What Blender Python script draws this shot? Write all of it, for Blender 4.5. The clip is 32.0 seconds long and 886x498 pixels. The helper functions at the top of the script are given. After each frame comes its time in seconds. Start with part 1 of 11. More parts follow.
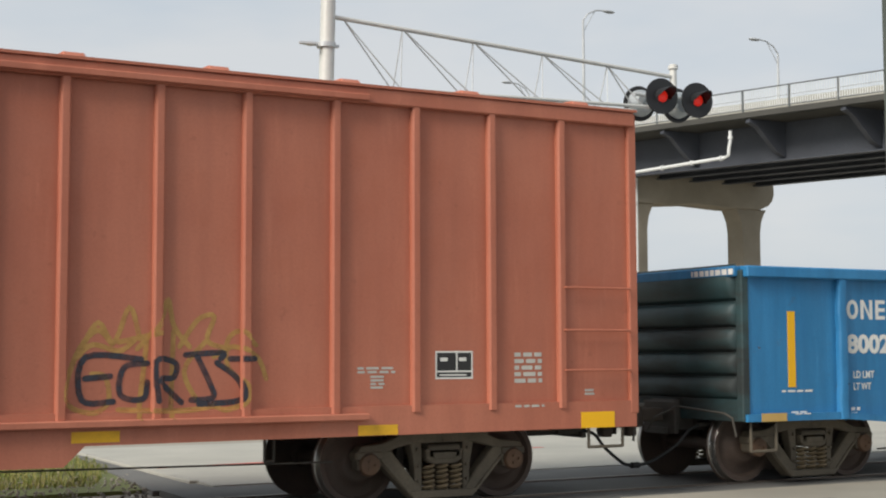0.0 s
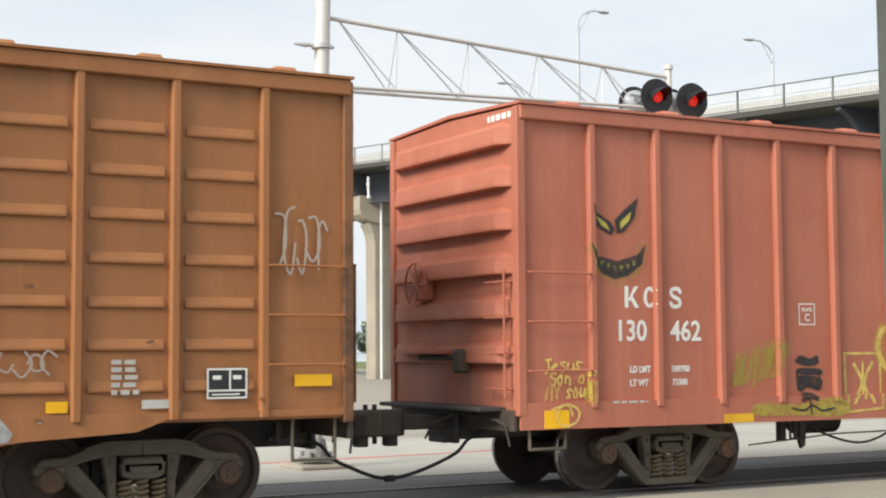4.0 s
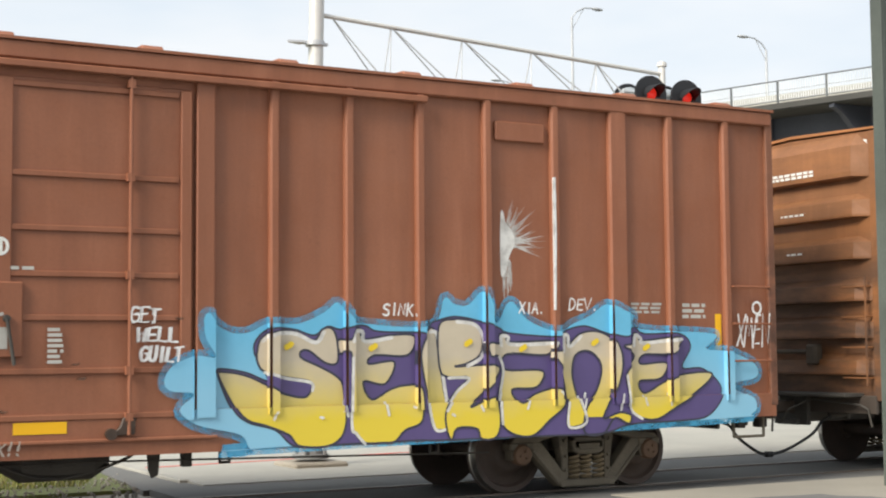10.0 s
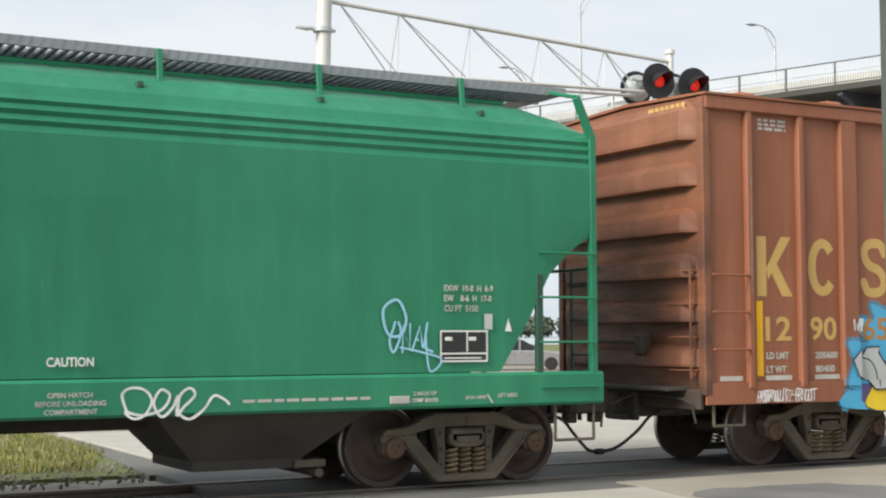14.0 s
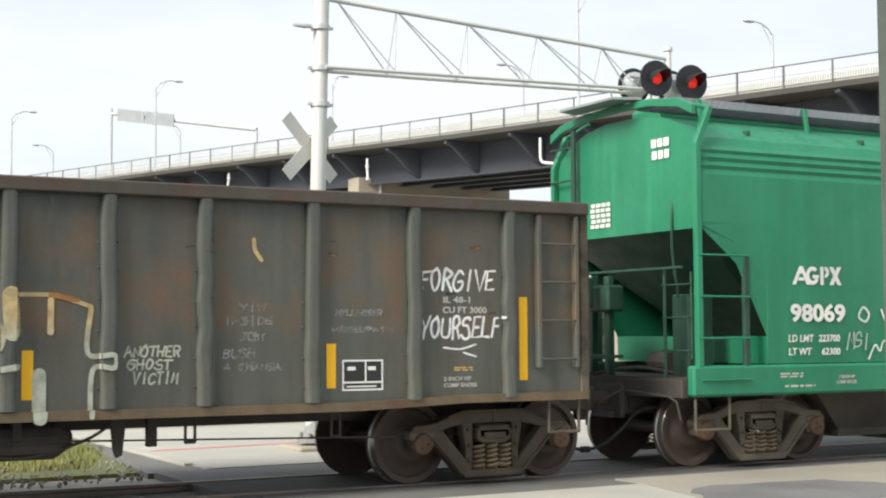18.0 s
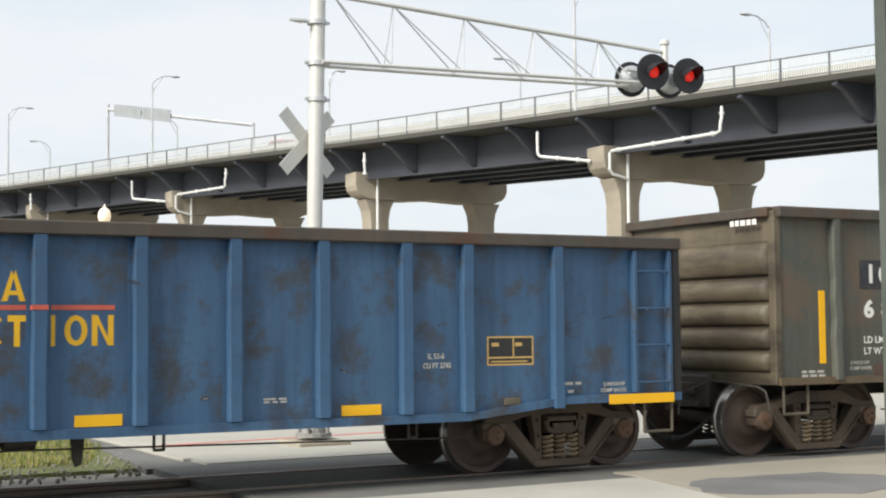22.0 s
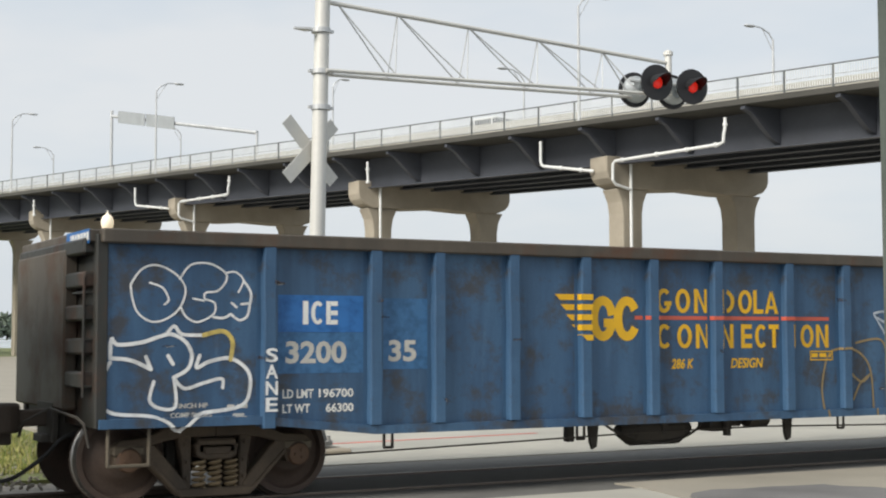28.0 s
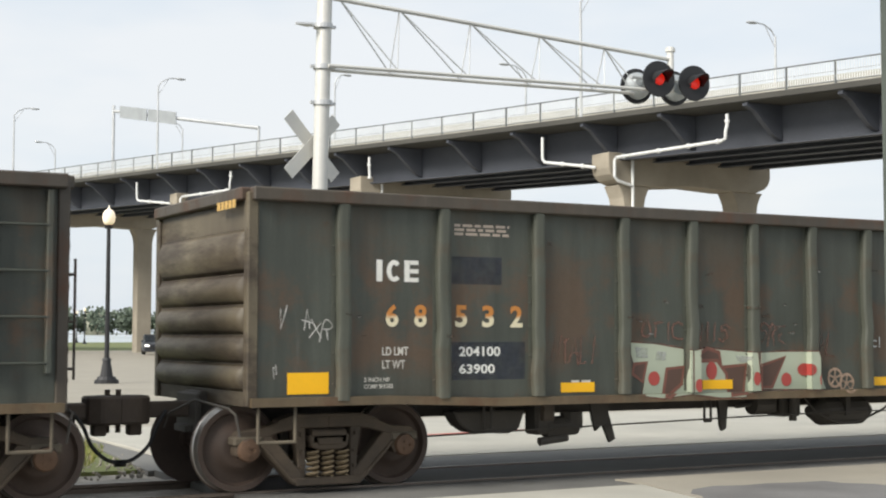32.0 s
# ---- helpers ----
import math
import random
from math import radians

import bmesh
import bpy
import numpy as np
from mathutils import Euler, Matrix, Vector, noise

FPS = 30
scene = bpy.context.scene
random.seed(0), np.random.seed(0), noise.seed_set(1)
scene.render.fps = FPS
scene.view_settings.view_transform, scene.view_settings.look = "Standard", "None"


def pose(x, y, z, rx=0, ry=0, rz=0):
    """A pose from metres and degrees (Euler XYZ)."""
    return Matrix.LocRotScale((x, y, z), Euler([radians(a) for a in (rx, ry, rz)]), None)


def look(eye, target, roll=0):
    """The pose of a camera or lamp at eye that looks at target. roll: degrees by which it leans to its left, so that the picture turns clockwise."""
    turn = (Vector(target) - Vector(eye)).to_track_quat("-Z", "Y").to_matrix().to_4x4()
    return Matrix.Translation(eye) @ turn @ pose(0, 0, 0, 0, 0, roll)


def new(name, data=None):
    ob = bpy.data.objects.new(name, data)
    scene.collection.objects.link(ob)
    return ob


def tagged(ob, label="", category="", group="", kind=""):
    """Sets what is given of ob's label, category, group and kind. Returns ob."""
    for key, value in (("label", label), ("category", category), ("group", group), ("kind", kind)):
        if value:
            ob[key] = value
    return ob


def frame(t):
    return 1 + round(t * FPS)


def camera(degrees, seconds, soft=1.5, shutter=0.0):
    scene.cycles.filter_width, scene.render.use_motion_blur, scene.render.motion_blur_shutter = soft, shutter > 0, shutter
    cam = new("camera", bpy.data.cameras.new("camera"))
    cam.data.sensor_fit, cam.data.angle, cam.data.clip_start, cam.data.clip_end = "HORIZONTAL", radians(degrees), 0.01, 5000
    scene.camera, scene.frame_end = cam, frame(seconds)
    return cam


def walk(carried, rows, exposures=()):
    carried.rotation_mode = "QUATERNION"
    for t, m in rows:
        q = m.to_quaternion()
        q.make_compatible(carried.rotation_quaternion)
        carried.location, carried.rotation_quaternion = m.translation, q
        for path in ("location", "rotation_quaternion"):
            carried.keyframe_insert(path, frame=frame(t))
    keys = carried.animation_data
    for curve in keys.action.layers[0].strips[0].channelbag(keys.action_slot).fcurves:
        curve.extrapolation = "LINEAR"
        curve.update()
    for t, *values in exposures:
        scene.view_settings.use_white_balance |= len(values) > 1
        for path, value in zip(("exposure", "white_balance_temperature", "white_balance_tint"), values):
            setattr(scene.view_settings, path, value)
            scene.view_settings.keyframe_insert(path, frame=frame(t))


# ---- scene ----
# ---- camera ----
CAMERA_ROWS = [
    (0, -28.59, 4.20, -0.20), (0.5, -28.48, 4.16, -0.30), (1, -28.38, 4.28, -0.34),
    (1.5, -28.42, 4.27, -0.40), (2, -28.64, 4.18, -0.33), (2.5, -29.01, 4.12, -0.39),
    (3, -28.82, 4.24, -0.31), (3.5, -28.72, 4.23, -0.33), (5.5, -29.06, 4.21, -0.48),
    (6, -28.87, 3.96, -0.37), (6.5, -29.02, 4.04, -0.43), (7, -28.93, 3.92, -0.58),
    (7.5, -29.02, 4.01, -0.89), (8, -29.15, 4.08, -0.88), (8.5, -28.95, 4.05, -0.66),
    (9, -29.21, 4.01, -0.53), (9.5, -28.91, 4.19, -0.43), (10, -29.01, 4.12, -0.46),
    (10.5, -28.89, 4.06, -0.26), (11, -28.84, 3.91, -0.46), (11.5, -28.88, 3.67, -0.41),
    (12, -28.98, 3.62, -0.44), (12.5, -29.01, 3.63, -0.44), (13, -29.02, 3.55, -0.48),
    (13.5, -28.92, 3.59, -0.52), (14, -28.73, 3.59, -0.17), (14.5, -28.75, 3.62, -0.22),
    (16.5, -28.92, 3.37, -0.27), (17, -28.76, 3.52, -0.27), (17.5, -28.88, 3.39, -0.09),
    (18, -28.81, 3.49, -0.29), (18.5, -28.91, 3.51, -0.38), (19, -28.80, 3.46, -0.49),
    (19.5, -28.76, 3.28, -0.29), (20, -28.81, 3.09, -0.48), (20.5, -29.08, 3.13, -0.62),
    (21, -29.14, 3.40, -0.41), (21.5, -28.84, 3.25, -0.37), (22, -28.91, 3.26, -0.53),
    (22.5, -29.00, 3.39, -0.50), (23, -28.94, 3.45, -0.38), (23.5, -28.75, 3.55, -0.20),
    (24, -28.86, 3.54, -0.25), (24.5, -28.71, 3.34, -0.22), (26.5, -28.83, 3.45, -0.53),
    (27, -29.10, 3.40, -0.47), (27.5, -28.90, 3.52, -0.24), (28, -28.81, 3.63, -0.10),
    (28.5, -28.78, 3.37, -0.17), (29, -28.75, 3.27, -0.14), (29.5, -28.73, 3.27, -0.29),
    (30, -28.98, 3.26, -0.40), (30.5, -28.84, 3.31, -0.25), (31, -28.72, 3.55, -0.05),
    (31.5, -28.86, 3.44, -0.05), (32, -28.75, 3.46, 0.07),
]
TRAIN_ROWS = [(0, 18.63), (1, 22.87), (2, 27.19), (3, 31.57), (3.5, 33.76), (5.5, 42.48), (6, 44.66), (7, 49.03), (8, 53.40), (9, 57.74), (10, 62.09), (11, 66.44), (12, 70.78), (13, 75.17), (14, 79.60), (14.5, 81.77), (16.5, 90.48), (17, 92.70), (18, 97.14), (19, 101.58), (20, 106.02), (21, 110.47), (22, 114.89), (23, 119.33), (24, 123.75), (24.5, 125.98), (26.5, 134.89), (27, 137.12), (28, 141.58), (29, 146.07), (30, 150.52), (31, 154.90), (32, 159.36)]
EYE = (0.0, -14.85, 1.655)
cam = camera(34.92, 32.0, soft=2.05, shutter=0.08)
walk(cam, [(t, pose(*EYE, 90 + pitch, 0, yaw) @ pose(0, 0, 0, 0, 0, roll)) for t, yaw, pitch, roll in CAMERA_ROWS],
     exposures=((0, -0.28), (1, -0.05), (2, 0.07), (3, 0.05), (5.5, 0.32), (8, 0.33), (10, 0.20), (13, 0.08), (17, 0.26), (18, 0.28), (20, 0.18), (22, 0.13), (24, -0.02), (28, -0.10), (29, -0.12), (30, 0.0), (31, 0.08), (32, 0.1)))

# ---- world, sun ----
world = bpy.data.worlds.new("hazy_sky")
scene.world = world
world.use_nodes = True
wn, wl = world.node_tree.nodes, world.node_tree.links
wn.clear()
sky = wn.new("ShaderNodeTexSky")
sky.sky_type, sky.sun_disc = "NISHITA", False
sky.sun_elevation, sky.sun_rotation = radians(37.1), radians(254)
sky.air_density, sky.dust_density = 1.0, 2.5
sky_bg = wn.new("ShaderNodeBackground")
sky_bg.inputs["Strength"].default_value = 0.10
wl.new(sky.outputs[0], sky_bg.inputs["Color"])
cloud_bg = wn.new("ShaderNodeBackground")
cloud_bg.inputs["Strength"].default_value = 1.0
coord = wn.new("ShaderNodeTexCoord")
mapping = wn.new("ShaderNodeMapping")
mapping.inputs["Scale"].default_value = (1.0, 1.0, 3.2)
wl.new(coord.outputs["Generated"], mapping.inputs["Vector"])
cloud_noise = wn.new("ShaderNodeTexNoise")
cloud_noise.inputs["Scale"].default_value = 1.7
cloud_noise.inputs["Detail"].default_value = 5.0
cloud_noise.inputs["Roughness"].default_value = 0.55
wl.new(mapping.outputs[0], cloud_noise.inputs["Vector"])
cloud_ramp = wn.new("ShaderNodeValToRGB")
cloud_ramp.color_ramp.elements[0].position, cloud_ramp.color_ramp.elements[0].color = 0.34, (0.655, 0.77, 0.88, 1)
cloud_ramp.color_ramp.elements[1].position, cloud_ramp.color_ramp.elements[1].color = 0.60, (0.90, 0.925, 0.945, 1)
wl.new(cloud_noise.outputs[0], cloud_ramp.inputs[0])
wl.new(cloud_ramp.outputs[0], cloud_bg.inputs["Color"])
sky_mix = wn.new("ShaderNodeMixShader")
sky_mix.inputs[0].default_value = 0.85
wl.new(sky_bg.outputs[0], sky_mix.inputs[1])
wl.new(cloud_bg.outputs[0], sky_mix.inputs[2])
sky_out = wn.new("ShaderNodeOutputWorld")
wl.new(sky_mix.outputs[0], sky_out.inputs["Surface"])

sun_data = bpy.data.lights.new("sun", "SUN")
sun_data.energy, sun_data.angle, sun_data.color = 4.6, radians(24.0), (1.0, 0.95, 0.87)
sun = new("sun", sun_data)
sun.matrix_world = look((-28.0, -8.0, 22.0), (0, 0, 0))

# ---- materials ----


def base_material(name, rough=0.6, metal=0.0):
    m = bpy.data.materials.new(name)
    m.use_nodes = True
    t = m.node_tree
    b = t.nodes["Principled BSDF"]
    b.inputs["Roughness"].default_value, b.inputs["Metallic"].default_value = rough, metal
    return m, t, b


def tex_vector(t, scale=(1, 1, 1), shift=True):
    c = t.nodes.new("ShaderNodeTexCoord")
    v = t.nodes.new("ShaderNodeMapping")
    v.inputs["Scale"].default_value = scale
    t.links.new(c.outputs["Object"], v.inputs["Vector"])
    if shift:
        info = t.nodes.new("ShaderNodeObjectInfo")
        k = t.nodes.new("ShaderNodeMath")
        k.operation = "MULTIPLY"
        k.inputs[1].default_value = 37.0
        t.links.new(info.outputs["Random"], k.inputs[0])
        t.links.new(k.outputs[0], v.inputs["Location"])
    return v.outputs[0]


def noise_node(t, vec, scale, detail=4.0, rough=0.6):
    n = t.nodes.new("ShaderNodeTexNoise")
    n.inputs["Scale"].default_value, n.inputs["Detail"].default_value, n.inputs["Roughness"].default_value = scale, detail, rough
    t.links.new(vec, n.inputs["Vector"])
    return n.outputs[0]


def ramp(t, fac, lo, hi, a=0.0, b=1.0):
    r = t.nodes.new("ShaderNodeMapRange")
    r.inputs[1].default_value, r.inputs[2].default_value, r.inputs[3].default_value, r.inputs[4].default_value = lo, hi, a, b
    t.links.new(fac, r.inputs[0])
    return r.outputs[0]


def mixed(t, fac, a, b, mode="MIX"):
    n = t.nodes.new("ShaderNodeMix")
    n.data_type, n.blend_type = "RGBA", mode
    for sock, v in ((n.inputs[0], fac), (n.inputs[6], a), (n.inputs[7], b)):
        if hasattr(v, "links"):
            t.links.new(v, sock)
        elif isinstance(v, float):
            sock.default_value = v
        else:
            sock.default_value = (*v, 1)
    return n.outputs[2]


def bumped(t, b, fac, strength, dist):
    n = t.nodes.new("ShaderNodeBump")
    n.inputs["Strength"].default_value, n.inputs["Distance"].default_value = strength, dist
    t.links.new(fac, n.inputs["Height"])
    t.links.new(n.outputs[0], b.inputs["Normal"])


def plain(name, col, rough=0.6, metal=0.0, vary=0.25, scale=6.0, bump=0.25, shift=True):
    """A surface with fine grain and broad stains round one colour."""
    m, t, b = base_material(name, rough, metal)
    v = tex_vector(t, shift=shift)
    broad, fine = noise_node(t, v, scale * 0.18), noise_node(t, v, scale * 6, 3.0)
    c = mixed(t, ramp(t, broad, 0.3, 0.7), [x * (1 - vary) for x in col], [min(1, x * (1 + vary * 0.6)) for x in col])
    c = mixed(t, ramp(t, fine, 0.35, 0.75, 0.0, 0.5), c, [x * (1 - vary) for x in col])
    t.links.new(c, b.inputs["Base Color"])
    t.links.new(ramp(t, broad, 0.3, 0.7, max(0.05, rough - 0.08), min(1, rough + 0.08)), b.inputs["Roughness"])
    if bump:
        bumped(t, b, fine, bump, 0.004)
    return m


def car_paint(name, col, fade, rust=(0.09, 0.035, 0.016), rust_lo=0.66, rust_hi=0.76, grime=0.35, rough=0.55, spot=1.3, chips=0.35, band=None, soft=0.85, along=(1.0, 1.0, 1.0)):
    """Weathered freight car paint: broad fading, upright dirt streaks, rust blotches and fine grain."""
    m, t, b = base_material(name, rough)
    col, fade = [x * 1.14 for x in col], [x * 1.14 for x in fade]
    v = tex_vector(t, shift=False)
    streak_v = tex_vector(t, (1.0, 1.0, 0.10), shift=False)
    broad = noise_node(t, v, 0.45, 3.0)
    streak = noise_node(t, streak_v, 3.2, 5.0, 0.65)
    blotch = noise_node(t, tex_vector(t, along, shift=False), spot, 8.0, 0.68)
    fine = noise_node(t, v, 38.0, 2.0)
    c = mixed(t, ramp(t, broad, 0.32, 0.68), col, fade)
    c = mixed(t, ramp(t, streak, 0.46, 0.72, 0.0, grime), c, [x * 0.55 for x in col])
    c = mixed(t, ramp(t, streak, 0.30, 0.44, 0.35, 0.0), c, [min(1, x * 1.25 + 0.01) for x in fade])
    rusty = ramp(t, blotch, rust_lo, rust_hi, 0.0, soft)
    if band:
        sep = t.nodes.new("ShaderNodeSeparateXYZ")
        t.links.new(v, sep.inputs[0])
        up, down = ramp(t, sep.outputs[2], band[0], band[0] + 0.22, 0.15, 1.0), ramp(t, sep.outputs[2], band[1] - 0.6, band[1], 1.0, 0.35)
        for k in (up, down):
            n = t.nodes.new("ShaderNodeMath")
            n.operation = "MULTIPLY"
            t.links.new(rusty, n.inputs[0])
            t.links.new(k, n.inputs[1])
            rusty = n.outputs[0]
    c = mixed(t, rusty, c, rust)
    c = mixed(t, ramp(t, fine, 0.4, 0.8, 0.0, 0.22), c, [x * 0.6 for x in col])
    chip = noise_node(t, v, 5.5, 6.0, 0.7)
    c = mixed(t, ramp(t, chip, 0.63, 0.69, 0.0, chips), c, [0.55 * x + 0.45 * y for x, y in zip(col, rust)])
    pale = noise_node(t, tex_vector(t, (2.2, 1.0, 0.35), shift=False), 2.4, 7.0, 0.7)
    c = mixed(t, ramp(t, pale, 0.62, 0.74, 0.0, 0.4), c, [min(1, 1.15 * x + 0.03) for x in fade])
    t.links.new(c, b.inputs["Base Color"])
    t.links.new(ramp(t, blotch, 0.45, 0.75, rough, 0.85), b.inputs["Roughness"])
    bumped(t, b, noise_node(t, v, 7.0, 4.0), 0.16, 0.012)
    return m


def spray(name, col, col_low=None, z_lo=0.9, z_hi=1.6, cover=1.0):
    """Sprayed paint with an uneven coat; an optional fade to a second colour lower down."""
    m, t, b = base_material(name, 0.5)
    v = tex_vector(t, shift=False)
    c = mixed(t, ramp(t, noise_node(t, v, 5.0), 0.35, 0.7, 0.0, 0.3), col, [x * 0.72 for x in col])
    if col_low:
        sep = t.nodes.new("ShaderNodeSeparateXYZ")
        t.links.new(v, sep.inputs[0])
        add = t.nodes.new("ShaderNodeMath")
        add.operation = "MULTIPLY_ADD"
        add.inputs[1].default_value = 0.35
        t.links.new(noise_node(t, v, 2.5), add.inputs[0])
        t.links.new(sep.outputs[2], add.inputs[2])
        c = mixed(t, ramp(t, add.outputs[0], z_lo + 0.17, z_hi + 0.17), col_low, c)
    t.links.new(c, b.inputs["Base Color"])
    if cover < 1.0:
        t.links.new(ramp(t, noise_node(t, v, 7.0, 4.0), 0.35, 0.65, cover - 0.22, cover + 0.22), b.inputs["Alpha"])
    return m


def glow(name, col, strength, base=(0.1, 0.1, 0.1)):
    m, t, b = base_material(name, 0.3)
    b.inputs["Base Color"].default_value = (*base, 1)
    b.inputs["Emission Color"].default_value = (*col, 1)
    b.inputs["Emission Strength"].default_value = strength
    return m


M_ASPHALT = plain("asphalt", (0.142, 0.139, 0.128), 0.85, vary=0.3, scale=5, bump=0.5)
# dark colour for unseen near ground, chosen to cut light bounced onto the cars
M_UNSEEN_GROUND = plain("unseen_dark_ground", (0.055, 0.054, 0.052), 0.85, vary=0.3, scale=5, bump=0.5)
M_ASPHALT_OLD = plain("old_asphalt", (0.16, 0.155, 0.15), 0.9, vary=0.3, scale=5, bump=0.5)
M_CONCRETE = plain("road_concrete", (0.39, 0.375, 0.325), 0.85, vary=0.16, scale=4, bump=0.3)
M_CONCRETE_TAN = plain("tan_concrete", (0.295, 0.27, 0.22), 0.85, vary=0.16, scale=4, bump=0.3)
M_PIER = plain("pier_concrete", (0.35, 0.31, 0.245), 0.85, vary=0.22, scale=2.5, bump=0.25)
M_RED_LINE = plain("red_road_paint", (0.55, 0.16, 0.13), 0.7, vary=0.25)
M_GRASS_SOIL = plain("grass_soil", (0.14, 0.16, 0.05), 0.95, vary=0.4, scale=6)
M_LAND = plain("far_ground", (0.36, 0.35, 0.31), 0.9, vary=0.15, scale=0.6)
M_GRAVEL = plain("ballast", (0.30, 0.275, 0.235), 0.95, vary=0.45, scale=14, bump=0.8)
M_RAIL = plain("rail_steel", (0.20, 0.16, 0.13), 0.45, 0.7, vary=0.3)
M_GALV = plain("galvanised_steel", (0.55, 0.56, 0.56), 0.45, 0.35, vary=0.14, scale=5, bump=0.1)
M_MAST = plain("aluminium_mast_paint", (0.62, 0.61, 0.57), 0.5, 0.15, vary=0.14, scale=4, bump=0.1)
M_GIRDER = plain("dark_girder_paint", (0.064, 0.070, 0.086), 0.6, vary=0.3, scale=2)
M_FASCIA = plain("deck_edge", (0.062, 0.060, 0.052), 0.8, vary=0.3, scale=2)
M_RAILING = plain("railing_paint", (0.17, 0.18, 0.18), 0.5, 0.3, vary=0.2)
M_PIPE = plain("white_pipe", (0.72, 0.73, 0.72), 0.45, vary=0.1)
M_BLACK = plain("black_paint", (0.015, 0.015, 0.017), 0.55, vary=0.3)
M_DARK_STEEL = plain("grimy_steel", (0.066, 0.058, 0.048), 0.75, 0.0, vary=0.45, scale=8, bump=0.4)
M_TRUCK = plain("truck_casting", (0.135, 0.112, 0.080), 0.8, 0.0, vary=0.55, scale=8, bump=0.5)
M_TRUCK_RUST = plain("rusty_truck_casting", (0.094, 0.070, 0.048), 0.8, 0.0, vary=0.6, scale=8, bump=0.5)
M_WHEEL = plain("wheel_steel", (0.085, 0.058, 0.044), 0.7, 0.0, vary=0.45, scale=9)
M_CAP = plain("rusty_bearing_cap", (0.135, 0.078, 0.046), 0.75, 0.0, vary=0.5, scale=12)
M_TREAD = plain("bright_wheel_tread", (0.42, 0.40, 0.37), 0.3, 0.9, vary=0.2)
M_HOSE = plain("rubber_hose", (0.018, 0.018, 0.018), 0.8, vary=0.2)
M_POLE = plain("weathered_pole", (0.085, 0.10, 0.085), 0.7, vary=0.35, scale=5)
M_YELLOW = plain("yellow_reflector", (0.85, 0.45, 0.004), 0.6, vary=0.06, bump=0.0)
M_WHITE = plain("white_marking", (0.74, 0.73, 0.68), 0.6, vary=0.15, scale=12, bump=0.0)
M_OFFWHITE = plain("dull_white_marking", (0.50, 0.48, 0.43), 0.6, vary=0.25, scale=12, bump=0.0)
M_TANMARK = plain("tan_marking", (0.56, 0.36, 0.11), 0.6, vary=0.15, bump=0.0)
M_INK = plain("black_marking", (0.02, 0.02, 0.02), 0.6, vary=0.2, bump=0.0)
M_ORANGE_MARK = plain("orange_marking", (0.74, 0.40, 0.015), 0.6, vary=0.25, scale=16, bump=0.0)
M_WATER = plain("river_water", (0.42, 0.47, 0.50), 0.35, vary=0.1, scale=0.1)
M_LEAF_NEAR = plain("tree_leaves", (0.15, 0.215, 0.125), 0.9, vary=0.5, scale=3, bump=0.0)
M_LEAF = plain("far_tree_leaves", (0.17, 0.21, 0.155), 0.9, vary=0.5, scale=3, bump=0.0)

P_RED = car_paint("salmon_red_car_paint", (0.345, 0.105, 0.060), (0.40, 0.138, 0.082), rust_lo=0.74, rust_hi=0.84, grime=0.22)
P_BROWN = car_paint("orange_brown_car_paint", (0.27, 0.105, 0.032), (0.32, 0.130, 0.044), rust_lo=0.72, rust_hi=0.82, grime=0.3)
P_OXIDE = car_paint("oxide_brown_car_paint", (0.215, 0.074, 0.034), (0.265, 0.100, 0.050), rust_lo=0.72, rust_hi=0.82, grime=0.35)
P_GREEN = car_paint("green_car_paint", (0.009, 0.150, 0.072), (0.018, 0.190, 0.095), rust=(0.05, 0.10, 0.05), rust_lo=0.76, rust_hi=0.86, grime=0.3, rough=0.4)
P_GREY = car_paint("sooty_grey_car_paint", (0.040, 0.045, 0.036), (0.060, 0.066, 0.053), rust=(0.112, 0.062, 0.035), rust_lo=0.46, rust_hi=0.58, grime=0.75, spot=1.25, chips=0.8, band=(1.15, 2.8), soft=0.62)
P_GREY_PALE = car_paint("weathered_grey_car_paint", (0.056, 0.060, 0.049), (0.080, 0.084, 0.069), rust=(0.150, 0.090, 0.050), rust_lo=0.41, rust_hi=0.60, grime=0.6, spot=1.25, chips=0.75, band=(1.60, 3.0), soft=0.75)
P_POST_DARK = car_paint("sooty_post_paint", (0.056, 0.060, 0.046), (0.080, 0.085, 0.066), rust=(0.086, 0.058, 0.036), rust_lo=0.52, rust_hi=0.72, grime=0.6, chips=0.6)
P_POST_GREY = car_paint("grey_post_paint", (0.068, 0.073, 0.060), (0.094, 0.100, 0.083), rust=(0.105, 0.072, 0.046), rust_lo=0.56, rust_hi=0.74, grime=0.5, chips=0.5)
P_BLUE = car_paint("worn_blue_car_paint", (0.024, 0.065, 0.134), (0.040, 0.095, 0.172), rust=(0.050, 0.042, 0.033), rust_lo=0.50, rust_hi=0.62, grime=0.8, spot=2.0, chips=1.0, soft=0.78)
P_POST_BLUE = car_paint("blue_post_paint", (0.026, 0.070, 0.142), (0.042, 0.100, 0.178), rust=(0.050, 0.042, 0.033), rust_lo=0.60, rust_hi=0.72, grime=0.6, spot=2.0, chips=0.8)
P_SKYBLUE = car_paint("bright_blue_car_paint", (0.016, 0.150, 0.330), (0.032, 0.195, 0.390), rust=(0.10, 0.09, 0.075), rust_lo=0.62, rust_hi=0.74, grime=0.5)
# bright blue dulled to dark teal: shadow between the cars put into it
P_END_SHADED = car_paint("shaded_teal_end", (0.018, 0.048, 0.052), (0.028, 0.066, 0.070), rust=(0.022, 0.022, 0.020), rust_lo=0.42, rust_hi=0.60, grime=0.5, along=(1.0, 0.3, 1.3))
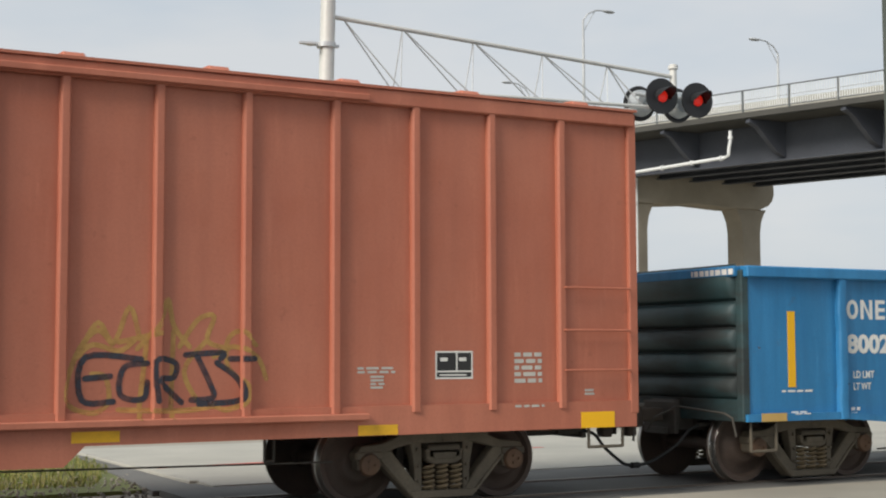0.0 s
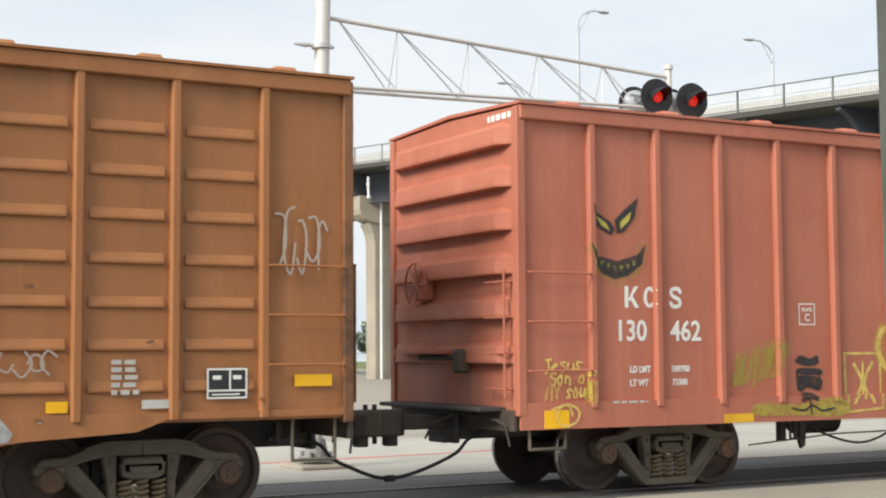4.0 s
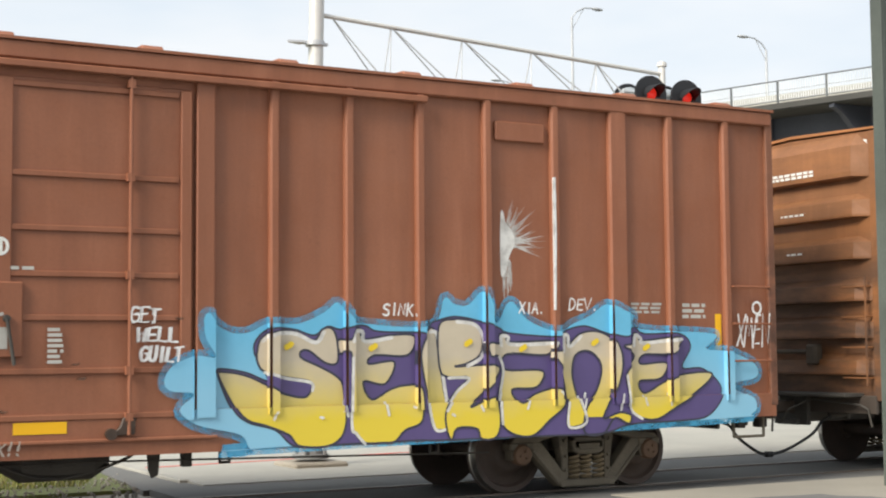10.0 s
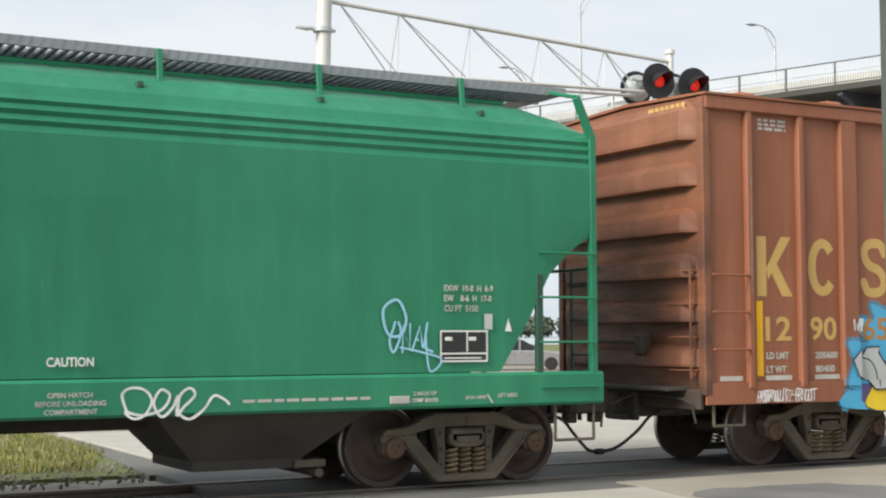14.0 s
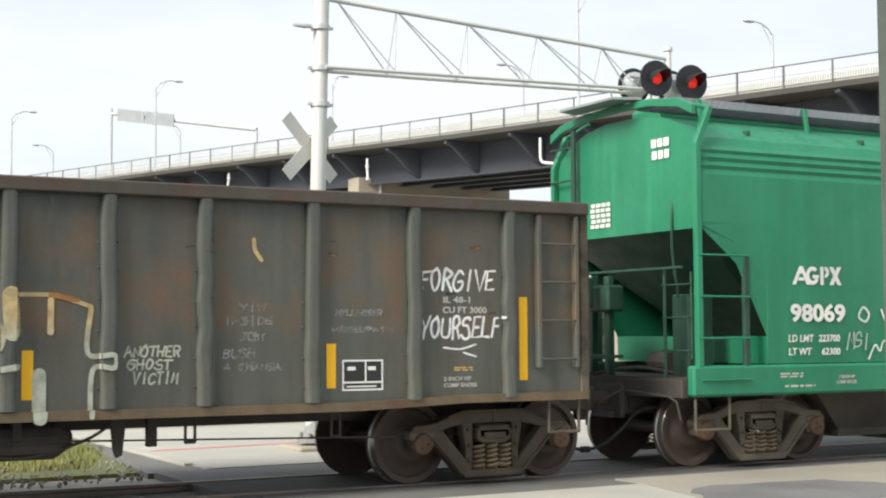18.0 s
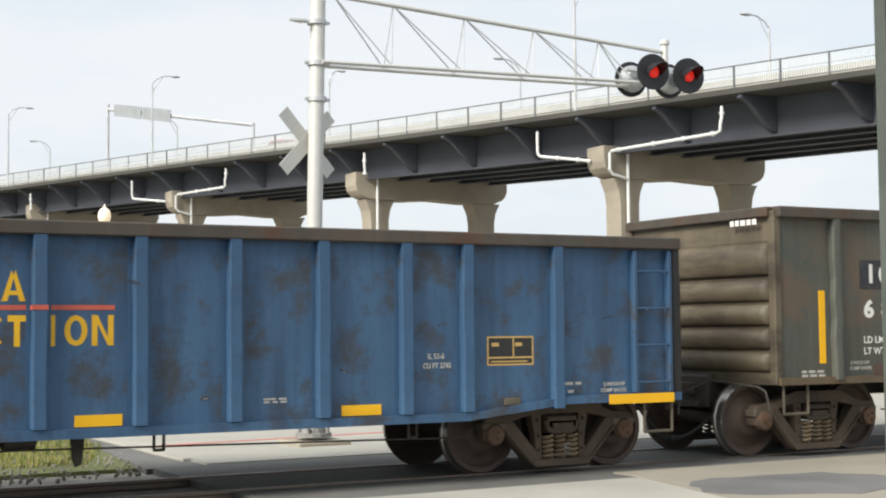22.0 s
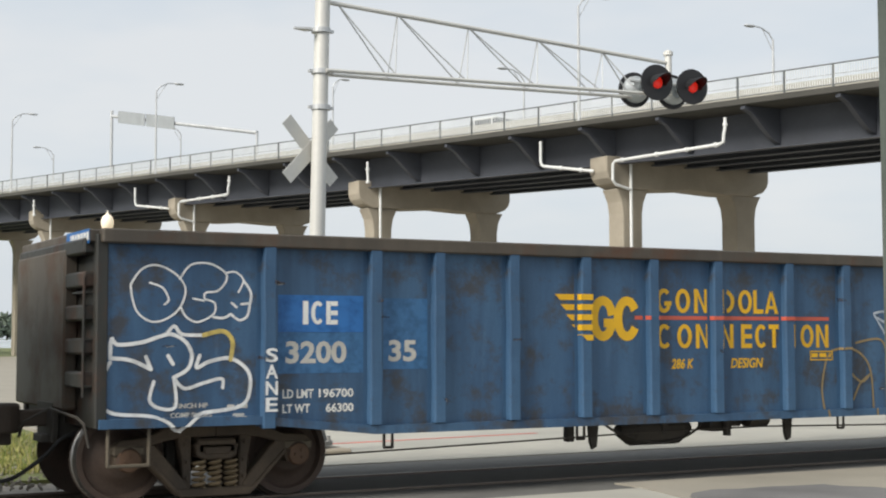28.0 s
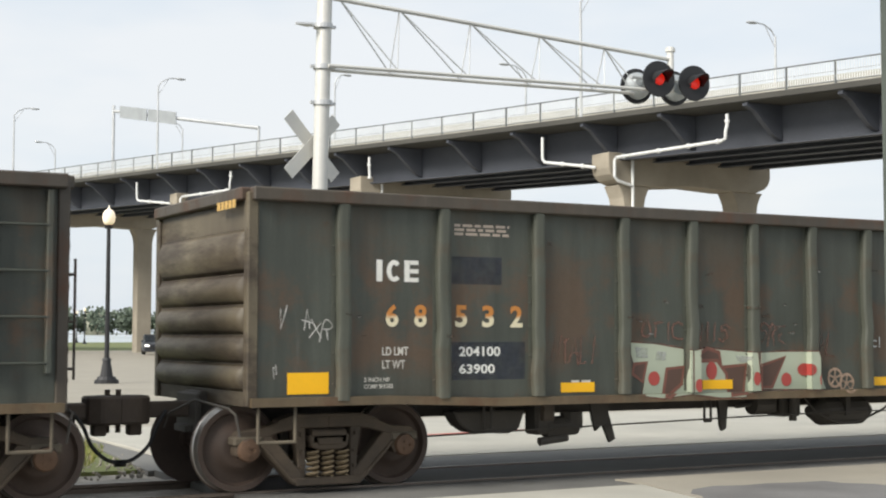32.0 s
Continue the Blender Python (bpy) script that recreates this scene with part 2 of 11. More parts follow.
P_RUSTRAIL = car_paint("rusty_rail_paint", (0.085, 0.062, 0.036), (0.12, 0.085, 0.045), rust_lo=0.5, rust_hi=0.7, grime=0.5)
P_RIM = car_paint("rusty_rim_paint", (0.048, 0.040, 0.031), (0.068, 0.055, 0.040), rust_lo=0.5, rust_hi=0.7, grime=0.5)
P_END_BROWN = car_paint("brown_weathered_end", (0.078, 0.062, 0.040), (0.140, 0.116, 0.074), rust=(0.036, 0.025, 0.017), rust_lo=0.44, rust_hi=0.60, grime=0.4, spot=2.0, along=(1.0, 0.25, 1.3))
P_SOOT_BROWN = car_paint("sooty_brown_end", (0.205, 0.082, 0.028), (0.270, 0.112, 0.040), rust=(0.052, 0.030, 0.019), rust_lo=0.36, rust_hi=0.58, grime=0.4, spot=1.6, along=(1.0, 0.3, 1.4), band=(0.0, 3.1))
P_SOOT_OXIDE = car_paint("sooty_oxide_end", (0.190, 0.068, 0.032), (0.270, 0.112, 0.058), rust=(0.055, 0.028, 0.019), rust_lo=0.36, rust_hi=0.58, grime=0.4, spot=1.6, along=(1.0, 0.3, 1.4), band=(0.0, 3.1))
# near black paint for the ends of the blue gondolas
P_END_BLACKISH = car_paint("blackish_end_paint", (0.014, 0.015, 0.013), (0.024, 0.023, 0.019), rust_lo=0.5, rust_hi=0.7, grime=0.5)
# hopper green darkened: deep shade at the ends put in, along with grime
P_GREEN_SHADED = car_paint("shaded_grimy_green_paint", (0.012, 0.046, 0.028), (0.019, 0.064, 0.038), grime=0.5)

# ---- mesh helpers ----


def part(name, bm, material, parent=None, label="", at=(0, 0, 0), smooth=False):
    me = bm if isinstance(bm, bpy.types.Mesh) else bpy.data.meshes.new(name)
    if me is not bm:
        if smooth:
            for f in bm.faces:
                f.smooth = True
        bm.to_mesh(me)
        bm.free()
    if not me.materials:
        for one in material if isinstance(material, (list, tuple)) else [material]:
            me.materials.append(one)
    ob = new(name, me)
    ob.location = at
    if parent is not None:
        ob.parent = parent
    if label:
        ob["label"] = label
    return ob


def mesh_of(name, bm, material, smooth=False):
    me = bpy.data.meshes.new(name)
    if smooth:
        for f in bm.faces:
            f.smooth = True
    bm.to_mesh(me)
    bm.free()
    me.materials.append(material)
    return me


def thing(name, label, category, at=(0, 0, 0), group="", kind=""):
    ob = new(name)
    ob.location = at
    return tagged(ob, label, category, group, kind)


def box(bm, x0, x1, y0, y1, z0, z1, bevel=0.0):
    m = Matrix.Translation(((x0 + x1) / 2, (y0 + y1) / 2, (z0 + z1) / 2)) @ Matrix.Diagonal((abs(x1 - x0), abs(y1 - y0), abs(z1 - z0), 1))
    vs = bmesh.ops.create_cube(bm, size=1, matrix=m)["verts"]
    if bevel:
        es = list({e for v in vs for e in v.link_edges})
        bmesh.ops.bevel(bm, geom=es, offset=bevel, segments=1, affect="EDGES")
    return bm


def new_box(*a, bevel=0.0):
    return box(bmesh.new(), *a, bevel=bevel)


def tube(bm, p, q, r, seg=10, r2=None, caps=True):
    p, q = Vector(p), Vector(q)
    d = q - p
    m = Matrix.Translation((p + q) / 2) @ d.to_track_quat("Z", "Y").to_matrix().to_4x4()
    bmesh.ops.create_cone(bm, cap_ends=caps, segments=seg, radius1=r, radius2=r if r2 is None else r2, depth=d.length, matrix=m)
    return bm


def sweep(bm, pts, r, seg=8):
    """One unbroken round tube along a line of points."""
    v = [Vector(p) for p in pts]
    rows = []
    for i, p in enumerate(v):
        d = (v[min(i + 1, len(v) - 1)] - v[max(i - 1, 0)]).normalized()
        u = d.cross(Vector((0.13, 0.99, 0.05))).normalized()
        w = d.cross(u)
        rows.append([p + u * (r * math.cos(k * math.tau / seg)) + w * (r * math.sin(k * math.tau / seg)) for k in range(seg)])
    return loop_strip(bm, rows)


def pipe(bm, pts, r, seg=8):
    for a, b in zip(pts, pts[1:]):
        tube(bm, a, b, r, seg)
    for a in pts[1:-1]:
        bmesh.ops.create_icosphere(bm, subdivisions=1, radius=r * 1.02, matrix=Matrix.Translation(a))
    return bm


def prism(bm, pts, lo, hi, axis="y", bevel=0.0):
    """A flat outline, pushed through along an axis: pts are (x, z) for y, (y, z) for x, (x, y) for z."""
    def place(a, b, c):
        return {"y": (a, c, b), "x": (c, a, b), "z": (a, b, c)}[axis]
    v0 = [bm.verts.new(place(a, b, lo)) for a, b in pts]
    v1 = [bm.verts.new(place(a, b, hi)) for a, b in pts]
    fs = [bm.faces.new(v0), bm.faces.new(v1[::-1])]
    n = len(pts)
    for i in range(n):
        fs.append(bm.faces.new((v0[i], v1[i], v1[(i + 1) % n], v0[(i + 1) % n])))
    bmesh.ops.recalc_face_normals(bm, faces=fs)
    if bevel:
        es = list({e for f in fs for e in f.edges})
        bmesh.ops.bevel(bm, geom=es, offset=bevel, segments=1, affect="EDGES")
    return bm


def loop_strip(bm, sections, closed=True, cap=True):
    """Skins rows of points, each one section of the same length."""
    rows = [[bm.verts.new(p) for p in s] for s in sections]
    n = len(rows[0])
    for a, b in zip(rows, rows[1:]):
        for i in range(n if closed else n - 1):
            bm.faces.new((a[i], a[(i + 1) % n], b[(i + 1) % n], b[i]))
    if cap and closed:
        bm.faces.new(rows[0][::-1])
        bm.faces.new(rows[-1])
    bmesh.ops.recalc_face_normals(bm, faces=bm.faces[:])
    return bm


def revolve_y(bm, prof, seg):
    """Turns (radius, y) points round the y axis."""
    loop_strip(bm, [[(r * math.cos(i * math.tau / seg), y, r * math.sin(i * math.tau / seg)) for i in range(seg)] for r, y in prof])


def smooth_curve(pts, n=4):
    """Points of a smooth line through the given ones."""
    out = []
    v = [Vector(p) for p in pts]
    for i in range(len(v) - 1):
        a, b, c, d = v[max(i - 1, 0)], v[i], v[i + 1], v[min(i + 2, len(v) - 1)]
        for j in range(n):
            t = j / n
            out.append(0.5 * (2 * b + (c - a) * t + (2 * a - 5 * b + 4 * c - d) * t * t + (3 * b - a - 3 * c + d) * t ** 3))
    return out + [v[-1]]


def text_mesh(body, height, width=None, bold=0.0, extrude=0.001, slant=0.0, spacing=1.0):
    """Lettering as a mesh in x and z, its lower left corner at the origin, thin along y."""
    cu = bpy.data.curves.new("lettering", "FONT")
    cu.body, cu.size, cu.extrude, cu.offset, cu.shear, cu.space_character = body, 1.0, extrude, bold, slant, spacing
    cu.resolution_u = 3
    tmp = new("lettering", cu)
    bpy.context.view_layer.update()
    me = bpy.data.meshes.new_from_object(tmp.evaluated_get(bpy.context.evaluated_depsgraph_get()))
    bpy.data.objects.remove(tmp)
    bpy.data.curves.remove(cu)
    n = len(me.vertices)
    co = np.empty(n * 3)
    me.vertices.foreach_get("co", co)
    co = co.reshape(-1, 3)
    lo, hi = co.min(0), co.max(0)
    k = height / (hi[1] - lo[1])
    kx = width / (hi[0] - lo[0]) if width else k
    out = np.stack([(co[:, 0] - lo[0]) * kx, -co[:, 2], (co[:, 1] - lo[1]) * k], 1)
    me.vertices.foreach_set("co", out.ravel())
    me.update()
    return me

# ---- ground ----


def slab(name, outline, z, material, label, category, thick=0.3):
    return tagged(part(name, prism(bmesh.new(), outline, z - thick, z, "z"), material), label, category, kind="structure")


bm = bmesh.new()
prism(bm, [(-900, -60), (1400, -60), (1400, 259), (-900, 259)], -0.6, -0.12, "z")
tagged(part("ground", bm, M_LAND), "pale grey flat ground reaching towards the river", "ground", kind="structure")
slab("river", [(-900, 260), (1600, 260), (1600, 900), (-900, 900)], -0.5, M_WATER, "grey river water beyond the viaduct", "river")
slab("far_bank", [(-1500, 900), (2600, 900), (2600, 2600), (-1500, 2600)], 1.6, M_GRASS_SOIL, "low green river bank in the distance", "river bank")
slab("plaza", [(6.05, 10.0), (140, 10.0), (140, 124), (6.05, 124)], -0.012, M_CONCRETE_TAN, "wide tan concrete lot behind the tracks", "pavement")
slab("grass_verge", [(-60, 124.2), (260, 124.2), (260, 258), (-60, 258)], -0.02, M_GRASS_SOIL, "strip of grass beyond the concrete lot", "grass", thick=0.1)
slab("road_far_side", [(6.02, 2.25), (60, 2.9), (60, 10.0), (6.08, 10.0)], -0.008, M_CONCRETE, "white concrete road beyond the rails", "road")
slab("crossing_asphalt", [(5.2, -2.12), (60, -1.55), (60, 2.9), (6.02, 2.25), (5.3, 2.2)], -0.020, M_ASPHALT, "dark asphalt crossing panel between the rails", "road")
slab("gutter", [(5.22, 2.2), (6.02, 2.25), (6.08, 10.0), (6.0, 10.0)], -0.030, M_ASPHALT, "dark asphalt gutter beside the grass island", "gutter")
# added near ground, out of view; its darkness dims the cars' lower left
slab("street", [(-70, -9.02), (7.6, -9.02), (6.2, -60), (-70, -60)], -0.012, M_UNSEEN_GROUND, "unseen dark ground in front of the crossing, added to cut bounced light", "road")
slab("street_edge", [(-70, -2.32), (5.0, -2.15), (5.4, -9), (-70, -9)], -0.012, M_UNSEEN_GROUND, "unseen dark ground beside the rails, added to cut bounced light", "road")
slab("road_near_side", [(5.02, -2.11), (9.55, -2.04), (9.05, -4.2), (8.6, -9), (5.42, -9)], -0.010, M_CONCRETE, "light concrete road surface in front of the rails", "road")
slab("apron", [(9.58, -1.50), (60, -1.53), (60, -9), (8.62, -9), (9.07, -4.2), (9.57, -2.04)], -0.006, M_CONCRETE_TAN, "stained tan concrete apron beside the crossing", "road")
slab("track_bed", [(-60, -2.3), (5.2, -2.12), (5.3, 2.2), (5.2, 2.6), (-60, 2.6)], -0.10, M_GRAVEL, "dark cinder track bed between the rails", "track bed", thick=0.2)
slab("verge", [(-60, 2.6), (5.2, 2.6), (5.95, 6.6), (6.0, 30), (-60, 30)], -0.05, M_GRASS_SOIL, "grassy island with gravel edge beside the road", "grass", thick=0.2)

rng = random.Random(4)
patch = [(10.6 + 1.35 * math.cos(a) * rng.uniform(0.85, 1.1), -3.55 + 0.95 * math.sin(a) * rng.uniform(0.85, 1.1)) for a in [i * math.tau / 22 for i in range(22)]]
slab("asphalt_patch", patch, -0.002, M_ASPHALT_OLD, "worn grey asphalt patch in the concrete apron", "road patch", thick=0.02)
slab("red_stripe", [(6.2, 5.18), (13.4, 6.08), (13.4, 6.22), (6.2, 5.33)], -0.003, M_RED_LINE, "faded red painted stripe on the concrete", "road marking", thick=0.006)

for y, nm in ((-0.7535, "rail"), (0.7535, "rail")):
    prof = [(-0.035, 0), (0.035, 0), (0.035, -0.035), (0.01, -0.05), (0.01, -0.12), (0.065, -0.14), (-0.065, -0.14), (-0.01, -0.12), (-0.01, -0.05), (-0.035, -0.035)]
    tagged(part(nm, prism(bmesh.new(), [(y + a, b) for a, b in prof], -80, 90, "x"), M_RAIL), "worn steel running rail with a shiny head", "rail", "rails", "structure")

# kerb of the island, in stones
kerb_mesh = mesh_of("kerb_stone", new_box(-0.07, 0.07, -0.44, 0.44, -0.12, 0.03, bevel=0.012), M_CONCRETE)
kerb = thing("kerb", "low concrete kerb round the grass island", "kerb", (5.99, 2.9, 0), kind="structure")
for i in range(8):
    part("kerb_stone", kerb_mesh, None, kerb, at=(0.01 * i, 0.45 + 0.9 * i, -0.02))

# gravel and grass of the island
bm = bmesh.new()
rng = random.Random(9)
for i in range(1600):
    x, y = rng.uniform(-9, 5.6), rng.uniform(1.5, 4.6)
    if x > 5.25 + (y - 2.6) * 0.19:
        continue
    s = rng.uniform(0.012, 0.032)
    bmesh.ops.create_icosphere(bm, subdivisions=1, radius=s, matrix=Matrix.Translation((x, y, -0.05 + s * 0.3)) @ Euler((rng.random() * 6, rng.random() * 6, 0)).to_matrix().to_4x4() @ Matrix.Diagonal((1.3, 1, 0.7, 1)))
tagged(part("gravel", bm, M_GRAVEL), "loose grey brown gravel along the rails", "gravel", kind="stuff")


def tuft_field(name, count, region, hmin, hmax, materials, label, seed):
    rg = random.Random(seed)
    verts, faces, idx = [], [], []
    for i in range(count):
        x, y = region(rg)
        h, a, w = rg.uniform(hmin, hmax), rg.uniform(0, 6.28), rg.uniform(0.006, 0.014)
        lean = rg.uniform(0.0, 0.6) * h
        dx, dy = math.cos(a), math.sin(a)
        k = len(verts)
        verts += [(x - dy * w, y + dx * w, -0.06), (x + dy * w, y - dx * w, -0.06), (x + dx * lean * 0.4, y + dy * lean * 0.4, h * 0.6 - 0.05), (x + dx * lean, y + dy * lean, h - 0.05)]
        faces += [(k, k + 1, k + 2), (k, k + 2, k + 3)]
        idx += [rg.randrange(len(materials))] * 2
    me = bpy.data.meshes.new(name)
    me.from_pydata(verts, [], faces)
    for m in materials:
        me.materials.append(m)
    me.polygons.foreach_set("material_index", idx)
    return tagged(new(name, me), label, "grass", kind="stuff")


G1 = plain("green_grass", (0.165, 0.205, 0.040), 0.8, vary=0.3, bump=0.0)
G2 = plain("yellow_grass", (0.34, 0.32, 0.095), 0.85, vary=0.3, bump=0.0)
G3 = plain("dry_grass", (0.38, 0.33, 0.20), 0.9, vary=0.3, bump=0.0)


def island(rg):
    y = 3.4 + 7.5 * rg.random() ** 1.3
    return rg.uniform(-6, min(5.75, 4.75 + (y - 3.2) * 0.35)), y


tuft_field("grass", 26000, island, 0.03, 0.14, (G1, G1, G2, G2, G3), "patchy green and yellow grass on the island", 3)

# ---- viaduct ----
# near edge of the deck runs from (47.9, 31) away to the left, rising slightly


def deck(y, off=0.0, z=0.0):
    """A point on the deck's near edge at depth y, moved along x by off and up by z."""
    return Vector((47.75 + off - 0.2786 * (y - 31.0), y, 13.28 + 0.0135 * (y - 31.0) - 0.13 * math.exp(-((y - 57.0) / 17.0) ** 2) + z))


via = thing("viaduct", "long dark steel girder viaduct on concrete piers", "bridge", kind="structure")
Y0, Y1 = 2.0, 240.0


def deck_bar(name, off0, off1, z0, z1, mat, label=""):
    bm = bmesh.new()
    loop_strip(bm, [[deck(y, off0, z0), deck(y, off1, z0), deck(y, off1, z1), deck(y, off0, z1)] for y in (Y0, 28, 38, 44, 50, 57, 64, 70, 76, 86, 120, Y1)])
    return part(name, bm, mat, via, label)


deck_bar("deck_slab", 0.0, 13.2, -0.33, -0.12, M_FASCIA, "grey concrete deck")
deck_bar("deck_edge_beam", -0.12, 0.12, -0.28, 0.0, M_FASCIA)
for i, off in enumerate((2.3, 4.6, 6.9, 9.2, 11.5)):
    deck_bar("girder", off, off + 0.06, -2.2, -0.34, M_GIRDER)
    deck_bar("girder_flange", off - 0.22, off + 0.28, -2.26, -2.2, M_GIRDER)
# brackets under the overhang and cross frames between the girders
for i in range(34):
    y = 18 + i * 5.0
    bm = bmesh.new()
    pts = deck(y, 0.02, -0.35), deck(y, 2.28, -0.35), deck(y, 2.28, -2.1), deck(y, 1.75, -1.85), deck(y, 1.15, -1.3), deck(y, 0.55, -0.72), deck(y, 0.02, -0.5)
    loop_strip(bm, [[p + Vector((0, d, 0)) for p in pts] for d in (-0.16, 0.16)])
    part("bracket", bm, M_GIRDER, via)
    bm = bmesh.new()
    a, b = deck(y, 2.4, -0.8), deck(y, 11.5, -0.8)
    box(bm, a.x, b.x, y - 0.08, y + 0.08, a.z - 0.9, a.z)
    part("cross_frame", bm, M_GIRDER, via)
# railing
for side in (0.0, 13.1):
    name = "railing"
    for z, r in ((1.09, 0.035), (0.12, 0.03), (0.60, 0.012)):
        bm = bmesh.new()
        sweep(bm, [deck(y, side, z) for y in (Y0, 28, 38, 44, 50, 57, 64, 70, 76, 86, 120, Y1)], r, 6)
        part("rail_bar", bm, M_RAILING, via)
    post = mesh_of("railing_post", new_box(-0.04, 0.04, -0.04, 0.04, 0, 1.07), M_RAILING)
    for i in range(70 if side == 0 else 40):
        part("railing_post", post, None, via, at=deck(8 + i * 2.52 if side == 0 else 12 + i * 4.5, side))
M_PICKET = plain("pale_railing_bar", (0.74, 0.76, 0.76), 0.5, vary=0.12, bump=0.0)
verts, faces = [], []
for i in range(1250):
    c = deck(18 + i * 0.125, 0.0, 0.12)
    k = len(verts)
    for dz in (0.0, 0.92):
        verts += [(c.x - 0.016, c.y - 0.016, c.z + dz), (c.x + 0.016, c.y - 0.016, c.z + dz), (c.x + 0.016, c.y + 0.016, c.z + dz), (c.x - 0.016, c.y + 0.016, c.z + dz)]
    faces += [(k, k + 1, k + 5, k + 4), (k + 1, k + 2, k + 6, k + 5), (k + 2, k + 3, k + 7, k + 6), (k + 3, k, k + 4, k + 7)]
me = bpy.data.meshes.new("picket")
me.from_pydata(verts, [], faces)
tagged(part("picket", me, M_PICKET, via, "slender pale railing pickets"), kind="stuff")
barrier = bmesh.new()
loop_strip(barrier, [[deck(y, 1.9, -0.1), deck(y, 2.25, -0.1), deck(y, 2.2, 0.78), deck(y, 1.95, 0.78)] for y in (Y0, Y1)])
part("barrier", barrier, M_CONCRETE, via, "pale concrete traffic barrier")


def pier(k):
    """A pier frame of two columns under a cap with rounded haunched ends, parallel to the rails."""
    y = 48.38 + 19.5 * k + 0.30 * k * k
    x0 = 49.35 - 0.2786 * (y - 31.0)
    top = 11.57 + 0.28 * k + 0.045 * k * k
    p = thing("viaduct_pier", "tan concrete pier frame with two columns and a haunched cap beam", "bridge pier", (x0, y, 0), "viaduct piers", "structure")
    L, d = 11.5, 0.8
    out = [(0, top), (L, top), (L, top - 0.85), (L - 0.12, top - 1.2), (L - 0.42, top - 1.5), (L - 0.75, top - 1.62), (L - 1.05, top - 1.75),
           (L - 3.0, top - 1.75), (L - 3.25, top - 1.75), (L / 2, top - 1.62), (3.9, top - 1.75), (3.2, top - 1.75), (1.05, top - 1.75), (0.75, top - 1.62), (0.42, top - 1.5), (0.12, top - 1.2), (0, top - 0.85)]
    part("cap_beam", prism(bmesh.new(), out, -d, d, "y", 0.04), M_PIER, p)
    for cx, cw in ((1.8, 0.64), (L - 1.65, 0.66)):
        col = [(cx - cw - 0.45, top - 1.74), (cx + cw + 0.5, top - 1.74), (cx + cw + 0.32, top - 2.0), (cx + cw + 0.12, top - 2.45), (cx + cw + 0.02, top - 3.1), (cx + cw, -0.3), (cx - cw, -0.3), (cx - cw - 0.02, top - 3.1), (cx - cw - 0.12, top - 2.45), (cx - cw - 0.32, top - 2.0)]
        part("column", prism(bmesh.new(), col, -d + 0.12, d - 0.12, "y", 0.05), M_PIER, p)
    for g in range(5):
        part("bearing", new_box(0.5 + 2.55 * g, 0.95 + 2.55 * g, -0.3, 0.3, top, top + 0.36), M_BLACK, p)
    # every other pier takes drain pipes from both sides; the others a short spout from the deck
    here = Vector((x0, y, 0))

    def flanged(name, pts, r=0.085):
        bm = bmesh.new()
        sweep(bm, pts, r)
        pipe_ = part(name, bm, M_PIPE, p)
        return pipe_

    def ring(c, way):
        bm = bmesh.new()
        way = way.normalized() * 0.06
        tube(bm, c - way, c + way, 0.135, 10)
        part("pipe_flange", bm, M_PIPE, p)

    if k % 2 == 0:
        e = deck(y - 9.1, 0.35) - here
        f = Vector((0.42, -0.98, top - 0.30))
        low = Vector((e.x, e.y, e.z - 2.05))
        flanged("drain_pipe", smooth_curve([(e.x, e.y, e.z - 0.75), (e.x, e.y, e.z - 1.25), (e.x - 0.05, e.y + 0.05, e.z - 1.6), (e.x - 0.02, e.y + 0.12, e.z - 1.95)], 3) + [low.lerp(f, 0.05), f, (f.x - 0.14, f.y, f.z - 0.16), (f.x - 0.15, f.y, f.z - 1.05), (f.x + 0.05, f.y, f.z - 1.28), (1.42, f.y, f.z - 1.5)])
        for q in (0.08, 0.33, 0.60, 0.93):
            ring(low.lerp(f, q), f - low)
        ring(Vector((e.x, e.y, e.z - 1.1)), Vector((0, 0, 1)))
        e = deck(y + 2.7, 0.35) - here
        g = Vector((-0.1, 0.3, top - 0.75))
        low = Vector((e.x + 0.1, e.y - 0.1, e.z - 2.2))
        flanged("cross_pipe", smooth_curve([(e.x, e.y, e.z - 0.8), (e.x, e.y, e.z - 1.5), (e.x + 0.02, e.y, e.z - 2.0), low], 3) + [low.lerp(g, 0.12), g])
        ring(low.lerp(g, 0.35), g - low)
        ring(low.lerp(g, 0.75), g - low)
    else:
        e = deck(y - 3.0, 0.35) - here
        flanged("spout", [(e.x, e.y, e.z - 0.8), (e.x, e.y, e.z - 1.4), (e.x + 0.03, e.y, e.z - 2.1)])
        ring(Vector((e.x, e.y, e.z - 1.3)), Vector((0, 0, 1)))
        ring(Vector((e.x + 0.03, e.y, e.z - 2.1)), Vector((0, 0, 1)))
    bm = bmesh.new()
    sweep(bm, [(1.5, -0.95, top - 0.42), (1.5, -0.95, top - 4), (1.5, -0.95, 0.0)], 0.09)
    part("down_pipe", bm, M_PIPE, p)
    return p


for k in range(-1, 8):
    pier(k)


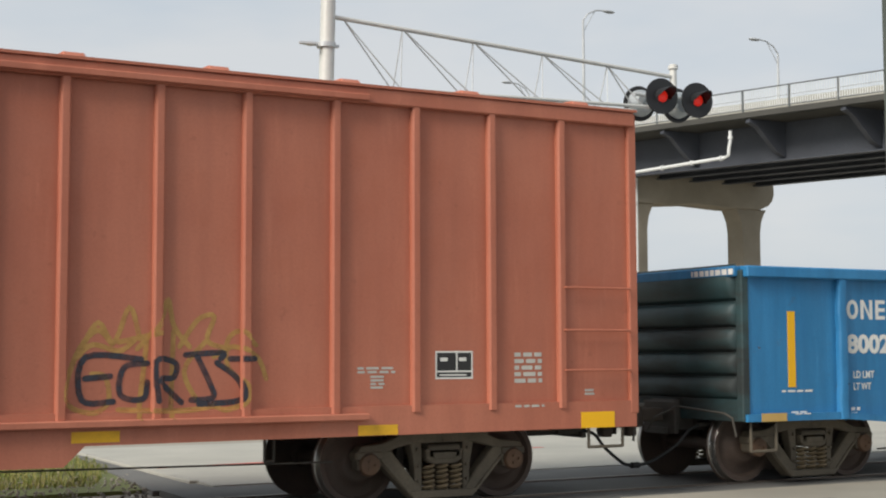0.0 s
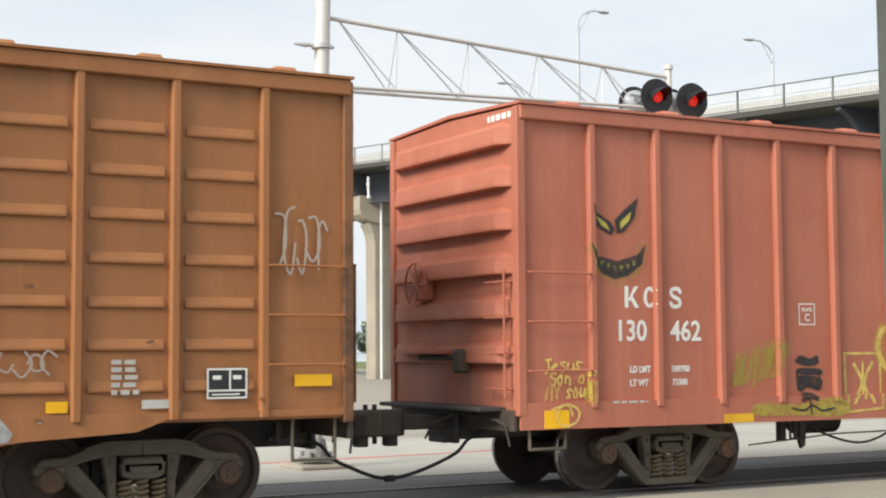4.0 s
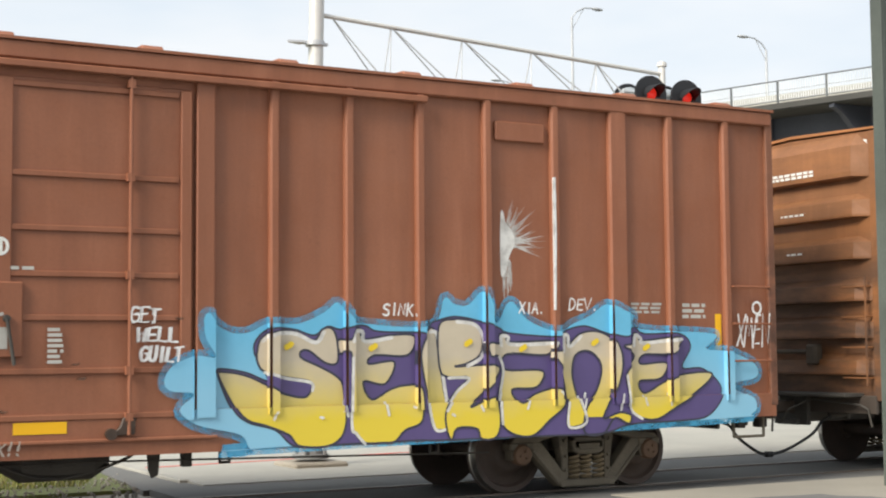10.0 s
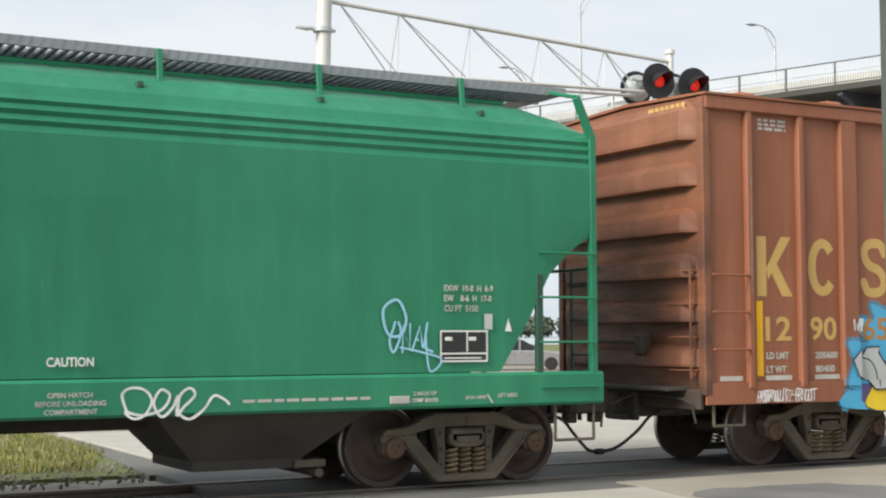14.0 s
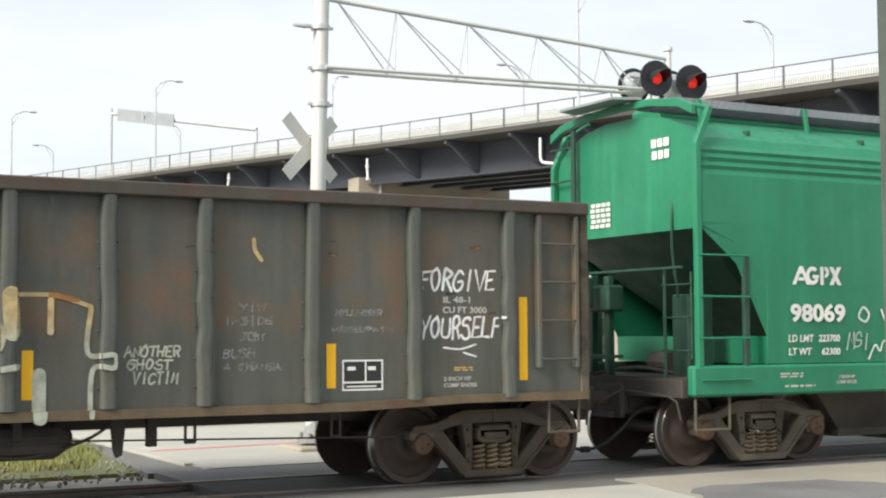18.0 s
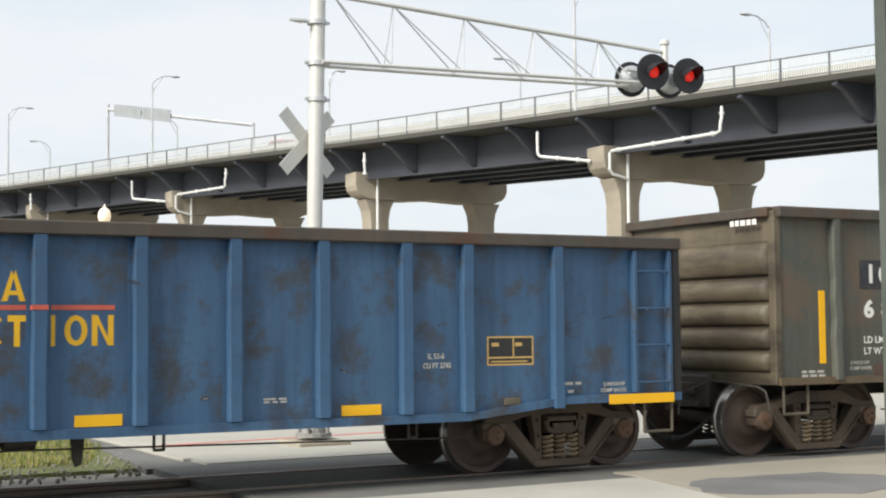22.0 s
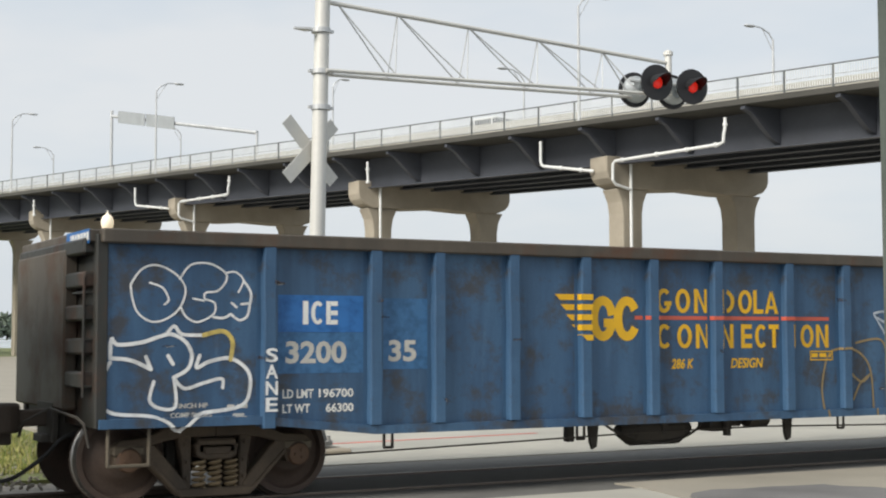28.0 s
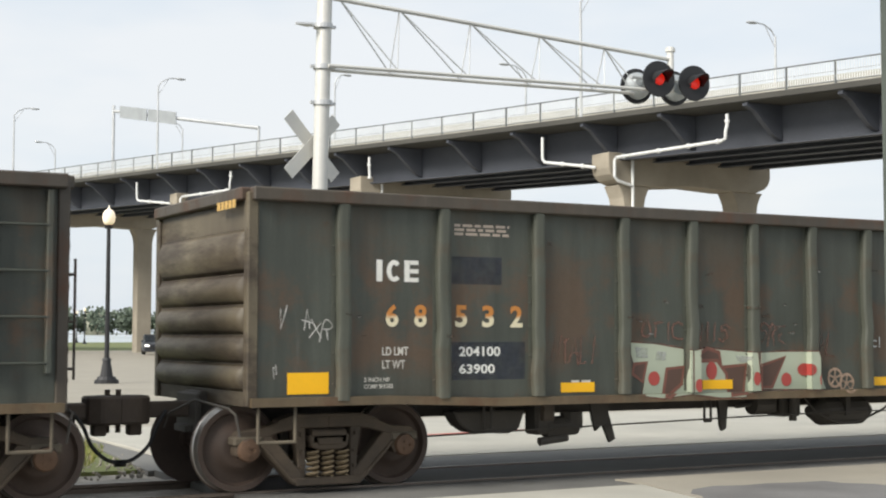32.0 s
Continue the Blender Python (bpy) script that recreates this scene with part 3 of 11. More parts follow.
def street_lamp(base, height, arm, label):
    """A tapered pole with a curved arm; arm is the head's offset in x and y."""
    p = thing("street_lamp", label, "street lamp", base, "bridge street lamps")
    bm = bmesh.new()
    tube(bm, (0, 0, 0), (0, 0, height), 0.10, 8, 0.06)
    part("pole", bm, M_GALV, p)
    bm = bmesh.new()
    ax, ay = arm
    pipe(bm, [(0, 0, height - 0.05), (ax * 0.2, ay * 0.2, height + 0.35), (ax * 0.55, ay * 0.55, height + 0.62), (ax * 0.9, ay * 0.9, height + 0.68)], 0.045, 6)
    tube(bm, (0, 0, height - 0.7), (ax * 0.5, ay * 0.5, height + 0.55), 0.025, 6)
    part("arm", bm, M_GALV, p)
    bm = bmesh.new()
    m = Matrix.Translation((ax * 1.1, ay * 1.1, height + 0.66)) @ Matrix.Rotation(math.atan2(ay, ax), 4, "Z") @ Matrix.Diagonal((0.42, 0.17, 0.10, 1))
    bmesh.ops.create_icosphere(bm, subdivisions=2, radius=1, matrix=m)
    part("lamp_head", bm, M_GALV, p)
    return p


for y in (8.5, 48.0, 88.0, 109.8, 149.0, 189.0):
    street_lamp(deck(y, 0.0, 0.0), 6.35, (1.65, 0.14), "grey metal street lamp on the viaduct edge")
for y in (47.0, 65.9, 105.7, 127.5, 167.0):
    street_lamp(deck(y, 12.7, 0.0), 5.6, (-1.5, 0.1), "grey metal street lamp on the far viaduct edge")
street_lamp(deck(85.4, 12.7, 0.0), 7.4, (1.0, 0.08), "tall grey street lamp on the far viaduct edge")

M_SIGNBACK = plain("sign_back_metal", (0.30, 0.32, 0.33), 0.7, vary=0.15, bump=0.0)
# overhead sign frame on the deck
sg = thing("sign_gantry", "overhead road sign frame seen from behind", "sign gantry", deck(101.0, 3.85, 0))
a, b = Vector((0, 0, 6.05)), deck(82.2, 4.25, 2.88) - deck(101.0, 3.85, 0)
bm = bmesh.new()
tube(bm, (0, 0, -0.1), (0, 0, 6.5), 0.13, 8)
part("post", bm, M_GALV, sg)
bm = bmesh.new()
tube(bm, (b.x, b.y, -0.3), (b.x, b.y, b.z), 0.10, 8)
part("post", bm, M_GALV, sg)
bm = bmesh.new()
tube(bm, a, b, 0.14, 8)
part("beam", bm, M_GALV, sg)
d = b - a
for f0, f1 in ((0.07, 0.27), (0.28, 0.48)):
    bm = bmesh.new()
    p, q = a + d * f0, a + d * f1
    loop_strip(bm, [[p + Vector((-0.25, 0, -0.5)), q + Vector((-0.25, 0, -0.5)), q + Vector((-0.25, 0, 0.5)), p + Vector((-0.25, 0, 0.5))], [p + Vector((-0.2, 0.02, -0.5)), q + Vector((-0.2, 0.02, -0.5)), q + Vector((-0.2, 0.02, 0.5)), p + Vector((-0.2, 0.02, 0.5))]])
    part("sign_panel", bm, M_SIGNBACK, sg, "plain back of a road sign")

# ---- distance ----
rng = random.Random(21)


def far_tree(x, y, h, seed, count=260, leaf=M_LEAF):
    rg = random.Random(seed)
    p = thing("tree", "distant rounded green tree on the river bank", "tree", (x, y, 1.6 if y > 300 else 0), "distant trees")
    bm = bmesh.new()
    tube(bm, (0, 0, -0.6), (0.2, 0, h * 0.55), h * 0.035, 6, h * 0.015)
    for i in range(4):
        a = rg.uniform(0, 6.28)
        tube(bm, (0.1, 0, h * 0.3), (math.cos(a) * h * 0.25, math.sin(a) * h * 0.25, h * 0.6), h * 0.014, 5, h * 0.006)
    part("trunk", bm, M_DARK_STEEL, p)
    verts, faces = [], []
    for i in range(count):
        a, u = rg.uniform(0, 6.28), rg.uniform(-1, 1)
        r = rg.uniform(0.5, 1.05) * (1 + 0.18 * math.sin(3 * a + seed))
        c = Vector((math.cos(a) * math.sqrt(1 - u * u) * r * h * 0.52, math.sin(a) * math.sqrt(1 - u * u) * r * h * 0.52, h * (0.52 if leaf is M_LEAF else 0.64) + u * r * h * (0.46 if leaf is M_LEAF else 0.34)))
        if leaf is not M_LEAF and math.sin(c.x * 2.1 + c.z * 2.6) + math.sin(c.y * 1.7 - c.z * 3.1 + seed) > 0.75:
            continue
        s = h * rg.uniform(0.045, 0.085) * (260 / count) ** 0.4
        for j in range(2):
            e = Euler((rg.uniform(0, 6), rg.uniform(0, 6), rg.uniform(0, 6)))
            k = len(verts)
            for q in ((-s, -s * 0.6, 0), (s, -s * 0.5, 0), (s * 0.7, s, 0), (-s * 0.8, s * 0.7, 0)):
                w = Vector(q)
                w.rotate(e)
                verts.append(c + w)
            faces.append((k, k + 1, k + 2, k + 3))
    me = bpy.data.meshes.new("crown")
    me.from_pydata(verts, [], faces)
    part("crown", me, leaf, p)


for i in range(64):
    far_tree(160 + i * 7.4 + rng.uniform(-3, 3), 906 + rng.uniform(0, 40), rng.uniform(11, 19), i)
for i, (x, y, h) in enumerate(((76, 92, 6.5), (82, 95, 7.5), (90, 92, 6), (55.5, 62, 5.2), (100, 120, 7))):
    far_tree(x, y, h, 40 + i)

for x, y, h in ((54.3, 129.8, 6.2), (75.5, 134.0, 6.8)):
    far_tree(x, y, h, int(x), 700, M_LEAF_NEAR)

building = thing("waterfront_building", "pale distant building among trees across the river", "building", (247.0, 908.0, 1.6))
M_PALE_WALL = plain("pale_render", (0.66, 0.64, 0.52), 0.8, vary=0.1, scale=0.5)
part("wall", new_box(-6, 6, 0, 9, -1, 14), M_PALE_WALL, building)
part("roof", new_box(-6.4, 6.4, -0.4, 9.4, 14, 14.6), M_FASCIA, building)
win = mesh_of("window", new_box(-0.8, 0.8, -0.12, 0.02, -0.9, 0.9), M_BLACK)
for i in range(3):
    for j in range(3):
        part("window", win, None, building, at=(-3.8 + 3.8 * i, 0, 3.0 + 3.8 * j))
fence = thing("river_fence", "pale metal fence along the river edge", "fence", (0, 257.4, 0))
fpost = mesh_of("fence_post", new_box(-0.05, 0.05, -0.05, 0.05, -0.1, 1.25), M_PIPE)
for i in range(60):
    part("fence_post", fpost, None, fence, at=(40 + i * 2.4, 0, 0))
for z in (0.3, 0.75, 1.2):
    part("fence_rail", new_box(38, 184, -0.03, 0.03, z - 0.04, z + 0.04), M_PIPE, fence)

# ---- crossing signal mast ----
MX, MY = 8.36, 4.27
mast = thing("crossing_signal", "aluminium railway crossing signal mast with cantilever, crossbuck and red lamps", "crossing signal", (MX, MY, 0), kind="")
bm = bmesh.new()
tube(bm, (-0.03, 0, 0.32), (0.12, 0, 7.4), 0.118, 20, 0.112)
part("mast_pole", bm, M_MAST, mast, smooth=False)
part("footing", new_box(-0.42, 0.42, -0.42, 0.42, -0.1, 0.06, bevel=0.03), M_PIER, mast, "tan concrete footing block")
bm = bmesh.new()
tube(bm, (0, 0, 0.10), (0, 0, 0.16), 0.27, 14)
tube(bm, (0, 0, 0.16), (0, 0, 0.42), 0.19, 14, 0.13)
for i in range(4):
    a = math.pi / 4 + i * math.pi / 2
    c, s = math.cos(a), math.sin(a)
    tube(bm, (c * 0.22, s * 0.22, 0.14), (c * 0.22, s * 0.22, 0.24), 0.03, 8)
part("base_casting", bm, plain("dull_cast_base", (0.26, 0.26, 0.25), 0.6, 0.2, vary=0.2), mast)
for z in (6.25, 5.63, 5.09):
    bm = bmesh.new()
    tube(bm, (0.08, 0, z - 0.035), (0.08, 0, z + 0.035), 0.145, 18)
    box(bm, -0.12, 0.28, -0.03, 0.03, z - 0.02, z + 0.02)
    part("band_clamp", bm, M_GALV, mast)
bm = bmesh.new()
prism(bm, [(-0.12, 0.10), (-0.36, 0.02), (-0.36, -0.03), (-0.12, -0.10)], 6.235, 6.265, "z")
part("bracket", bm, M_GALV, mast)
# cantilever truss
bm = bmesh.new()
tube(bm, (0.1, 0, 6.70), (6.62, 0, 6.36), 0.036, 10)
part("upper_chord", bm, M_MAST, mast)
for dy in (-0.20, 0.20):
    bm = bmesh.new()
    pipe(bm, [(0.1, dy * 0.8, 5.63), (3.0, dy, 5.69), (5.95, dy, 5.76)], 0.030, 8)
    part("lower_chord", bm, M_MAST, mast)
for dy in (-0.14, 0.14):
    tops = [(0.35, 6.69), (1.36, 6.64), (2.62, 6.57), (3.92, 6.50), (5.2, 6.43)]
    bots = [1.28, 2.52, 3.82, 5.12, 5.9]
    for (xt, zt), xb in zip(tops, bots):
        bm = bmesh.new()
        tube(bm, (xt, 0, zt), (xb - 0.02, dy, 5.66 + 0.012 * xb), 0.012, 6)
        part("diagonal_rod", bm, M_GALV, mast)
        if xt > 1:
            bm = bmesh.new()
            tube(bm, (xt, 0, zt), (xt - 0.1, dy, 5.66 + 0.012 * xt), 0.010, 6)
            part("upright_rod", bm, M_GALV, mast)
bm = bmesh.new()
tube(bm, (6.58, 0, 5.80), (6.58, 0, 6.58), 0.06, 12)
tube(bm, (6.58, 0, 6.50), (6.58, 0, 6.56), 0.085, 12)
part("end_post", bm, M_MAST, mast)
bm = bmesh.new()
tube(bm, (5.75, 0, 6.00), (7.1, 0, 6.02), 0.035, 10)
part("lamp_crossarm", bm, M_GALV, mast)
# crossbuck, seen from behind
for a in (45, -45):
    bm = bmesh.new()
    box(bm, -0.62, 0.62, -0.006, 0.006, -0.105, 0.105)
    ob = part("crossbuck_blade", bm, M_MAST, mast, "bare aluminium crossbuck blade", at=(-0.02, 0.135 + 0.016 * (a > 0), 4.455))
    ob.rotation_euler = (0, radians(a), radians(13))
M_LAMP_GREY = plain("lamp_housing", (0.48, 0.51, 0.52), 0.5, 0.2, vary=0.2)
M_RED_ON = glow("lit_red_lens", (1.0, 0.03, 0.012), 0.42, (0.45, 0.02, 0.02))
M_RED_OFF = glow("dim_red_lens", (0.6, 0.03, 0.012), 0.22, (0.22, 0.02, 0.02))


def signal_lamp(x, y, z, facing, lit):
    """A round flashing lamp: black disc, hood, lens and housing; facing: degrees about z, 0 looks towards -y."""
    rot = Matrix.Translation((x, y, z)) @ Matrix.Rotation(radians(facing), 4, "Z")

    def sub(bm):
        bm.transform(rot)
        return bm
    bm = bmesh.new()
    tube(bm, (0, -0.03, 0), (0, 0.0, 0), 0.305, 28)
    disc = part("lamp_disc", sub(bm), M_BLACK, mast, "black round backing disc")
    bm = bmesh.new()
    tube(bm, (0, 0.0, 0), (0, 0.06, 0), 0.235, 24, 0.23)
    tube(bm, (0, 0.06, 0), (0, 0.20, 0), 0.23, 24, 0.15)
    tube(bm, (0, 0.20, 0), (0, 0.25, 0), 0.05, 10)
    part("lamp_housing", sub(bm), M_LAMP_GREY, disc)
    bm = bmesh.new()
    bmesh.ops.create_uvsphere(bm, u_segments=18, v_segments=8, radius=0.105, matrix=Matrix.Translation((0, -0.03, 0)) @ Matrix.Diagonal((1, 0.45, 1, 1)))
    part("lens", sub(bm), M_RED_ON if lit else M_RED_OFF, disc, "glowing red lens" if lit else "unlit red lens")
    bm = bmesh.new()
    arc = [radians(a) for a in range(-20, 201, 20)]
    loop_strip(bm, [[(0.135 * math.cos(a), -0.03, 0.135 * math.sin(a)) for a in arc], [(0.14 * math.cos(a), -0.12 - 0.28 * max(0.0, math.sin(a)) ** 0.7, 0.14 * math.sin(a) - 0.03) for a in arc]], closed=False)
    hood = part("hood", sub(bm), M_BLACK, disc)
    so = hood.modifiers.new("thickness", "SOLIDIFY")
    so.thickness = 0.008
    return disc


signal_lamp(6.11, -0.27, 5.945, -6, True)
signal_lamp(6.86, -0.27, 5.935, -6, True)
signal_lamp(6.07, 0.28, 5.905, 174, False)
signal_lamp(6.88, 0.28, 5.937, 174, False)

# ---- ornamental lamp, roadside pole ----
M_GLOBE = glow("lamp_globe", (1.0, 0.72, 0.34), 0.4, (0.8, 0.75, 0.65))
M_FINIAL = glow("lamp_finial", (1.0, 0.80, 0.48), 0.25, (0.8, 0.75, 0.65))


def lamp_post(at):
    gl = thing("lamp_post", "black ornamental lamp post with a lit globe", "street lamp", at, "lamp posts")
    for name, steps in (("base_plate", ((-0.1, 0.42), (0.12, 0.40))), ("base", ((0.12, 0.34), (0.22, 0.30), (0.22, 0.22), (0.75, 0.13), (0.75, 0.17), (0.85, 0.12))), ("pole", ((0.85, 0.085), (5.2, 0.065))), ("globe_cup", ((5.2, 0.12), (5.32, 0.16)))):
        bm = bmesh.new()
        loop_strip(bm, [[(r * math.cos(k * math.tau / 14), r * math.sin(k * math.tau / 14), z) for k in range(14)] for z, r in steps])
        part(name, bm, M_BLACK, gl)
    bm = bmesh.new()
    prof = [(0.12, 5.33), (0.19, 5.42), (0.22, 5.58), (0.19, 5.74), (0.11, 5.83), (0.04, 5.86)]
    loop_strip(bm, [[(r * math.cos(i * math.tau / 16), r * math.sin(i * math.tau / 16), z) for i in range(16)] for r, z in prof])
    part("globe", bm, M_GLOBE, gl, "warm glowing acorn globe", smooth=True)
    bm = bmesh.new()
    tube(bm, (0, 0, 5.84), (0, 0, 5.89), 0.06, 10)
    tube(bm, (0, 0, 5.89), (0, 0, 6.0), 0.035, 10, 0.008)
    part("finial", bm, M_FINIAL, gl)


for at_ in ((12.93, 32.2, 0), (59.7, 216.0, 0), (66.0, 246.0, 0)):
    lamp_post(at_)

rp = thing("roadside_pole", "weathered dark green grooved metal pole", "pole", (12.99, -2.55, 0))
for i in range(5):
    part("pole_flute", new_box(-0.085 + i * 0.036, -0.055 + i * 0.036, -0.09, 0.09, -0.1, 8.5, bevel=0.006), M_POLE, rp)
part("pole_core", new_box(-0.08, 0.08, -0.07, 0.07, -0.1, 8.5), M_POLE, rp)

# ---- vehicles ----
M_TYRE = plain("tyre_rubber", (0.02, 0.02, 0.02), 0.85, vary=0.2)
M_CARGLASS = plain("dark_car_glass", (0.03, 0.035, 0.04), 0.08, vary=0.1, bump=0.0)
M_CHROME = plain("bright_trim", (0.7, 0.7, 0.7), 0.25, 0.8, vary=0.1, bump=0.0)
M_LENS = plain("clear_headlight", (0.75, 0.76, 0.74), 0.15, vary=0.05, bump=0.0)


def vehicle(name, label, paint_mat, length, height, estate=True):
    """A car along x with its nose towards +x: body, glasshouse, wheels, lamps, bumpers and mirrors."""
    v = thing(name, label, "car", (0, 0, 0))
    h, n = height, length / 2
    rear = (-n + 0.35, h * 0.95) if estate else (-n + 0.95, h * 0.95)
    low = [(-n, 0.42), (-n + 0.02, h * 0.58), (-n + 0.10, h * 0.62), (n - 1.25, h * 0.62), (n - 0.30, h * 0.52), (n, h * 0.40), (n - 0.02, 0.30), (n - 0.3, 0.22), (-n + 0.2, 0.24)]
    part("body", prism(bmesh.new(), low, -0.86, 0.86, "y", 0.07), paint_mat, v)
    glass = [(-n + 0.12, h * 0.61), (rear[0], rear[1]), (n - 2.35, h * 0.95), (n - 1.3, h * 0.61)]
    part("glasshouse", prism(bmesh.new(), glass, -0.74, 0.74, "y", 0.06), M_CARGLASS, v)
    part("roof", prism(bmesh.new(), [(rear[0] + 0.02, h * 0.93), (rear[0] + 0.12, h), (n - 2.5, h), (n - 2.3, h * 0.93)], -0.72, 0.72, "y", 0.03), paint_mat, v)
    for x in (-n * 0.1, rear[0] + 0.35):
        for y in (-0.75, 0.75):
            part("pillar", prism(bmesh.new(), [(x - 0.05, h * 0.61), (x - 0.05, h * 0.95), (x + 0.05, h * 0.95), (x + 0.05, h * 0.61)], y - 0.012, y + 0.012, "y"), paint_mat, v)
    for x in (-n + 0.85, n - 0.90):
        for sy in (-1, 1):
            bm = bmesh.new()
            revolve_y(bm, [(0.21, sy * 0.70), (0.33, sy * 0.70), (0.33, sy * 0.88), (0.22, sy * 0.89)], 20)
            w = part("wheel", bm, M_TYRE, v, at=(x, 0, 0.33))
            bm = bmesh.new()
            tube(bm, (0, sy * 0.80, 0), (0, sy * 0.885, 0), 0.21, 16)
            part("hub_cap", bm, M_CHROME, w)
    for y in (-0.62, 0.62):
        part("headlight", new_box(n - 0.26, n - 0.02, y - 0.18, y + 0.18, h * 0.40, h * 0.49, bevel=0.03), M_LENS, v)
        part("tail_light", new_box(-n - 0.01, -n + 0.06, y - 0.14, y + 0.14, h * 0.46, h * 0.58, bevel=0.02), M_RED_LINE, v)
        part("mirror", new_box(n - 1.75, n - 1.6, y * 1.5 - 0.09, y * 1.5 + 0.09, h * 0.62, h * 0.71, bevel=0.02), paint_mat, v)
    part("grille", new_box(n - 0.03, n + 0.015, -0.4, 0.4, h * 0.27, h * 0.40, bevel=0.01), M_BLACK, v)
    part("bumper", new_box(n - 0.12, n + 0.03, -0.8, 0.8, 0.24, 0.40, bevel=0.03), paint_mat, v)
    return v


suv = vehicle("parked_car", "silver grey estate car standing on the concrete lot", plain("silver_car_paint", (0.30, 0.30, 0.31), 0.3, 0.4, vary=0.06, bump=0.0), 4.5, 1.6)
suv.matrix_world = pose(38.1, 46.1, 0, 0, 0, -32)
dark_car = vehicle("parked_car", "dark car with a lit headlight beside a viaduct pier", plain("dark_car_paint", (0.035, 0.037, 0.042), 0.3, vary=0.1, bump=0.0), 4.4, 1.6)
dark_car.matrix_world = pose(34.4, 96.5, 0, 0, 0, -104)
tan_car = vehicle("parked_car", "tan car standing at the far edge of the lot", plain("tan_car_paint", (0.36, 0.31, 0.22), 0.4, vary=0.1, bump=0.0), 4.3, 1.6, False)
tan_car.matrix_world = pose(52.6, 133.0, 0, 0, 0, -150)
for q in dark_car.children:
    if q.name.startswith("headlight"):
        q.data.materials.clear()
        q.data.materials.append(glow("lit_headlight", (1.0, 0.95, 0.85), 2.0, (0.8, 0.8, 0.8)))
red_car = vehicle("red_car", "red and white car driving over the viaduct", plain("red_car_paint", (0.50, 0.06, 0.05), 0.35, vary=0.1, bump=0.0), 4.5, 1.55)
white_van = vehicle("white_van", "white minivan driving over the viaduct", plain("white_van_paint", (0.74, 0.75, 0.74), 0.3, vary=0.05, bump=0.0), 5.0, 1.8)
white_car = vehicle("white_car", "white car driving over the viaduct", plain("white_car_paint", (0.78, 0.78, 0.78), 0.3, vary=0.05, bump=0.0), 4.6, 1.7)

# ---- train: running gear ----
WHEEL_R, WHEELBASE = 0.457, 1.80


def make_wheelset():
    bm = bmesh.new()
    for s in (-1, 1):
        revolve_y(bm, [(0.09, s * 0.865), (0.17, s * 0.860), (0.205, s * 0.845), (0.235, s * 0.80), (0.29, s * 0.765), (0.362, s * 0.752), (0.378, s * 0.775), (0.388, s * 0.812), (0.446, s * 0.815), (0.457, s * 0.80), (0.46, s * 0.72), (0.476, s * 0.712), (0.487, s * 0.70), (0.485, s * 0.68), (0.37, s * 0.685), (0.15, s * 0.70), (0.12, s * 0.66)], 44)
        for f in bm.faces:
            c = f.calc_center_median()
            if abs(math.hypot(c.x, c.z) - 0.456) < 0.012:
                f.material_index = 1
        tube(bm, (0, s * 0.82, 0), (0, s * 1.08, 0), 0.085, 14)
        k0 = len(bm.faces)
        revolve_y(bm, [(0.120, s * 1.02), (0.124, s * 1.12), (0.108, s * 1.15), (0.072, s * 1.165)], 20)
        tube(bm, (0, s * 1.15, 0), (0, s * 1.163, 0), 0.075, 16)
        for k in range(3):
            a = k * math.tau / 3
            tube(bm, (0.045 * math.cos(a), s * 1.16, 0.045 * math.sin(a)), (0.045 * math.cos(a), s * 1.185, 0.045 * math.sin(a)), 0.018, 6)
        bm.faces.ensure_lookup_table()
        for f in bm.faces[k0:]:
            f.material_index = 2
    tube(bm, (0, -0.75, 0), (0, 0.75, 0), 0.085, 12)
    for f in bm.faces:
        f.smooth = True
    me = bpy.data.meshes.new("wheelset")
    bm.to_mesh(me)
    bm.free()
    me.set_sharp_from_angle(angle=radians(38))
    for m in (M_WHEEL, M_TREAD, M_CAP):
        me.materials.append(m)
    return me


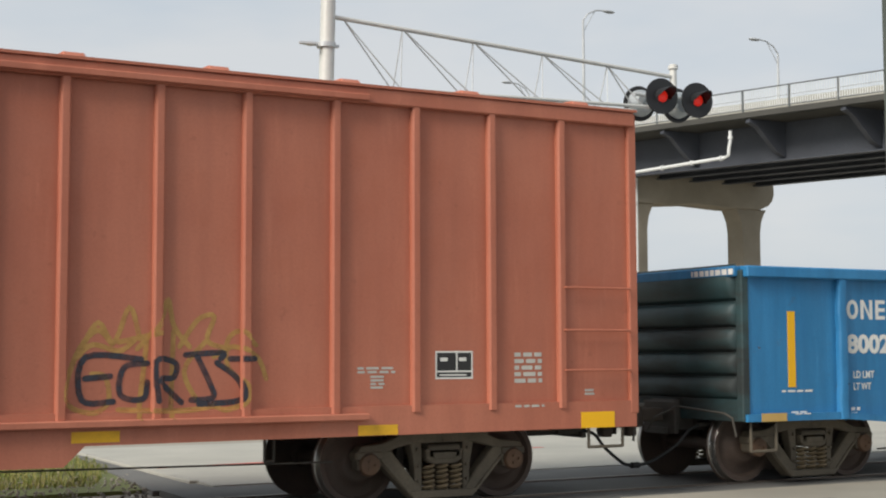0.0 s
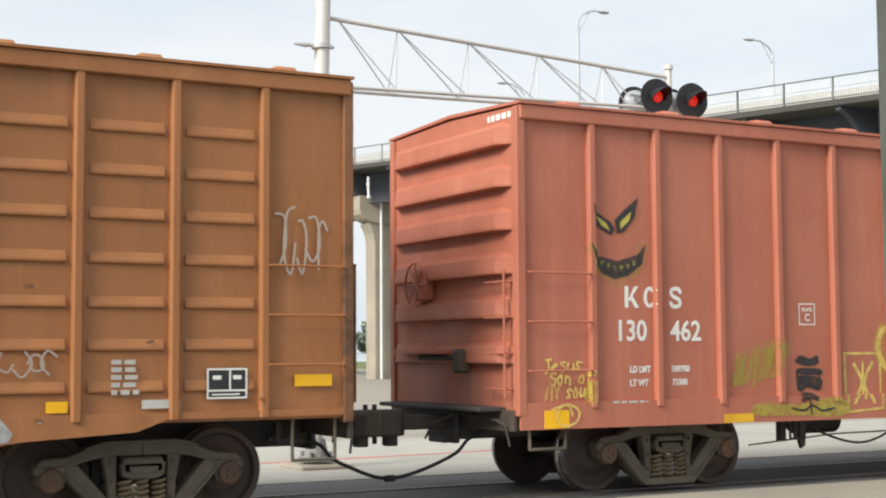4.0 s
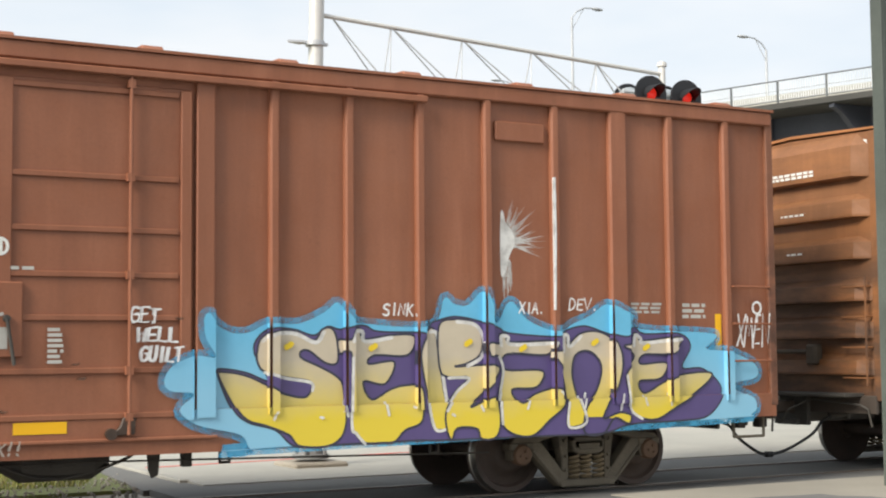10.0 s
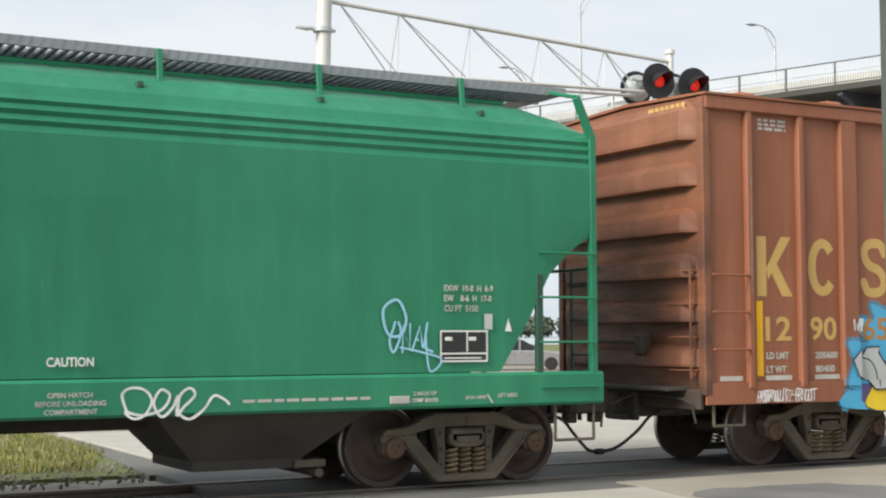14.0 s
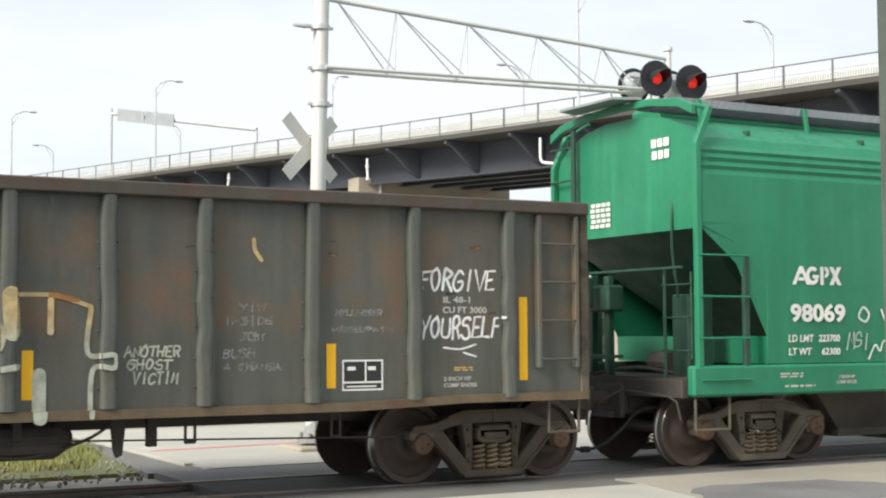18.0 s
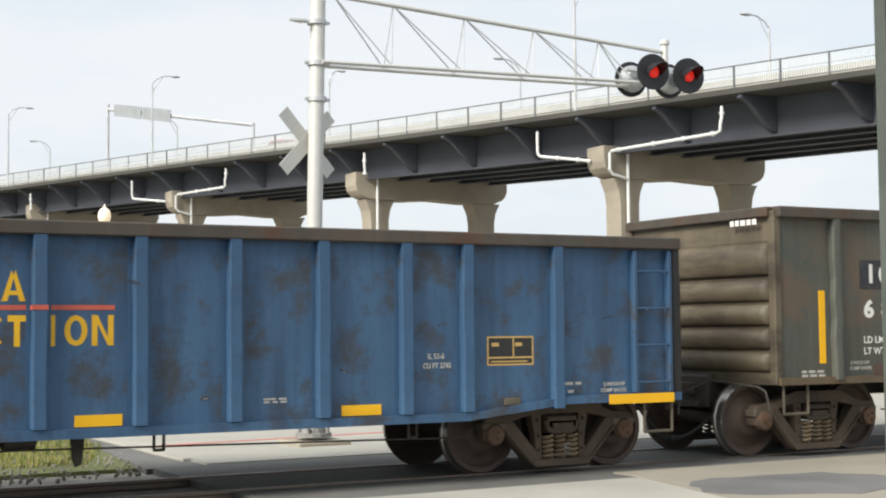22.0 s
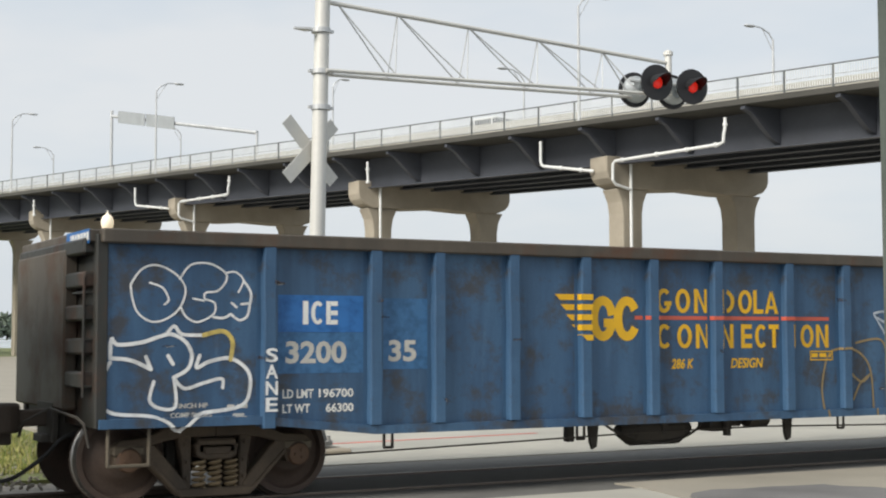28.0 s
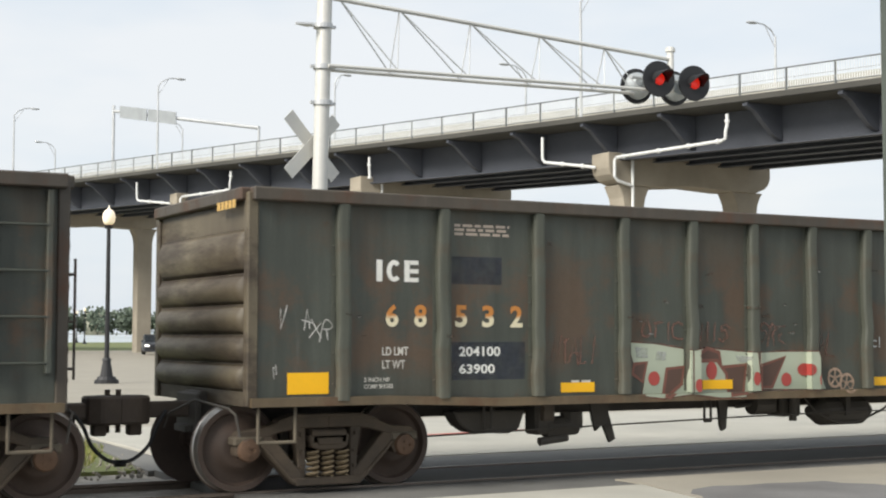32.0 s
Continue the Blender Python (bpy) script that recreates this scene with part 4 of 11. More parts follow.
def make_side_frame(mat):
    """A cast side frame: arched top chord with open pedestals, steep diagonals, columns and a flat spring seat."""
    bm = bmesh.new()
    y0, y1 = -0.085, 0.085
    for s in (-1, 1):
        # top chord with pedestal roof and jaw
        prism(bm, [(s * x, z) for x, z in [(0, 0.80), (0.36, 0.80), (0.56, 0.745), (0.74, 0.675), (0.99, 0.655), (1.03, 0.61), (1.035, 0.40), (0.995, 0.39), (0.98, 0.585), (0.80, 0.59), (0.72, 0.575), (0.56, 0.625), (0.36, 0.665), (0, 0.665)]], y0, y1, "y", 0.012)
        # steep tension member
        prism(bm, [(s * x, z) for x, z in [(0.80, 0.59), (0.64, 0.60), (0.285, 0.185), (0.285, 0.085), (0.40, 0.085), (0.77, 0.47)]], y0, y1, "y", 0.012)
        # its raised lip
        prism(bm, [(s * x, z) for x, z in [(0.775, 0.50), (0.745, 0.51), (0.375, 0.125), (0.40, 0.095)]], y0 - 0.022, y1 + 0.022, "y", 0.006)
        # inner jaw
        prism(bm, [(s * x, z) for x, z in [(0.775, 0.59), (0.825, 0.59), (0.82, 0.39), (0.785, 0.37), (0.75, 0.45)]], y0, y1, "y", 0.008)
        # column
        prism(bm, [(s * x, z) for x, z in [(0.255, 0.69), (0.40, 0.69), (0.345, 0.40), (0.34, 0.13), (0.255, 0.13)]], y0 + 0.01, y1 - 0.01, "y", 0.012)
        for hx0, hz0 in ((0.315, 0.60), (0.30, 0.42), (0.30, 0.26)):
            tube(bm, (s * hx0, y0 - 0.025, hz0), (s * hx0, y0 + 0.02, hz0), 0.02, 8)
    # spring seat and top lip
    prism(bm, [(-0.42, 0.15), (0.42, 0.15), (0.37, 0.065), (-0.37, 0.065)], y0 - 0.03, y1 + 0.03, "y", 0.012)
    prism(bm, [(-0.38, 0.815), (0.38, 0.815), (0.58, 0.755), (0.56, 0.735), (0.37, 0.785), (-0.37, 0.785), (-0.56, 0.735), (-0.58, 0.755)], y0 - 0.018, y1 + 0.018, "y", 0.005)
    # bolster end
    prism(bm, [(-0.23, 0.60), (0.23, 0.60), (0.21, 0.47), (0.13, 0.435), (-0.13, 0.435), (-0.21, 0.47)], y0 - 0.045, y1 + 0.045, "y", 0.015)
    prism(bm, [(-0.15, 0.565), (0.15, 0.565), (0.13, 0.49), (-0.13, 0.49)], y0 - 0.06, y1 + 0.06, "y", 0.008)
    return mesh_of("side_frame", bm, mat)


def make_spring():
    bm = bmesh.new()
    # a coil, as a tube that winds upwards
    n, turns, r = 84, 5, 0.060
    rows = []
    for i in range(n + 1):
        a = i / n * turns * math.tau
        c, u = math.cos(a), math.sin(a)
        rows.append([(c * (r + 0.017 * math.cos(b)), u * (r + 0.017 * math.cos(b)), 0.155 + 0.27 * i / n + 0.017 * math.sin(b)) for b in (0, 1.571, 3.142, 4.712)])
    loop_strip(bm, rows)
    return bm


WHEELSET = make_wheelset()
FRAMES = {m: make_side_frame(m) for m in (M_TRUCK, M_TRUCK_RUST)}
M_SPRING = plain("dusty_spring_steel", (0.24, 0.18, 0.105), 0.75, vary=0.35, scale=9)
SPRINGS = {m: mesh_of("spring", make_spring(), M_SPRING) for m in (M_TRUCK, M_TRUCK_RUST)}
ADAPTER = mesh_of("bearing_adapter", new_box(-0.16, 0.16, -0.10, 0.10, 0.50, 0.60, bevel=0.02), M_TRUCK)
SHOE = mesh_of("brake_shoe", new_box(-0.05, 0.05, -0.06, 0.06, 0.30, 0.62, bevel=0.015), M_DARK_STEEL)
AXLES = []
CAR_GAPS = [(-7.20, -8.86), (-27.68, -29.75), (-48.22, -50.05), (-68.73, -70.23), (-86.47, -87.95), (-102.80, -104.35), (-120.47, -121.92), (-137.98, -139.50), (-154.25, -156.10)]
M_COUPLER = plain("rusty_coupler_steel", (0.075, 0.056, 0.042), 0.8, 0.0, vary=0.45, scale=8, bump=0.4)




def bogie(car, x, mat=M_TRUCK):
    bm = bmesh.new()
    prism(bm, [(-1.15, 0.50), (1.15, 0.50), (1.15, 0.64), (0.6, 0.74), (-0.6, 0.74), (-1.15, 0.64)], -0.20, 0.20, "x", 0.015)
    box(bm, -0.25, 0.25, -0.25, 0.25, 0.70, 0.86)
    b = part("bogie", bm, mat, car, at=(x, 0, 0), label="cast steel freight bogie, dusty and rust brown")
    for y in (-1.02, 1.02):
        part("side_frame", FRAMES[mat], None, b, at=(0, y, 0))
        for sx in (-0.17, 0.0, 0.17):
            part("spring", SPRINGS[mat], None, b, at=(sx, y - 0.06 if y < 0 else y + 0.06, 0))
        for sx in (-1, 1):
            part("bearing_adapter", ADAPTER, None, b, at=(sx * WHEELBASE / 2, y, 0))
            part("brake_shoe", SHOE, None, b, at=(sx * 0.37, y * 0.72, 0))
    for sx in (-1, 1):
        w = part("wheelset", WHEELSET, None, b, at=(sx * WHEELBASE / 2, 0, WHEEL_R), label="steel wheels on an axle with worn bright treads")
        AXLES.append(w)
    bm = bmesh.new()
    tube(bm, (-0.4, -0.55, 0.34), (-0.4, 0.55, 0.34), 0.04, 8)
    tube(bm, (0.4, -0.55, 0.34), (0.4, 0.55, 0.34), 0.04, 8)
    tube(bm, (-0.4, 0, 0.34), (0.4, 0, 0.34), 0.035, 8)
    part("brake_rigging", bm, M_DARK_STEEL, b)
    return b


def coupler(car, x_end, way, reach=0.75):
    """Draft gear, knuckle and air hose at one end; way is -1 or 1; it reaches half way to the next car."""
    here = x_end + car.location.x
    reach = next((abs(b - a) / 2 for a, b in CAR_GAPS if min(abs(here - a), abs(here - b)) < 0.3), reach)
    def px(a):
        return x_end + way * a
    bm = bmesh.new()
    box(bm, px(-1.2), px(0.10), -0.26, 0.26, 0.64, 1.04, bevel=0.02)
    box(bm, px(0.08), px(0.15), -0.34, 0.34, 0.60, 1.02, bevel=0.015)
    box(bm, px(0.12), px(0.22), -0.20, 0.20, 0.60, 0.68, bevel=0.01)
    part("draft_gear", bm, M_DARK_STEEL, car)
    bm = bmesh.new()
    box(bm, px(0.02), px(reach - 0.28), -0.09, 0.09, 0.76, 0.93, bevel=0.02)
    prism(bm, [(px(a), b) for a, b in ((reach - 0.34, -0.13), (reach - 0.34, 0.13), (reach - 0.1, 0.24), (reach + 0.14, 0.22), (reach + 0.16, 0.08), (reach - 0.04, 0.04), (reach + 0.02, -0.22), (reach - 0.2, -0.24))], 0.70, 1.0, "z", 0.025)
    tube(bm, (px(reach - 0.06), 0.12, 0.60), (px(reach - 0.06), 0.12, 1.06), 0.03, 8)
    box(bm, px(reach - 0.26), px(reach - 0.12), -0.10, 0.06, 0.58, 0.72, bevel=0.015)
    part("coupler", bm, M_COUPLER, car, "rusty dark knuckle coupler")
    bm = bmesh.new()
    deep = here < -145
    sag = smooth_curve([(px(reach - 0.50), -0.16, 0.84), (px(reach - 0.40), -0.20, 0.70), (px(reach - 0.30), -0.21, 0.48), (px(reach - 0.14), -0.20, 0.34), (px(reach + 0.03), -0.19, 0.30)] if deep else [(px(-0.10), -0.52, 0.72), (px(0.10), -0.56, 0.66), (px(0.26), -0.54, 0.50), (px(reach * 0.60), -0.48, 0.34), (px(reach - 0.16), -0.42, 0.26), (px(reach + 0.03), -0.38, 0.24)])
    sweep(bm, sag, 0.021, 8)
    tube(bm, (px(reach - 0.06), -0.19 if deep else -0.40, 0.30 if deep else 0.24), (px(reach + 0.05), -0.19 if deep else -0.38, 0.30 if deep else 0.24), 0.038, 8)
    part("air_hose", bm, M_HOSE, car, "black rubber brake hose")
    bm = bmesh.new()
    tube(bm, (px(-0.5), -0.52, 0.74), (px(-0.08), -0.52, 0.72), 0.035, 8)
    box(bm, px(-0.42), px(-0.36), -0.56, -0.48, 0.68, 0.92)
    part("hose_bracket", bm, M_DARK_STEEL, car)
    bm = bmesh.new()
    pipe(bm, [(px(0.06), -1.42, 0.62), (px(0.10), -1.40, 0.84), (px(0.14), -1.30, 0.90), (px(0.20), -0.45, 0.96), (px(0.42), -0.26, 0.82), (px(0.44), -0.14, 0.66)], 0.014, 6)
    part("uncoupling_rod", bm, M_DARK_STEEL, car)


def rods_and_tank(car, x0, x1, mid, z=0.62, seed=1, flip=1, far_end=None):
    """Brake rods, levers, reservoir and valve under the floor."""
    bm = bmesh.new()
    pipe(bm, [(x0, -1.05, z - 0.12), (mid - 1.1, -1.1, z - 0.02), (mid + 0.9, -1.1, z), (x1, -1.05, z - 0.10)], 0.010, 6)
    part("brake_rod", bm, M_DARK_STEEL, car)
    for k, xx in enumerate((x0 + 0.7, mid - 1.9, mid + 2.2, x1 - 0.8)):
        bm = bmesh.new()
        pipe(bm, [(xx, -1.12, z + 0.32), (xx, -1.12, z - 0.06), (xx + 0.1, -1.12, z - 0.06), (xx + 0.1, -1.12, z + 0.32)], 0.016, 6)
        part("rod_hanger", bm, M_DARK_STEEL, car)
    def m(v):
        return mid + flip * v

    def block(bm, v0, v1, y0, y1, z0, z1, bevel=0.0):
        box(bm, min(m(v0), m(v1)), max(m(v0), m(v1)), y0, y1, z0, z1, bevel=bevel)

    bm = bmesh.new()
    tube(bm, (m(0.25), -0.85, z + 0.0), (m(0.95), -0.85, z + 0.0), 0.19, 14)
    tube(bm, (m(0.95), -0.85, z + 0.0), (m(1.12), -0.85, z + 0.0), 0.19, 14, 0.08)
    tube(bm, (m(0.05), -0.85, z + 0.0), (m(0.25), -0.85, z + 0.0), 0.07, 14, 0.19)
    block(bm, 0.52, 0.60, -1.06, -0.66, z - 0.05, z + 0.40)
    if seed == 1:
        bm.free()
        bm = bmesh.new()
        tube(bm, (m(0.3), -0.2, z + 0.12), (m(1.0), -0.2, z + 0.12), 0.19, 14)
        block(bm, 0.52, 0.60, -0.3, -0.1, z + 0.1, z + 0.42)
    part("air_reservoir", bm, M_DARK_STEEL, car, "black brake air tank")
    bm = bmesh.new()
    block(bm, -0.55, -0.2, -1.0, -0.7, z - 0.05, z + 0.35, bevel=0.03)
    block(bm, -0.75, -0.55, -0.95, -0.75, z + 0.0, z + 0.22, bevel=0.03)
    tube(bm, (m(-0.4), -1.05, z - 0.1), (m(-0.4), -1.05, z + 0.2), 0.05, 8)
    part("control_valve", bm, M_DARK_STEEL, car, "grimy brake valve block")
    bm = bmesh.new()
    tube(bm, (m(-1.05), -1.0, z + 0.12), (m(-0.75), -1.0, z + 0.12), 0.13, 12)
    tube(bm, (m(-1.3), -1.0, z + 0.10), (m(-1.05), -1.0, z + 0.12), 0.025, 8)
    block(bm, -0.98, -0.90, -1.06, -0.9, z + 0.1, z + 0.4)
    part("brake_cylinder", bm, M_DARK_STEEL, car, "grimy brake cylinder")
    bm = bmesh.new()
    sweep(bm, smooth_curve([(m(-0.15), -0.98, z + 0.2), (m(0.1), -1.02, z - 0.04), (m(0.6), -1.0, z - 0.16), (m(1.2), -0.98, z - 0.02), (m(1.5), -0.98, z + 0.15)]), 0.016, 6)
    part("air_line", bm, M_DARK_STEEL, car)
    bm = bmesh.new()
    block(bm, 1.85, 1.95, -1.0, -0.9, z - 0.1, z + 0.35, bevel=0.01)
    part("hanger_plate", bm, M_DARK_STEEL, car)
    for v in (1.56, -1.48):
        bm = bmesh.new()
        prism(bm, [(m(v) - 0.09, z + 0.3), (m(v) + 0.09, z + 0.3), (m(v) + 0.07, z + 0.12), (m(v) + 0.04, z - 0.17), (m(v) - 0.02, z - 0.20), (m(v) - 0.05, z - 0.12)], -0.98, -0.93, "y")
        part("brake_lever", bm, M_DARK_STEEL, car)
    if far_end is None:
        return
    # slack adjuster, relay valve and lever near the hand-brake end
    bm = bmesh.new()
    prism(bm, [(far_end - 1.15, z + 0.14), (far_end - 0.2, z + 0.14), (far_end - 0.28, z - 0.08), (far_end - 0.42, z - 0.13), (far_end - 0.9, z - 0.11), (far_end - 1.05, z - 0.02)], -1.0, -0.7, "y", 0.02)
    part("slack_adjuster", bm, M_DARK_STEEL, car)
    bm = bmesh.new()
    box(bm, far_end - 0.05, far_end + 0.22, -1.0, -0.72, z - 0.16, z + 0.30, bevel=0.03)
    tube(bm, (far_end + 0.12, -0.9, z - 0.08), (far_end + 0.55, -0.9, z - 0.06), 0.12, 10)
    tube(bm, (far_end + 0.02, -0.95, z - 0.24), (far_end + 0.40, -0.95, z - 0.20), 0.05, 8)
    tube(bm, (far_end + 0.50, -0.9, z - 0.1), (far_end + 0.50, -0.9, z + 0.1), 0.14, 10)
    part("relay_valve", bm, M_DARK_STEEL, car, "grimy brake relay valve")
    bm = bmesh.new()
    prism(bm, [(far_end + 0.70, z + 0.28), (far_end + 1.0, z + 0.28), (far_end + 0.98, z + 0.08), (far_end + 1.08, z - 0.24), (far_end + 1.0, z - 0.28), (far_end + 0.90, z - 0.06), (far_end + 0.80, z - 0.14), (far_end + 0.76, z - 0.02)], -0.98, -0.93, "y")
    part("brake_lever", bm, M_DARK_STEEL, car)
    part("bracket", new_box(far_end - 0.14, far_end + 0.0, -1.3, -1.22, z + 0.02, z + 0.26, bevel=0.01), M_TRUCK_RUST, car)


# ---- train: paint and lettering on the sides ----


class Side:
    """One car's near side: its flat sheet, and what stands proud of it (posts, sill, door) as (from, to, low, high, face)."""

    def __init__(self, car, origin, sheet, posts, face=-1.6, low=1.03):
        self.car, self.o, self.sheet = car, origin, sheet
        self.layers = [(a, b, low, 9.0, face) for a, b in posts]
        self.level = 0

    def face_at(self, s, z):
        return min([self.sheet] + [y for a, b, lo, hi, y in self.layers if a <= s <= b and lo <= z <= hi])


def clip_box(poly, x0, x1, z0, z1):
    c = clip_x(poly, x0, x1)
    if c and (min(p[1] for p in c) < z0 or max(p[1] for p in c) > z1):
        c = [(b, a) for a, b in clip_x([(b, a) for a, b in c], z0, z1)]
    return c


def clip_x(poly, lo, hi):
    for edge, keep in ((lo, 1), (hi, -1)):
        out = []
        for i, p in enumerate(poly):
            q = poly[i - 1]
            a, b = (p[0] - edge) * keep >= 0, (q[0] - edge) * keep >= 0
            if a != b:
                t = (edge - q[0]) / (p[0] - q[0])
                out.append((edge, q[1] + t * (p[1] - q[1])))
            if a:
                out.append(p)
        poly = out
        if len(poly) < 3:
            return []
    return poly


def smooth_line(pts, closed=False, n=5):
    if len(pts) < 3:
        return list(pts)
    out = []
    m = len(pts)
    for i in range(m if closed else m - 1):
        p = [pts[(i + k) % m] if closed else pts[min(max(i + k, 0), m - 1)] for k in (-1, 0, 1, 2)]
        for j in range(n):
            t = j / n
            out.append(tuple(0.5 * (2 * p[1][c] + (p[2][c] - p[0][c]) * t + (2 * p[0][c] - 5 * p[1][c] + 4 * p[2][c] - p[3][c]) * t * t + (3 * p[1][c] - p[0][c] - 3 * p[2][c] + p[3][c]) * t ** 3) for c in (0, 1)))
    if not closed:
        out.append(tuple(pts[-1]))
    return out


def stroke(pts, w, smooth=True, closed=False):
    line = smooth_line(pts, closed) if smooth else list(pts)
    if closed:
        line = line + [line[0]]
    left, right = [], []
    for i, p in enumerate(line):
        a, b = line[max(i - 1, 0)], line[min(i + 1, len(line) - 1)]
        if closed and i in (0, len(line) - 1):
            a, b = line[-2], line[1]
        d = Vector((b[0] - a[0], b[1] - a[1]))
        d = d.normalized() if d.length > 1e-9 else Vector((1, 0))
        left.append((p[0] - d.y * w / 2, p[1] + d.x * w / 2))
        right.append((p[0] + d.y * w / 2, p[1] - d.x * w / 2))
    quads = [[left[i], right[i], right[i + 1], left[i + 1]] for i in range(len(line) - 1)]
    if not closed:
        for i, j in ((0, 1), (-1, -2)):
            p, q = line[i], line[j]
            a0 = math.atan2(p[1] - q[1], p[0] - q[0])
            arc = [(p[0] + w / 2 * math.cos(a0 + k * math.pi / 6), p[1] + w / 2 * math.sin(a0 + k * math.pi / 6)) for k in range(-3, 4)]
            quads.append(arc)
    return quads


def fill(pts, smooth=False):
    from mathutils.geometry import tessellate_polygon
    line = smooth_line(pts, True) if smooth else list(pts)
    tris = tessellate_polygon([[Vector((x, z, 0)) for x, z in line]])
    return [[line[i] for i in t] for t in tris]


def paint(side, name, polys, mat, label="", lift=None):
    """Lays flat polygons (along the train, height) on the sheet, and again on the faces of the posts that they cross."""
    if lift is None:
        side.level += 1
        lift = side.level
    lift = 0.0025 + 0.0004 * lift
    verts, faces = [], []

    def add(poly, y):
        k = len(verts)
        verts.extend((x - side.o, y, z) for x, z in poly)
        faces.append(tuple(range(k, k + len(poly))))
    for i, poly in enumerate(polys):
        e = lift + 0.000006 * (i % 30)
        add(poly, side.sheet - e)
        xs, zs = [p[0] for p in poly], [p[1] for p in poly]
        for a, b, lo, hi, y in side.layers:
            if b > min(xs) and a < max(xs) and hi > min(zs) and lo < max(zs):
                c = clip_box(poly, a, b, lo, hi)
                if len(c) > 2:
                    add(c, y - e)
                if b - a < 0.4 and min(xs) < a < max(xs):
                    cut = []
                    for p, q in zip(poly, poly[1:] + poly[:1]):
                        if (p[0] - a) * (q[0] - a) < 0:
                            cut.append(p[1] + (q[1] - p[1]) * (a - p[0]) / (q[0] - p[0]))
                    if len(cut) > 1:
                        z0, z1 = max(lo, min(cut)), min(hi, max(cut))
                        if z1 > z0:
                            k, x = len(verts), a - side.o - e
                            verts.extend(((x, side.sheet, z0), (x, y - e, z0), (x, y - e, z1), (x, side.sheet, z1)))
                            faces.append((k, k + 1, k + 2, k + 3))
    me = bpy.data.meshes.new(name)
    me.from_pydata(verts, [], faces)
    return tagged(part(name, me, mat, side.car, label), kind="stuff" if len(polys) > 1 else "")


def letters(side, body, s, z, h, w=None, mat=None, bold=0.02, label="", slant=0.0, spacing=1.0, name="lettering"):
    me = text_mesh(body, h, w, bold=bold, slant=slant, spacing=spacing)
    return tagged(part(name, me, mat or M_WHITE, side.car, label, at=(s - side.o, side.face_at(s + (w or h) / 2, z + h / 2) - 0.0045, z)), kind="stuff" if len(body) > 1 else "")


def rect(a, b, z0, z1):
    return [(a, z0), (b, z0), (b, z1), (a, z1)]


def sticker(side, a, z0, w=0.457, h=0.105, mat=None):
    y = side.face_at(a + w / 2, z0 + h / 2)
    e = 0.005 + 0.0004 * side.level
    me = new_box(a - side.o, a + w - side.o, y - e, y - 0.001, z0, z0 + h)
    return part("reflector", me, mat or M_YELLOW, side.car, "yellow reflective sheeting strip")


def bars(side, a, b, z0, z1, rows, mat=None, seed=0, gap=0.5):
    """Lines of small unreadable stencilling as plain bars."""
    rg = random.Random(seed)
    dz = (z1 - z0) / rows
    polys = []
    for r in range(rows):
        x = a
        while x < b - 0.02:
            wd = min(rg.uniform(0.06, 0.16), b - x)
            polys.append(rect(x, x + wd, z1 - (r + 1) * dz + dz * gap * 0.5, z1 - r * dz - dz * gap * 0.25))
            x += wd + 0.03
    return tagged(paint(side, "stencil_line", polys, mat or M_OFFWHITE, lift=1), kind="stuff")


def data_box(side, a, b, z0, z1, mat=None):
    m = mat or M_WHITE
    paint(side, "data_panel", [rect(a, b, z0, z1)], M_INK, "black data panel with white frame", lift=0)
    t = 0.018
    f = [rect(a, b, z0, z0 + t), rect(a, b, z1 - t, z1), rect(a, a + t, z0 + t, z1 - t), rect(b - t, b, z0 + t, z1 - t), rect(a + t, b - t, z0 + 0.24 * (z1 - z0), z0 + 0.24 * (z1 - z0) + t)]
    mid = a + 0.55 * (b - a)
    f.append(rect(mid, mid + t, z0 + 0.3 * (z1 - z0), z1 - t))
    for k in range(2):
        f.append(rect(a + 0.06 + k * (b - a) * 0.5, a + 0.15 + k * (b - a) * 0.5, z1 - 0.11, z1 - 0.07))
    f.append(rect(a + 0.05, b - 0.08, z0 + 0.035, z0 + 0.05))
    paint(side, "data_panel_frame", f, m, lift=1)


def plate_mark(side, a, z0, w, letter, mat=None):
    m = mat or M_WHITE
    t = 0.014
    paint(side, "plate_frame", [rect(a, a + w, z0, z0 + t), rect(a, a + w, z0 + w - t, z0 + w), rect(a, a + t, z0 + t, z0 + w - t), rect(a + w - t, a + w, z0 + t, z0 + w - t)], m, "small painted square outline", lift=1)
    letters(side, letter, a + w * 0.36, z0 + w * 0.18, w * 0.34, None, m)
    letters(side, "PLATE", a + w * 0.2, z0 + w * 0.62, w * 0.17, w * 0.6, m)


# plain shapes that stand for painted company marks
def mark_bar(x, z, w, h):
    return [rect(x, x + w, z, z + h)]


def mark_ring(x, z, w, h, t, a0=40, a1=320):
    out = []
    n = 18
    for i in range(n):
        q = []
        for a, k in ((i, 0), (i + 1, 0), (i + 1, 1), (i, 1)):
            g = radians(a0 + (a1 - a0) * a / n)
            ex = 1 if k == 0 else 0
            q.append((x + w / 2 + (w / 2 - t * (1 - ex)) * math.cos(g), z + h / 2 + (h / 2 - t * 0.9 * (1 - ex)) * math.sin(g)))
        out.append(q)
    return out


def mark_wedge(x, z, w, h, t):
    """An upright bar with two slanting bars."""
    m = z + h * 0.5
    return [rect(x, x + t, z, z + h), [(x + t, m - 0.02), (x + w - t * 1.1, z + h), (x + w, z + h), (x + t * 1.2, m - 0.22 * h)], [(x + t * 1.25, m), (x + t * 1.9, m + 0.12 * h), (x + w * 1.03, z), (x + w * 1.03 - t * 1.15, z)]]


